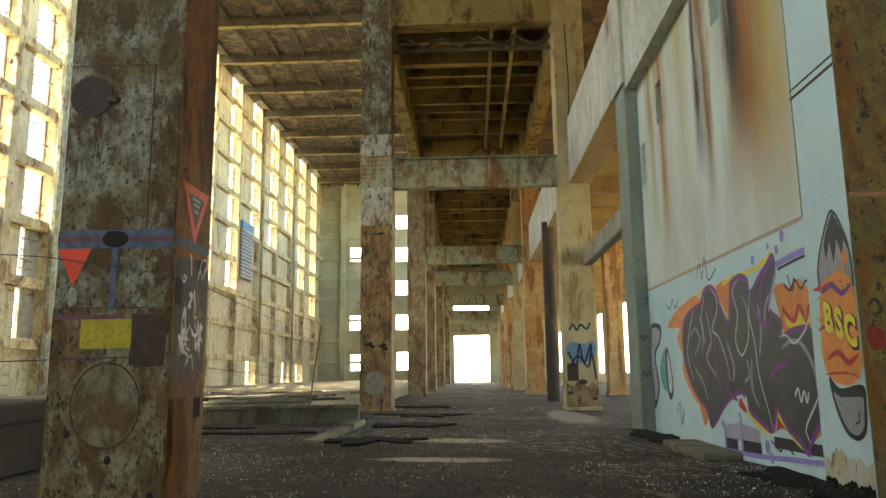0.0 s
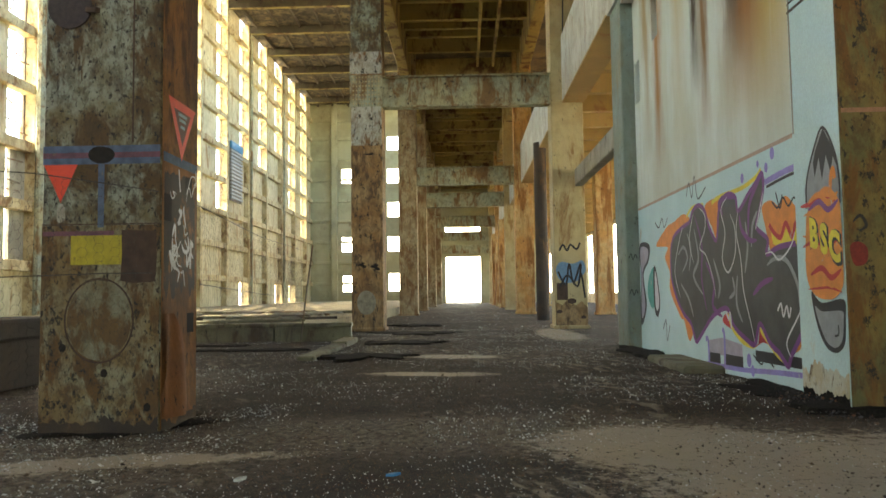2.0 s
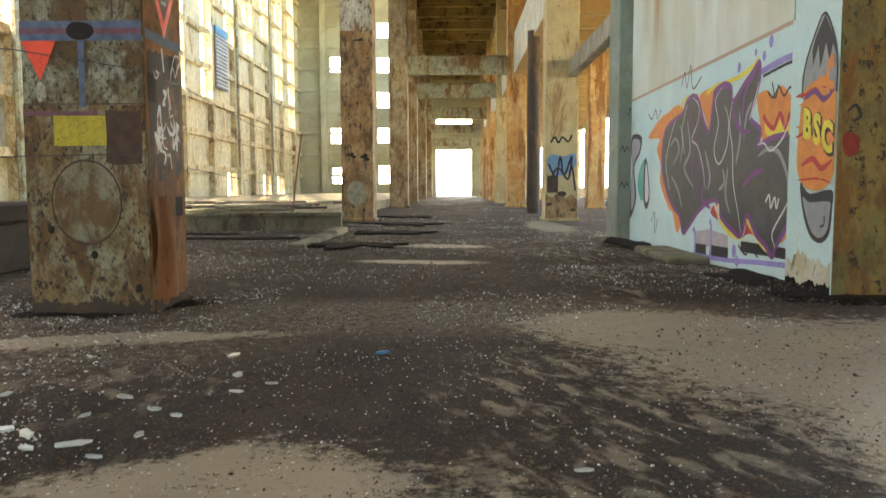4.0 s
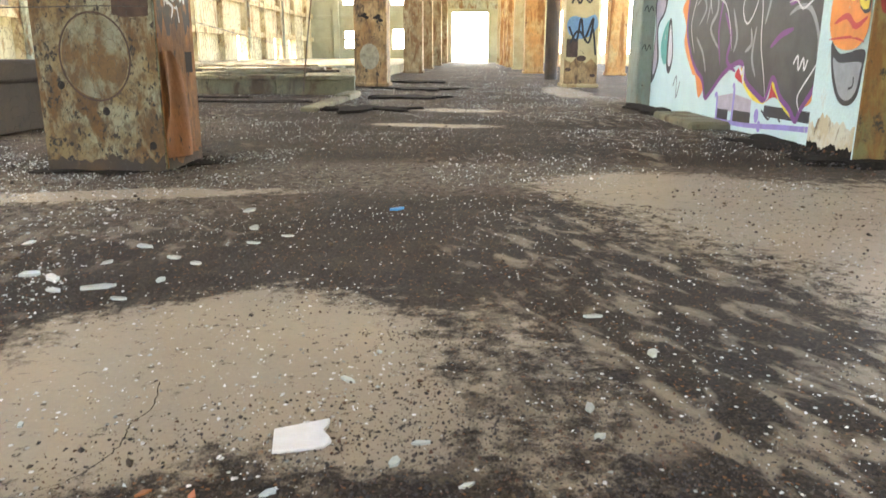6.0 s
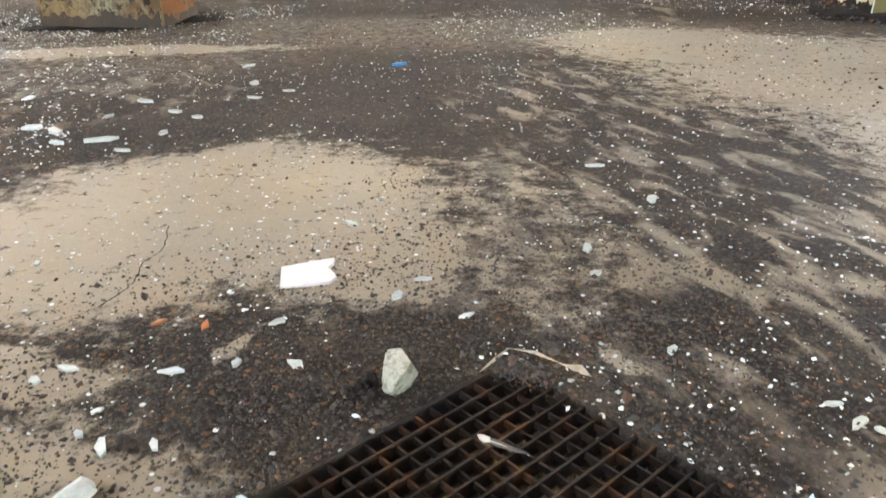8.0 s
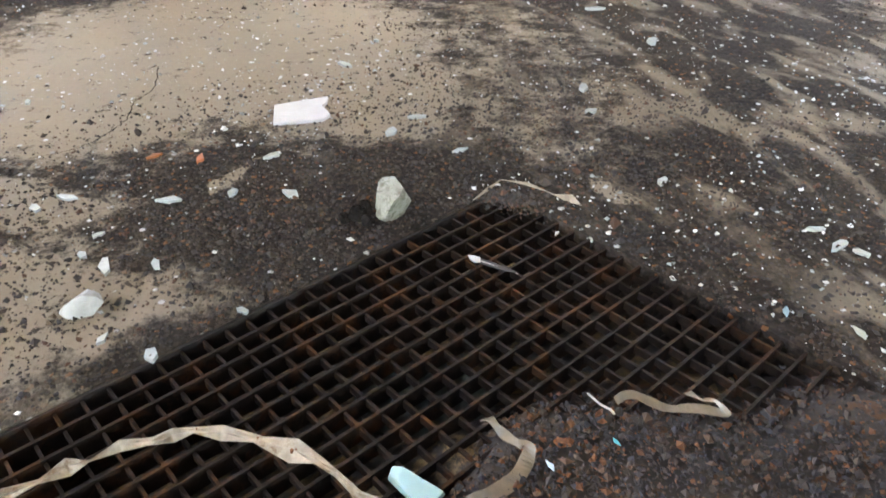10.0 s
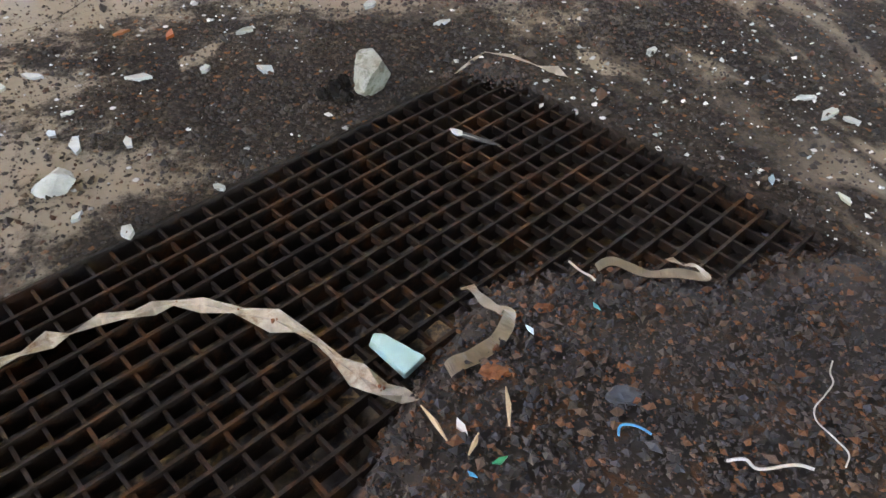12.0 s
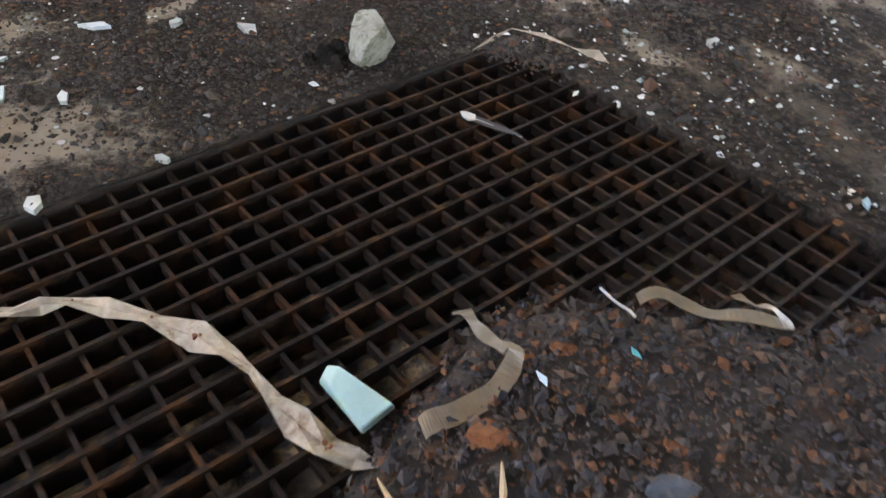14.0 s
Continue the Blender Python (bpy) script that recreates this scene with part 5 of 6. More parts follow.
# ---- wire netting fence ----
M_WIRE = plain("dark rusty wire", (0.05, 0.04, 0.035), 0.6, 0.2)


def netting(a, b, z0, z1, cell, seed):
    """Hexagonal netting between two uprights, slightly sagging."""
    a, b = Vector(a), Vector(b)
    ln = (b - a).length
    side = (b - a).normalized().cross(Vector((0, 0, 1)))
    verts, edges, seen = [], [], {}

    def at(u, z):
        key = (round(u, 3), round(z, 3))
        if key not in seen:
            p = a + (b - a) * min(max(u / ln, 0), 1) + side * 0.04 * noise.noise(Vector((u, z, seed)))
            seen[key] = p + Vector((0.006 * noise.noise(Vector((u * 5, z * 5, seed))), 0, z + 0.012 * noise.noise(Vector((u * 4, z * 4, seed + 3)))))
        return seen[key]
    bm = bmesh.new()
    rows, cols = int((z1 - z0) / (cell * 0.87)), int(ln / (cell * 1.5))
    for i in range(cols):
        for j in range(rows):
            cx, cz = i * cell * 1.5, z0 + (j + 0.5 * (i % 2)) * cell * 0.866 * 1.0
            hexa = [at(cx + cell / 2 * math.cos(q), cz + cell / 2 * math.sin(q)) for q in [math.pi * k / 3 for k in range(6)]]
            for k in (0, 1, 2, 5) if i % 2 else (0, 1, 2, 3, 4, 5):
                tri_bar(bm, hexa[k], hexa[(k + 1) % 6], 0.0009)
    return bm


def tri_bar(bm, p, q, r):
    d = (q - p).normalized()
    u = d.cross(Vector((0.3, 0.9, 0.2))).normalized() * r
    v = d.cross(u).normalized() * r
    ring = [[bm.verts.new(c + u * math.cos(k) + v * math.sin(k)) for k in (0, 2.1, 4.2)] for c in (p, q)]
    for k in range(3):
        bm.faces.new((ring[0][k], ring[0][(k + 1) % 3], ring[1][(k + 1) % 3], ring[1][k]))


t = thing("wire_fence", (-3.0, 5.5, 0), "sagging rusty wire netting fence tied to the column", "fence")
tagged(part("netting", netting((-5.0, 5.35, 0), (-1.93, 5.60, 0), 0.0, 1.85, 0.075, 1.0), M_WIRE, t), kind="stuff")
tagged(part("netting", netting((-1.89, 6.4, 0), (-2.95, 15.0, 0), 0.15, 1.75, 0.085, 4.0), M_WIRE, t), kind="stuff")
for pts in ([(-5.0, 5.35, 2.03), (-3.4, 5.47, 1.87), (-2.76, 5.55, 1.83), (-1.93, 5.6, 1.7), (-1.89, 6.4, 1.68), (-2.4, 10, 1.72), (-2.95, 15.0, 1.85)],
            [(-5.0, 5.35, 1.07), (-3.4, 5.47, 1.09), (-2.3, 5.58, 1.12), (-1.95, 5.62, 1.12)], [(-1.89, 6.4, 1.05), (-2.4, 10, 0.98), (-2.95, 15.0, 0.9)]):
    bm = bmesh.new()
    tube(bm, pts, 0.004, 6)
    part("line_wire", bm, M_WIRE, t)
bm = bmesh.new()
tube(bm, [(-3.0, 15.0, 0.0), (-2.9, 15.02, 0.9), (-2.76, 15.05, 1.95)], 0.016, 8)
part("post", bm, M_FRAME, t, "thin leaning steel post")

# ---- graffiti on the middle right column ----
t = thing("column_graffiti", (3.0, 19.93, 1.6), "blue and black graffiti tags on the column", "graffiti")
R2 = ("y", 19.948, -1)
shape("blue_cloud", [(2.66, 1.6), (2.8, 1.75), (3.1, 1.7), (3.35, 1.78), (3.42, 1.5), (3.2, 1.25), (2.9, 1.2), (2.7, 1.35)], R2, 0.004, plain("faded blue spray paint", (0.16, 0.30, 0.48)), t)
for pts in ([(2.7, 1.5), (2.9, 1.15), (3.0, 1.7), (3.1, 1.2), (3.3, 1.7), (3.25, 1.2)], [(2.75, 1.1), (2.95, 1.4), (3.2, 1.1), (3.3, 1.45), (3.4, 0.8)], [(2.75, 2.05), (2.85, 2.2), (2.95, 2.05), (3.05, 2.2), (3.2, 2.08), (3.3, 2.25)]):
    stroke("tag", pts, 0.05, R2, 0.006, P_BLACK, t, False)
shape("dark_patch", rect(2.66, 2.95, 0.75, 1.2), R2, 0.003, P_BROWN, t, "", False)
shape("rust_foot", [(2.625, 0.09), (3.455, 0.09), (3.455, 0.55), (3.3, 0.72), (3.15, 0.6), (2.95, 0.78), (2.8, 0.62), (2.625, 0.7)], R2, 0.002, M_COLRAW, t, "rust brown foot of the column", False)
for x, z, r in ((2.72, 0.45, 0.08), (3.05, 0.72, 0.12), (3.35, 0.3, 0.07)):
    shape("rust_spot", [(x + r * math.cos(a), z + r * 0.6 * math.sin(a)) for a in [math.pi * k / 5 for k in range(10)]], R2, 0.004, P_BROWN, t)
t = thing("far_column_graffiti", (-2.3, 19.93, 1.0), "scraped round patch and dark scuffs on the column", "graffiti")
shape("round_patch", [(-2.35 + 0.25 * math.cos(a), 0.75 + 0.32 * math.sin(a)) for a in [math.pi * k / 8 for k in range(16)]], R2, 0.004, plain("bare grey patch", (0.33, 0.30, 0.22), 0.8, 0.25, 8), t)
for x, z, w, h in ((-2.5, 5.3, 0.05, 0.35), (-2.3, 5.1, 0.07, 0.12), (-2.2, 4.72, 0.22, 0.05), (-2.1, 1.7, 0.16, 0.12), (-2.45, 1.75, 0.14, 0.1), (-2.3, 3.1, 0.04, 0.05)):
    shape("scuff", [(x + w * math.cos(a) * (0.6 + 0.4 * math.sin(3 * a + x)), z + h * math.sin(a) * (0.7 + 0.3 * math.cos(2 * a + z))) for a in [math.pi * k / 7 for k in range(14)]], R2, 0.003, P_DARKSPOT, t)

# ---- grating over the pit ----
grate = thing("floor_grating", tuple(on_grate(0.6, 0.3)), "dark rusty steel bar grating over a pit", "grating")
PITCH = 0.0347
M_FRAMEBAR = weathered("dusty rusted angle iron", (0.036, 0.028, 0.022), (0.026, 0.020, 0.017), (0.065, 0.03, 0.014), 0.57, 8, 1.0, rough=0.7, metal=0.2, pits=0.68)
for a, b, w, h in (((-0.02, 0.002), (GL, 0.002), 0.005, 0.04), ((-0.004, -0.004), (-0.004, GW), 0.007, 0.034), ((-0.014, -0.004), (-0.014, GW), 0.017, 0.005)):
    bm = bmesh.new()
    bar(bm, on_grate(*a, -0.003 - h / 2), on_grate(*b, -0.003 - h / 2), w, h)
    part("frame_bar", bm, M_FRAMEBAR, grate)
wob = random.Random(77)
for k in range(26):
    v = 0.041 + PITCH * k
    sag = [-0.0185 + wob.uniform(-0.0012, 0.0012) for q in range(2)]
    bm = bmesh.new()
    bar(bm, on_grate(0.0, v, sag[0]), on_grate(GL * (1 if k < 22 else 0.5), v + wob.uniform(-0.001, 0.001), sag[1]), 0.0046, 0.029)
    part("load_bar", bm, M_DARKSTEEL, grate)
for k in range(62):
    u = 0.0197 + 0.0346 * k
    bm = bmesh.new()
    bar(bm, on_grate(u, 0.004, -0.0150), on_grate(u + wob.uniform(-0.0012, 0.0012), 0.041 + PITCH * 25, -0.0150), 0.0044, 0.013)
    part("cross_bar", bm, M_DARKSTEEL, grate)
bm = bmesh.new()
n = 60
hv = {}
for i in range(n + 1):
    for j in range(n + 1):
        u, v = GL * i / n, GW * j / n
        p = on_grate(u, v)
        r = math.hypot((p.x - 0.35) / 0.42, (p.y - 0.70) / 0.42)
        spill = max(0, 1 - math.hypot(p.x - 0.24, p.y - 1.0) / 0.30)
        z = -0.13 + 0.06 * max(0, 1 - max(r - 0.75, 0) / 0.55) + 0.05 * min(spill * 1.6, 1) + 0.025 * noise.noise(Vector((p.x * 9, p.y * 9, 3)))
        hv[i, j] = bm.verts.new((p.x, p.y, z))
for i in range(n):
    for j in range(n):
        bm.faces.new((hv[i, j], hv[i + 1, j], hv[i + 1, j + 1], hv[i, j + 1]))
tagged(part("pit_dirt", bm, weathered("sandy pit dirt", (0.26, 0.18, 0.08), (0.07, 0.054, 0.036), (0.03, 0.025, 0.02), 0.48, 14, 1)), "sandy dirt on the bottom of the pit", "dirt", kind="stuff")
M_PLATE = plain("dark slate grey plate", (0.055, 0.062, 0.052), 0.55, 0.2, 18)
for outline in ([(0.119, 1.126), (0.172, 1.164), (0.245, 1.187), (0.252, 1.046), (0.191, 1.039), (0.142, 1.058)], [(0.257, 1.165), (0.314, 1.162), (0.313, 1.099), (0.290, 1.079), (0.260, 1.071)]):
    bm = bmesh.new()
    top = [bm.verts.new((x, y, -0.034)) for x, y in outline]
    bot = [bm.verts.new((x, y, -0.24)) for x, y in outline]
    bm.faces.new(top[::-1])
    for k in range(len(outline)):
        j = (k + 1) % len(outline)
        bm.faces.new((top[k], top[j], bot[j], bot[k]))
    bmesh.ops.recalc_face_normals(bm, faces=bm.faces)
    tagged(part("dark_plate", bm, M_PLATE), "dark grey green plate lying under the grating", "plate", "pit plates")

# ---- loose crumbs, rubble and shards ----
def island_material(name, cols, rough=0.6, dust=0.6):
    m, nt, p = material(name, rough)
    g = nt.nodes.new("ShaderNodeNewGeometry")
    r = nt.nodes.new("ShaderNodeValToRGB")
    r.color_ramp.interpolation = "CONSTANT"
    for k, c in enumerate(cols):
        e = r.color_ramp.elements[0] if k == 0 else r.color_ramp.elements.new(k / len(cols))
        e.color = (*c, 1)
    while len(r.color_ramp.elements) > len(cols):
        r.color_ramp.elements.remove(r.color_ramp.elements[-1])
    nt.links.new(g.outputs["Random Per Island"], r.inputs[0])
    n = noise_at(nt, 150, 4, 0.6)
    mix = blend(nt, calc(nt, "MULTIPLY", ramp(nt, n, 0.35, 0.7), dust), r.outputs[0], (0.05, 0.04, 0.03))
    nt.links.new(mix, p.inputs["Base Color"])
    bumped(nt, p, n, 0.3, 0.003)
    return m


OCT = np.array([(1, 0, 0), (-1, 0, 0), (0, 1, 0), (0, -1, 0), (0, 0, 1), (0, 0, -1)], float)
OCT_F = np.array([(0, 2, 4), (2, 1, 4), (1, 3, 4), (3, 0, 4), (2, 0, 5), (1, 2, 5), (3, 1, 5), (0, 3, 5)])


def pebbles(name, spots, sizes, flat, mat, label, category, seed, sink=0.35):
    """One mesh of many small broken lumps at the spots (x, y, z)."""
    rg = np.random.RandomState(seed)
    n = len(spots)
    base = np.repeat(OCT[None], n, 0) * rg.uniform(0.55, 1.25, (n, 6, 1)) + rg.uniform(-0.25, 0.25, (n, 6, 3))
    base[:, :, 2] *= flat
    a = rg.uniform(0, 6.283, n)
    c, s_ = np.cos(a)[:, None], np.sin(a)[:, None]
    x = base[:, :, 0] * c - base[:, :, 1] * s_ * 0.75
    y = base[:, :, 0] * s_ + base[:, :, 1] * c * 0.75
    tilt = rg.uniform(-0.5, 0.5, (n, 1))
    v = np.stack([x, y, base[:, :, 2] + tilt * x * 0.5], 2) * np.asarray(sizes)[:, None, None]
    v += np.asarray(spots)[:, None, :]
    v[:, :, 2] += (np.asarray(sizes) * flat * (1 - sink))[:, None]
    f = (OCT_F[None] + 6 * np.arange(n)[:, None, None]).reshape(-1, 3)
    me = bpy.data.meshes.new(name)
    me.from_pydata(v.reshape(-1, 3).tolist(), [], f.tolist())
    me.materials.append(mat)
    return tagged(new(name, me), label, category, "", "stuff")


def in_pit(x, y, pad=0.0):
    d = Vector((x, y, 0)) - A
    u, v = d.dot(E1), d.dot(E2)
    return -pad < u < GL + pad and -pad < v < GW + pad


def scatter(seed, n, x0, x1, y0, y1, keep=None, bias=1.0):
    rg = random.Random(seed)
    out = []
    while len(out) < n:
        x, y = rg.uniform(x0, x1), y0 + (y1 - y0) * rg.random() ** bias
        if in_pit(x, y, 0.0) or (keep and rg.random() > keep(x, y)):
            continue
        out.append((x, y, floor_height(x, y)))
    return out


def patchy(scale, lo, seed):
    return lambda x, y: 1.0 if noise.noise(Vector((x * scale, y * scale, seed))) > lo else 0.10


M_CRUMB = island_material("broken glass and paint crumbs", [(0.58, 0.59, 0.56), (0.36, 0.37, 0.34), (0.70, 0.70, 0.68), (0.26, 0.28, 0.26), (0.44, 0.48, 0.46), (0.82, 0.82, 0.79)], 0.25, 0.12)
M_DARKCRUMB = island_material("dark dirt crumbs", [(0.05, 0.04, 0.03), (0.08, 0.06, 0.045), (0.035, 0.03, 0.028), (0.12, 0.085, 0.05), (0.06, 0.05, 0.05)], 0.9)
M_RUBBLE = island_material("rusty slag rubble", [(0.036, 0.03, 0.027), (0.064, 0.05, 0.042), (0.03, 0.028, 0.032), (0.152, 0.062, 0.024), (0.054, 0.037, 0.028), (0.036, 0.034, 0.036), (0.092, 0.076, 0.066), (0.021, 0.018, 0.018), (0.048, 0.044, 0.048), (0.16, 0.068, 0.027), (0.12, 0.072, 0.044), (0.06, 0.059, 0.068), (0.032, 0.025, 0.022)], 0.85, 0.35)
M_FRINGE = island_material("fine dark brown gravel", [(0.040, 0.032, 0.027), (0.058, 0.045, 0.037), (0.028, 0.024, 0.022), (0.078, 0.061, 0.047), (0.105, 0.05, 0.026), (0.047, 0.041, 0.039)], 0.8, 0.4)
rg = np.random.RandomState(5)
sp = scatter(1, 4600, -2.8, 3.0, 0.9, 5.2, patchy(1.6, 0.05, 2.0), 1.35)
pebbles("glass_crumbs", sp, np.minimum(rg.gamma(1.6, 0.0019, len(sp)) + 0.0012, 0.008), 0.6, M_CRUMB, "pale glass and paint crumbs strewn on the floor", "glass crumbs", 11)
sp = scatter(51, 2600, -0.9, 1.4, 1.1, 2.7, patchy(3.0, 0.0, 21.0))
pebbles("glass_crumbs", sp, np.minimum(rg.gamma(1.3, 0.0011, len(sp)) + 0.0007, 0.005), 0.5, M_CRUMB, "fine pale glass grit round the grating", "glass crumbs", 52)
sp = scatter(2, 22000, -6.5, 3.1, 5.2, 20, patchy(0.8, -0.05, 4.0), 1.3)
pebbles("glass_crumbs", sp, np.minimum(rg.gamma(1.5, 0.0026, len(sp)) + 0.0016, 0.014), 0.6, M_CRUMB, "pale glass crumbs glittering on the dark floor", "glass crumbs", 12)
sp = scatter(3, 1100, -1.9, 2.6, 20, 60, None, 1.6)
pebbles("glass_crumbs", sp, rg.gamma(2.0, 0.005, len(sp)) + 0.004, 0.4, M_CRUMB, "pale rubble crumbs far along the aisle", "glass crumbs", 13)
sp = [p for p in scatter(4, 8000, -1.6, 2.0, 0.9, 3.2, patchy(2.4, 0.0, 7.0)) if math.hypot((p[0] + 0.95) / 0.95, (p[1] - 2.2) / 0.5) > 0.7 + 0.5 * ((p[0] * 977.0) % 1.0)]
pebbles("dirt_crumbs", sp, rg.gamma(2.0, 0.0011, len(sp)) + 0.0009, 0.6, M_DARKCRUMB, "dark dirt crumbs on the dried mud", "dirt crumbs", 14)
sp = scatter(6, 9000, -5.5, 3.1, 3.2, 14, patchy(1.2, -0.1, 9.0), 1.2)
pebbles("dirt_crumbs", sp, rg.gamma(2.0, 0.0024, len(sp)) + 0.002, 0.6, M_DARKCRUMB, "dark dirt crumbs over the floor", "dirt crumbs", 15)


def heap(x, y):
    """Height of the rubble bank that spills over the grating."""
    edge = 1.02 + 0.10 * math.sin(7 * x) * 0.4 + 0.06 * noise.noise(Vector((x * 4, y * 4, 1))) - 0.55 * max(0.31 - x, 0) * 2.6 + 0.15 * min(max((x - 0.3) / 0.25, 0), 1)
    d = edge - y + min(0, (x - 0.24)) * 1.5
    return 0.046 * min(max(d / 0.34, 0), 1) - 0.035 * (1 - min(max((d + 0.03) / 0.13, 0), 1))


bm = bmesh.new()
n = 44
hv = {}
for i in range(n + 1):
    for j in range(n + 1):
        x, y = 0.16 + 1.3 * i / n, 0.2 + 1.05 * j / n
        hv[i, j] = bm.verts.new((x, y, heap(x, y) - 0.006 if not (x > 0.95) else min(heap(x, y) - 0.006, 0.05 - (x - 0.95) * 0.2)))
for i in range(n):
    for j in range(n):
        q = [hv[i, j], hv[i + 1, j], hv[i + 1, j + 1], hv[i, j + 1]]
        if max(v.co.z for v in q) > -0.033:
            bm.faces.new(q)
mound = part("rubble_bank", bm, weathered("rusty rubble dust", (0.045, 0.034, 0.028), (0.03, 0.024, 0.021), (0.10, 0.048, 0.02), 0.58, 12, 1))
tagged(mound, "bank of fine rusty dust under the rubble", "rubble", "", "stuff")
rr = random.Random(21)
sp = []
while len(sp) < 21000:
    x, y = rr.uniform(0.2, 1.15), rr.uniform(0.45, 1.2)
    h = heap(x, y)
    if h > -0.024 and rr.random() < (1.0 if h > 0.01 else 0.55) * (1 if x < 0.75 else 0.55):
        sp.append((x, y, h - 0.003 - max(x - 0.95, 0) * 0.2))
pebbles("rubble", sp, np.minimum(rg.gamma(1.5, 0.0013, len(sp)) + 0.0012, 0.0085), 0.75, M_RUBBLE, "rusty slag and stone rubble spilled on the grating", "rubble", 16, 0.05)
sp = []
while len(sp) < 1300:
    u, v = abs(rr.gauss(0, 0.03)) - 0.02, abs(rr.gauss(0, 0.045)) - 0.01
    p = on_grate(u, v, -0.004)
    sp.append(tuple(p))
pebbles("corner_gravel", sp, rg.gamma(1.6, 0.0012, len(sp)) + 0.0012, 0.7, M_FRINGE, "dark gravel lying over the grating corner", "rubble", 61)
sp = [p for p in scatter(8, 30000, -0.9, 1.6, 0.5, 2.3) if math.hypot((p[0] - 0.35) / 1.15, (p[1] - 1.4) / 0.8) < rr.uniform(0.45, 1.15)]
pebbles("rubble_fringe", sp, rg.gamma(1.6, 0.0013, len(sp)) + 0.0011, 0.7, M_FRINGE, "small rusty gravel round the grating edge", "rubble", 17)


def prism(bm, pts, z0, z1, dome=0.0):
    lo = [bm.verts.new((x, y, z0)) for x, y in pts]
    hi = [bm.verts.new((x, y, z1 + dome * math.sin(5 * x + 9 * y))) for x, y in pts]
    bm.faces.new(hi)
    bm.faces.new(lo[::-1])
    for k in range(len(pts)):
        j = (k + 1) % len(pts)
        bm.faces.new((lo[k], lo[j], hi[j], hi[k]))


M_SHARD = plain("dusty pale glass", (0.55, 0.60, 0.57), 0.25, 0.12, 40)
rr = random.Random(31)
spots = [(-0.28, 1.55, 22), (-0.17, 1.58, 18), (-0.06, 1.58, 26), (-0.51, 1.51, 20), (-0.36, 1.37, 16), (-0.31, 1.34, 22), (-0.23, 1.35, 16), (0.25, 1.77, 16), (0.65, 2.75, 30), (0.77, 2.45, 34), (0.64, 1.66, 18), (0.87, 1.5, 14),
         (0.89, 1.45, 20), (0.92, 1.43, 16), (-0.06, 2.24, 22), (0.1, 1.85, 26), (0.15, 1.93, 20), (0.54, 1.97, 24)]
spots += [(-1.16, 3.55, 45), (-0.93, 4.34, 60), (-0.79, 3.94, 55), (-0.71, 3.65, 38), (-0.59, 3.78, 34), (-0.89, 3.07, 40), (-1.2, 3.29, 40), (-1.3, 3.07, 50), (-1.41, 3.12, 60), (-1.08, 2.97, 55), (-1.22, 2.93, 36), (-0.95, 2.85, 30),
          (-0.96, 3.37, 42), (-0.84, 3.29, 36), (0.54, 2.11, 26), (0.0, 2.43, 14), (-0.76, 1.97, 14), (-0.16, 1.14, 20), (-0.24, 1.17, 14), (-0.06, 1.24, 14), (-0.36, 1.43, 12), (-0.13, 1.73, 18), (-0.47, 1.55, 18), (-2.3, 4.0, 60), (-1.7, 3.6, 45), (-2.0, 3.3, 50)]
for x, y, mm in spots:
    r = mm / 1000 * 0.72
    q, n = rr.uniform(0, 6.28), rr.choice((4, 5, 5, 6))
    ln = rr.uniform(1.0, 1.8)
    pts = []
    for k in range(n):
        a = 2 * math.pi * k / n + rr.uniform(-0.35, 0.35)
        px, py = r * ln * math.cos(a), r * 0.62 * math.sin(a)
        pts.append((x + px * math.cos(q) - py * math.sin(q), y + px * math.sin(q) + py * math.cos(q)))
    bm = bmesh.new()
    z = floor_height(x, y)
    prism(bm, pts, z - 0.001, z + 0.004 + r * 0.12, r * 0.05)
    tagged(part("glass_shard", bm, M_SHARD), "dusty pale shard of broken glass on the floor", "glass shard", "floor shards")

bm = bmesh.new()
prism(bm, [(-0.18, 1.965), (-0.065, 2.02), (-0.062, 1.985), (-0.073, 1.965), (-0.055, 1.945), (-0.043, 1.92), (-0.055, 1.895), (-0.16, 1.868)], 0.001, 0.010)
tagged(part("broken_tile", bm, plain("white glazed ceramic", (0.62, 0.62, 0.61), 0.4, 0.06, 30, 0, (0.45, 0.40, 0.35), 0.66), None, "", 0.002), "broken white ceramic tile with a notched edge", "tile")


def rock(name, centre, size, mat, label, seed, squash=(1, 1, 1)):
    bm = bmesh.new()
    bmesh.ops.create_icosphere(bm, subdivisions=3, radius=1)
    for v in bm.verts:
        d = v.co.copy()
        f = 1 + 0.42 * noise.noise(d * 1.3 + Vector((seed, 0, 0))) + 0.22 * noise.noise(d * 3.1 + Vector((0, seed, 0))) + 0.08 * noise.noise(d * 8 + Vector((0, 0, seed)))
        v.co = Vector([d[k] * f * squash[k] * size for k in range(3)])
    low = min(v.co.z for v in bm.verts)
    for v in bm.verts:
        v.co.z = max(v.co.z, low * 0.75)
        v.co += Vector(centre) - Vector((0, 0, low * 0.75))
    return tagged(part(name, bm, mat), label, "stone")


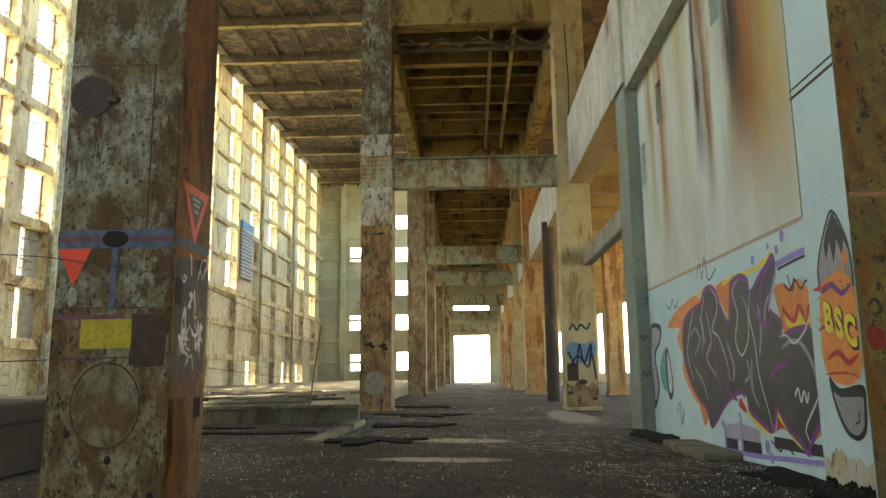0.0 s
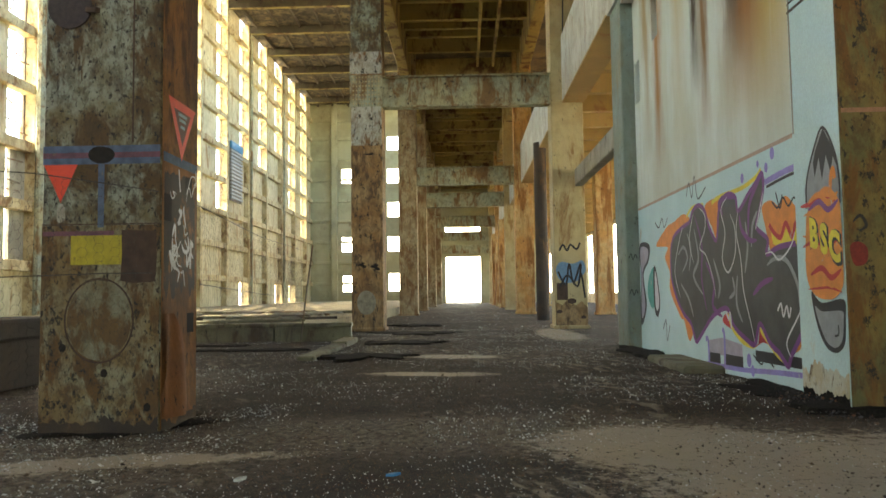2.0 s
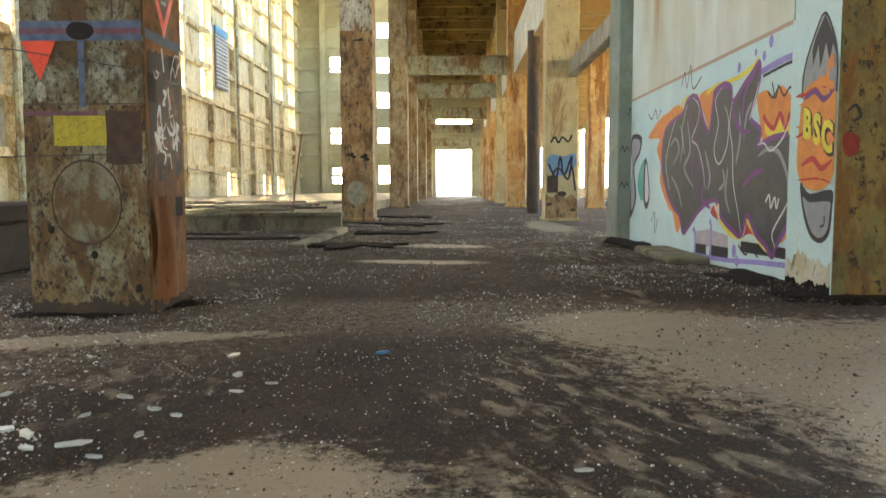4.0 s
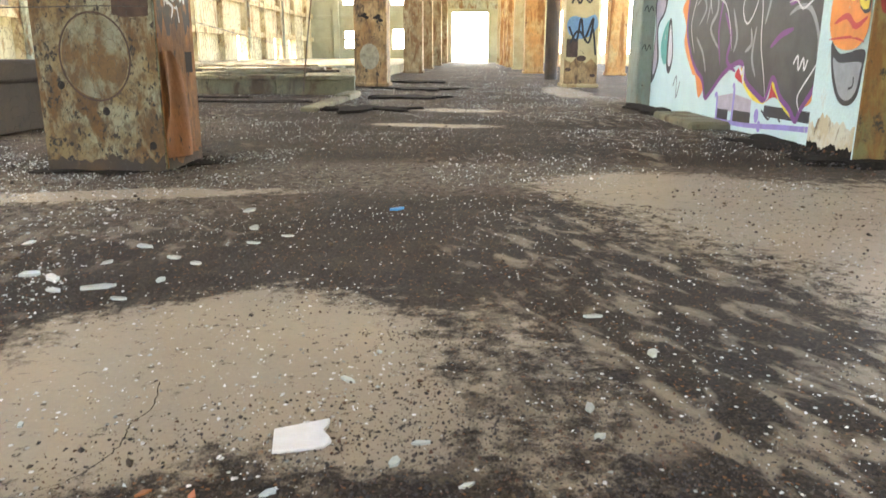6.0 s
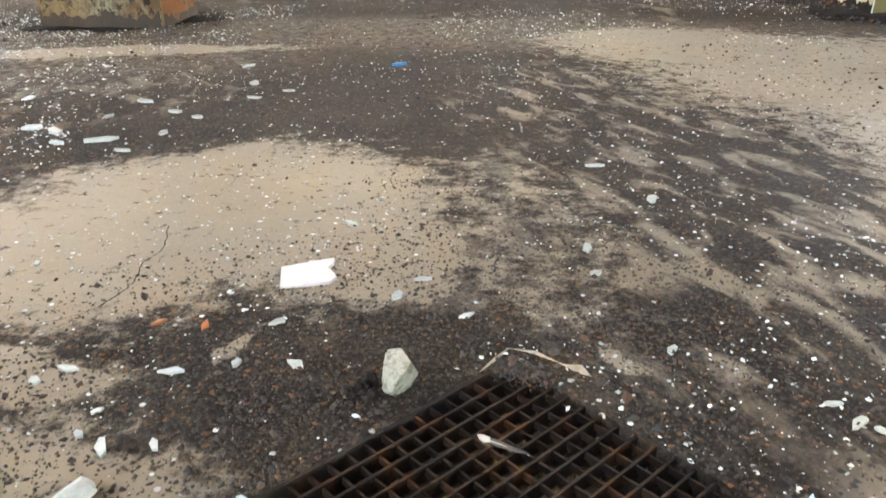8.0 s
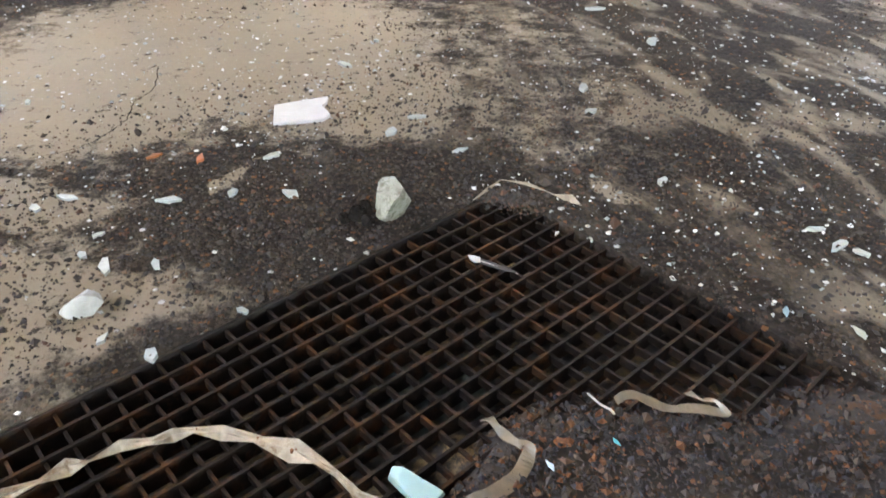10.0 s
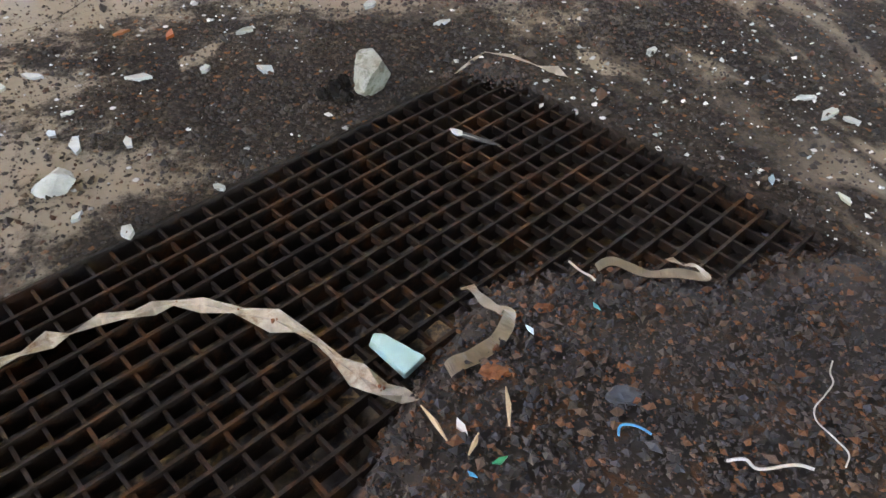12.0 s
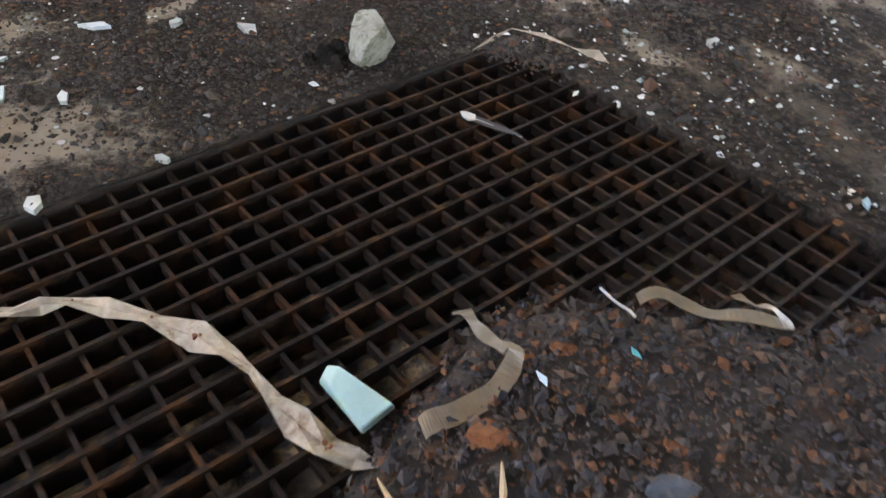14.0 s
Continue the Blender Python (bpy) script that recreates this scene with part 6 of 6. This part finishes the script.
def broken_lump(name, centre, dims, mat, label, seed, cuts=11):
    """A lump with flat broken faces, chipped edges and a rough skin."""
    rg_ = random.Random(seed)
    planes = []
    for k in range(cuts):
        d = Vector((rg_.gauss(0, 1), rg_.gauss(0, 1), rg_.gauss(0, 0.8))).normalized()
        planes.append((d, rg_.uniform(0.45, 0.74)))
    bm = bmesh.new()
    bmesh.ops.create_icosphere(bm, subdivisions=4, radius=1)
    for v in bm.verts:
        p = v.co.copy()
        for d, h in planes:
            over = p.dot(d) - h
            if over > 0:
                p -= d * over
        p *= 1 + 0.05 * noise.noise(p * 2.2 + Vector((seed, 0, 0))) + 0.05 * noise.noise(p * 7 + Vector((0, seed, 0))) + 0.02 * noise.noise(p * 17)
        v.co = Vector((p.x * dims[0], p.y * dims[1], p.z * dims[2]))
    low = min(v.co.z for v in bm.verts) * 0.8
    for v in bm.verts:
        v.co.z = max(v.co.z, low)
        v.co += Vector(centre) - Vector((0, 0, low))
    return tagged(part(name, bm, mat), label, "stone")


M_STONE = weathered("pale speckled concrete lump", (0.40, 0.41, 0.35), (0.32, 0.32, 0.26), (0.20, 0.20, 0.15), 0.54, 30, 1.0, pits=0.64)
broken_lump("concrete_lump", (0.139, 1.517, 0), (0.047, 0.043, 0.046), M_STONE, "pale grey lump of broken concrete beside the grating", 5)
broken_lump("plaster_lump", (-0.295, 1.228, 0), (0.036, 0.024, 0.024), plain("white plaster", (0.50, 0.51, 0.47), 0.7, 0.15), "small white lump of plaster on the mud", 9, 8)
for k, (x, y, r) in enumerate(((0.075, 1.50, 0.015), (0.095, 1.485, 0.011), (0.055, 1.49, 0.010), (0.085, 1.525, 0.012))):
    rock("dark_pebble", (x, y, 0), r, M_TAR, "dark pebble beside the grating", 5.0 + k)
M_FLAKE = plain("orange rust flake", (0.24, 0.09, 0.03), 0.8, 0.25, 120)
for k, (x, y, r) in enumerate(((0.331, 0.899, 0.014), (0.352, 0.985, 0.011), (0.39, 1.0, 0.009), (0.47, 0.90, 0.008))):
    rock("rust_flake", (x, y, heap(x, y) - 0.004), r, M_FLAKE, "orange brown flake of rust on the rubble", 11.0 + k, (1.2, 0.9, 0.35))
rock("slate_chip", (0.458, 0.857, heap(0.458, 0.857) - 0.003), 0.014, plain("blue grey slate", (0.05, 0.06, 0.075), 0.6), "blue grey slate chip on the rubble", 4.4, (1.2, 0.9, 0.4))

bm = bmesh.new()
tl = [(0.185, 0.950), (0.189, 0.970), (0.2018, 0.965), (0.2535, 0.933), (0.2307, 0.9035), (0.195, 0.940)]
hi = [(0.1885, 0.948, 0.010), (0.191, 0.960, 0.011), (0.2027, 0.9555, 0.017), (0.2521, 0.924, 0.016), (0.2310, 0.898, 0.015), (0.1975, 0.9355, 0.016)]
top = [bm.verts.new(p) for p in hi]
bot = [bm.verts.new((x, y, -0.001)) for x, y in tl]
bm.faces.new((top[2], top[3], top[4], top[5]))
bm.faces.new((top[0], top[1], top[2], top[5]))
bm.faces.new(bot[::-1])
for k in range(6):
    bm.faces.new((bot[k], bot[(k + 1) % 6], top[(k + 1) % 6], top[k]))
bmesh.ops.recalc_face_normals(bm, faces=bm.faces)
tagged(part("turquoise_tile", bm, plain("turquoise glazed ceramic", (0.36, 0.56, 0.54), 0.4, 0.05, 30), None, "", 0.0015), "turquoise tile fragment lying on the grating", "tile")


def strap(name, pts, width, mat, label, arch, twist, seed):
    """A flat band lying on edge and on its face by turns."""
    line = smooth_loop(pts, False, 8)
    bm = bmesh.new()
    prev = None
    n = len(line)
    for k, p in enumerate(line):
        d = line[min(k + 1, n - 1)] - line[max(k - 1, 0)]
        d.normalize()
        fold = (k * 6.0 / n + seed) % 2.0
        q = 0.35 + twist * 0.75 * (abs(fold - 1.0) * 2 - 1) + 0.2 * math.sin(31.0 * k / n)
        nrm = Vector((-d.y, d.x))
        lift = p.z if len(p) > 2 else 0
        z = arch * (1 - (2 * k / n - 1) ** 2) + 0.004 + 0.003 * math.sin(17.0 * k / n)
        half = width / 2
        cur = []
        for sd, th in ((1, 0.0006), (-1, 0.0006), (-1, -0.0006), (1, -0.0006)):
            cur.append(bm.verts.new((p.x + nrm.x * sd * half * math.cos(q), p.y + nrm.y * sd * half * math.cos(q), z + half * abs(math.sin(q)) + sd * half * math.sin(q) + th)))
        if prev:
            for j in range(4):
                bm.faces.new((prev[j], prev[(j + 1) % 4], cur[(j + 1) % 4], cur[j]))
        prev = cur
    ob = part(name, bm, mat)
    return tagged(ob, label, "strap", "packing straps")


M_STRAP = plain("dirty cream plastic strap", (0.45, 0.38, 0.28), 0.5, 0.25, 45, 0, (0.17, 0.10, 0.05), 0.585)
M_STRAPB = plain("translucent brown tape", (0.20, 0.155, 0.10), 0.4, 0.15, 40, 0, (0.1, 0.08, 0.06), 0.64)


def folded_strap(name, nodes, mat, label):
    """A flat plastic band with sharp folds: nodes of x, y, visible width and height; the band leans over to the other side at each fold."""
    bm = bmesh.new()
    prev = None
    for k, (x, y, w, z) in enumerate(nodes):
        a, b = nodes[max(k - 1, 0)], nodes[min(k + 1, len(nodes) - 1)]
        d = Vector((b[0] - a[0], b[1] - a[1]))
        d.normalize()
        nrm = Vector((-d.y, d.x)) * w / 2
        lean = min(0.4 * w, 0.007) * (1 if k % 2 else -1)
        base = z + 0.5 * abs(lean)
        cur = [bm.verts.new((x + sd * nrm.x, y + sd * nrm.y, base + sd * lean + th)) for sd, th in ((1, 0.0005), (0.0, 0.0011), (-1, 0.0005), (-1, -0.0005), (0.0, 0.0001), (1, -0.0005))]
        if prev:
            for j in range(6):
                bm.faces.new((prev[j], prev[(j + 1) % 6], cur[(j + 1) % 6], cur[j]))
        else:
            bm.faces.new(cur)
        prev = cur
    bm.faces.new(prev[::-1])
    bmesh.ops.recalc_face_normals(bm, faces=bm.faces)
    return tagged(part(name, bm, mat), label, "strap", "packing straps")


long_strap = [(-0.33, 0.84, 0.024), (-0.27, 0.885, 0.03), (-0.21, 0.926, 0.0245), (-0.185, 0.948, 0.020), (-0.165, 0.958, 0.0135), (-0.138, 0.982, 0.013), (-0.104, 0.989, 0.030), (-0.08, 1.0, 0.016), (-0.054, 1.009, 0.0267), (-0.022, 1.006, 0.0176),
              (0.024, 0.998, 0.0257), (0.071, 0.982, 0.031), (0.104, 0.968, 0.024), (0.127, 0.953, 0.007), (0.152, 0.928, 0.0192), (0.178, 0.904, 0.0295), (0.206, 0.886, 0.0320), (0.231, 0.878, 0.016), (0.249, 0.876, 0.0066)]
band = folded_strap("packing_strap", [(x, y, w * 0.84, 0.0015) for x, y, w in long_strap], M_STRAP, "twisted cream plastic strap lying across the grating")
for x, y, r in ((0.069, 0.981, 0.0022), (0.074, 0.983, 0.0014), (0.024, 0.998, 0.0012), (0.204, 0.888, 0.0020), (0.209, 0.886, 0.0016), (0.206, 0.882, 0.0011), (-0.054, 1.009, 0.0010)):
    bm = bmesh.new()
    prism(bm, [(x + r * math.cos(a) * (1 + 0.3 * math.sin(3 * a)), y + 1.3 * r * math.sin(a)) for a in [math.pi * k / 5 for k in range(10)]], 0.0045, 0.0075)
    part("rust_spot", bm, M_FLAKE, band, "dark rust spot on the strap")
folded_strap("packing_strap", [(0.278, 1.572, 0.004, 0.001), (0.307, 1.614, 0.005, 0.002), (0.332, 1.648, 0.004, 0.003), (0.380, 1.634, 0.005, 0.003), (0.425, 1.599, 0.007, 0.002), (0.457, 1.583, 0.013, 0.001), (0.4735, 1.563, 0.008, 0.001)], M_STRAP, "bent cream plastic strap at the grating corner")
for nm, pts, w in (("tape_strip", [(0.278, 0.899), (0.297, 0.91), (0.326, 0.935), (0.346, 0.966), (0.345, 0.985), (0.328, 0.993), (0.309, 1.01), (0.299, 1.031)], 0.018), ("tape_strip", [(0.46, 1.063), (0.484, 1.070), (0.513, 1.057), (0.543, 1.048), (0.59, 1.046), (0.582, 1.067), (0.565, 1.062), (0.554, 1.085)], 0.011)):
    ob = strap(nm, pts, w, M_STRAPB, "crumpled brown plastic tape in the rubble", 0.003, 0.3, 1.2)
    ob.location.z = 0.016


def string(name, pts, r, mat, label, category, z=0.0):
    bm = bmesh.new()
    line = smooth_loop(pts, False, 6)
    tube(bm, [(p.x, p.y, max(heap(p.x, p.y), 0) + r + 0.003 + z) for p in line], r, 5)
    return tagged(part(name, bm, mat), label, category)


M_STRING = plain("grey white string", (0.58, 0.55, 0.50), 0.8)
string("string", [(0.689, 0.909), (0.679, 0.892), (0.675, 0.875), (0.658, 0.856), (0.641, 0.838), (0.637, 0.82), (0.647, 0.80), (0.653, 0.785), (0.645, 0.771)], 0.0009, M_STRING, "thin white string curled on the rubble", "string", 0.004)
string("string", [(0.538, 0.775), (0.555, 0.777), (0.565, 0.767), (0.599, 0.772), (0.615, 0.768)], 0.0016, M_STRING, "frayed white string on the rubble", "string", 0.004)
string("string", [(0.429, 1.085), (0.44, 1.07), (0.452, 1.058), (0.456, 1.045)], 0.0016, M_STRING, "short dirty string by the grating", "string", 0.006)
string("blue_wire", [(0.443, 0.802), (0.446, 0.813), (0.455, 0.815), (0.465, 0.811), (0.474, 0.803)], 0.0013, plain("bright blue plastic", (0.06, 0.36, 0.70), 0.4), "short bright blue wire on the rubble", "wire", 0.005)
M_SPLINT = plain("pale split wood", (0.55, 0.42, 0.25), 0.7)
for a, b in (((0.339, 0.869), (0.34, 0.818)), ((0.251, 0.853), (0.279, 0.804)), ((0.31, 0.81), (0.30, 0.785))):
    bm = bmesh.new()
    za, zb = max(heap(*a), 0) + 0.006, max(heap(*b), 0) + 0.006
    tube(bm, [(*a, za), ((a[0] + b[0]) / 2 + 0.001, (a[1] + b[1]) / 2, (za + zb) / 2 + 0.001), (*b, zb)], [0.0008, 0.003, 0.001], 5)
    tagged(part("wood_splinter", bm, M_SPLINT), "pale wood splinter on the rubble", "splinter", "splinters")
for x, y, c, r, nm in ((0.33, 0.777, (0.03, 0.30, 0.13), 0.006, "green"), (0.303, 0.763, (0.05, 0.30, 0.60), 0.004, "blue"), (0.45, 0.996, (0.10, 0.50, 0.55), 0.005, "teal"), (0.371, 0.956, (0.55, 0.68, 0.76), 0.006, "pale blue"), (0.292, 0.82, (0.65, 0.65, 0.65), 0.008, "white"), (0.835, 1.229, (0.55, 0.58, 0.45), 0.010, "pale green"), (0.743, 1.273, (0.30, 0.45, 0.52), 0.009, "grey blue"), (0.422, 1.47, (0.7, 0.68, 0.62), 0.006, "white"), (-0.14, 4.39, (0.03, 0.25, 0.55), 0.03, "blue"), (-0.27, 1.71, (0.45, 0.14, 0.05), 0.014, "orange"), (-0.37, 1.72, (0.4, 0.15, 0.05), 0.012, "orange")):
    bm = bmesh.new()
    z = max(heap(x, y), 0) + 0.004 if y < 1.1 else floor_height(x, y)
    q = x * 40
    prism(bm, [(x + r * math.cos(q + a) * f, y + r * math.sin(q + a) * f) for a, f in ((0, 1.5), (1.3, 0.6), (2.8, 1.4), (4.2, 0.5))], z, z + r * 0.35, r * 0.1)
    tagged(part("plastic_scrap", bm, plain(nm + " plastic", c, 0.4, 0.05)), nm + " scrap of plastic on the floor", "scrap")
f = thing("feather", (0.3, 1.37, 0), "small grey and white feather lying on the grating", "feather")
bm = bmesh.new()
tube(bm, [(0.277, 1.386, 0.003), (0.30, 1.374, 0.005), (0.352, 1.349, 0.002)], [0.0010, 0.0008, 0.0004], 5)
part("quill", bm, M_STRING, f)
bm = bmesh.new()
prism(bm, [(0.288, 1.388), (0.305, 1.380), (0.335, 1.362), (0.353, 1.349), (0.333, 1.353), (0.305, 1.365), (0.288, 1.374)], 0.003, 0.0045)
part("vane", bm, plain("dark grey down", (0.06, 0.057, 0.055), 0.9), f)
bm = bmesh.new()
prism(bm, [(0.272, 1.392), (0.281, 1.392), (0.292, 1.386), (0.292, 1.375), (0.283, 1.374), (0.276, 1.381)], 0.0035, 0.006)
part("white_tip", bm, plain("white down", (0.62, 0.60, 0.56), 0.9), f)

# ---- fittings on the hall wall and columns ----
yb = bay_starts[5]
t = thing("louvre_window", (WALL_X + 0.1, yb + 3, 9.6), "louvred window with a blue head on the hall wall", "window")
P_LOUVRE = plain("grey painted louvre", (0.45, 0.47, 0.44), 0.6, 0.15)
block("backing", (WALL_X + 0.28, WALL_X + 0.33, yb + 0.4, yb + 3.0, 7.6, 11.2), M_FRAME, t)
block("blue_head", (WALL_X + 0.28, WALL_X + 0.42, yb + 0.4, yb + 3.0, 11.2, 11.7), plain("bright blue sheet", (0.05, 0.25, 0.42), 0.5), t, "bright blue head")
for k in range(14):
    bm = bmesh.new()
    z = 7.75 + 0.25 * k
    box(bm, WALL_X + 0.33, WALL_X + 0.42, yb + 0.45, yb + 2.95, z, z + 0.14)
    part("slat", bm, P_LOUVRE, t)
t = thing("wall_tag", (WALL_X + 0.05, 27.4, 2.9), "red and white graffiti tag on the hall wall", "graffiti")
HW = ("x", WALL_X + 0.34, 1)
yt = 26.75
for pts, m in (([(yt + 0.6, 2.4), (yt + 0.9, 3.4), (yt + 1.3, 2.5), (yt + 1.6, 3.5)], P_RED), ([(yt + 0.7, 2.7), (yt + 1.1, 3.0), (yt + 1.5, 2.6)], P_WHITE), ([(yt + 0.5, 2.3), (yt + 1.2, 2.2), (yt + 1.8, 2.5)], P_ORANGE)):
    stroke("tag", pts, 0.22, ("x", WALL_X, 1), 0.02, m, t, False)
t = thing("hanging_cable", (3.1, 19.9, 7), "thin dark cable hanging down the column", "cable")
bm = bmesh.new()
tube(bm, [(2.95, 19.92, 10.6), (3.0, 19.92, 9.0), (2.97, 19.91, 7.9), (3.0, 19.92, 7.05), (3.06, 19.92, 6.95), (3.04, 19.92, 7.1)], 0.018, 6)
part("cable", bm, M_WIRE, t)
t = thing("junction_box", (3.32, 19.9, 8.35), "small blue grey junction box on the column", "box")
block("case", (3.24, 3.42, 19.86, 19.95, 8.25, 8.42), P_BAND, t, bevel=0.01)
line = [Vector(p) for p in ((-0.54, 2.21), (-0.5, 2.07), (-0.515, 1.99), (-0.50, 1.92), (-0.50, 1.85), (-0.54, 1.75), (-0.62, 1.70))]
line = smooth_loop([tuple(p) for p in line], False, 7)
bm = bmesh.new()
prev = None
for k, p in enumerate(line):
    j = 0.007 * noise.noise(Vector((k * 0.9, 0, 0)))
    w = 0.0012 * (0.5 + abs(math.sin(k * 1.7)))
    cur = [bm.verts.new((p.x + j - w, p.y, 0.0015)), bm.verts.new((p.x + j + w, p.y, 0.0015))]
    if prev:
        bm.faces.new((prev[0], prev[1], cur[1], cur[0]))
    prev = cur
tagged(part("floor_crack", bm, M_TAR), "thin dark crack in the dried mud", "crack", "", "structure")
# Glowing sheet added as the doorway's white sky; it also lights the far aisle.
m_haze, haze_nt, haze_p = material("glowing sky sheet", 1.0)
haze_p.inputs["Base Color"].default_value = (0.8, 0.8, 0.8, 1)
haze_p.inputs["Emission Color"].default_value = (1.0, 0.98, 0.93, 1)
haze_p.inputs["Emission Strength"].default_value = 2.6
bm = bmesh.new()
bm.faces.new([bm.verts.new(p) for p in ((-260, 300, -2), (260, 300, -2), (260, 300, 60), (-260, 300, 60))])
tagged(finish("backdrop", bm, m_haze), "glowing sheet standing for hazy sky far beyond the end doorway", "sky", "", "structure")
seam = thing("column_seams", (3.147, 6.6, 3.4), "thin rusty joints in the painted column side", "joint", kind="structure")
for dims in ((3.1455, 3.15, 6.2, 7.0, 3.38, 3.405), (3.1455, 3.15, 6.2, 7.0, 3.46, 3.475), (3.1455, 3.15, 6.965, 6.985, 2.3, 13.9)):
    block("joint", dims, P_BROWN if dims[4] > 2.5 else M_CONCRETE, seam)
for k, (cx, cy, rx, ry, h) in enumerate(((3.35, 6.5, 0.62, 0.5, 0.05), (3.0, 7.3, 0.35, 0.7, 0.05), (2.95, 11.8, 0.3, 1.2, 0.04))):
    bm = bmesh.new()
    ragged(bm, cx, cy, rx, ry, -0.03, h, 20 + k * 2.7, 60, 0.3)
    tagged(part("dirt_crust", bm, M_TAR), "black dirt heaped at the foot of the wall", "dirt", "dirt mats")
sp = [(x, y, 0.05) for x, y in [(random.Random(k).gauss(3.2, 0.3), random.Random(k + 9000).gauss(6.35, 0.45)) for k in range(500)]]
sp = [(x, y, floor_height(x, y) + 0.02) for x, y, z in sp if x < 3.14 or y < 6.19]
pebbles("foot_crumbs", sp, rg.gamma(1.8, 0.004, len(sp)) + 0.003, 0.6, M_RUBBLE, "plaster and dirt crumbs at the column foot", "rubble", 23)
sp = [(x, y, floor_height(x, y)) for x, y in [(-2.34 + (0.5 + random.Random(k).random() * 0.35) * math.cos(k), 6.0 + (0.42 + random.Random(k + 500).random() * 0.35) * math.sin(k)) for k in range(700)]]
pebbles("foot_crumbs", sp, rg.gamma(1.8, 0.003, len(sp)) + 0.002, 0.6, M_DARKCRUMB, "dark dirt crumbs round the column foot", "rubble", 24)
foot = thing("column_soot", (-2.3, 5.7, 0.1), "black soot and tar along the foot of the column", "soot")
shape("soot_front", rotten_edge(0.02, 0.14, 8.0, CXR - 0.008, 0.85), F1, 0.003, M_POLE, foot, "", False)
shape("soot_side", rotten_edge(0.02, 0.12, 12.0, 6.34, 0.67), S1, 0.004, M_POLE, foot, "", False)
sp = scatter(41, 6500, -4.6, -1.2, 2.8, 7.0, patchy(1.3, -0.05, 6.0))
pebbles("glass_crumbs", sp, np.minimum(rg.gamma(1.5, 0.0032, len(sp)) + 0.0016, 0.017), 0.4, M_CRUMB, "pale broken glass thick on the floor by the fence", "glass crumbs", 42)
sp = [p for p in scatter(43, 7000, -1.6, 0.7, 1.0, 2.6, patchy(3.2, 0.05, 13.0)) if math.hypot((p[0] + 0.85) / 0.85, (p[1] - 2.25) / 0.45) > 0.9 + 0.5 * ((p[0] * 977.0) % 1.0)]
pebbles("dirt_crumbs", sp, np.minimum(rg.gamma(1.6, 0.0014, len(sp)) + 0.0008, 0.007), 0.7, M_DARKCRUMB, "dark gravel crumbs edging the dried mud", "dirt crumbs", 44)
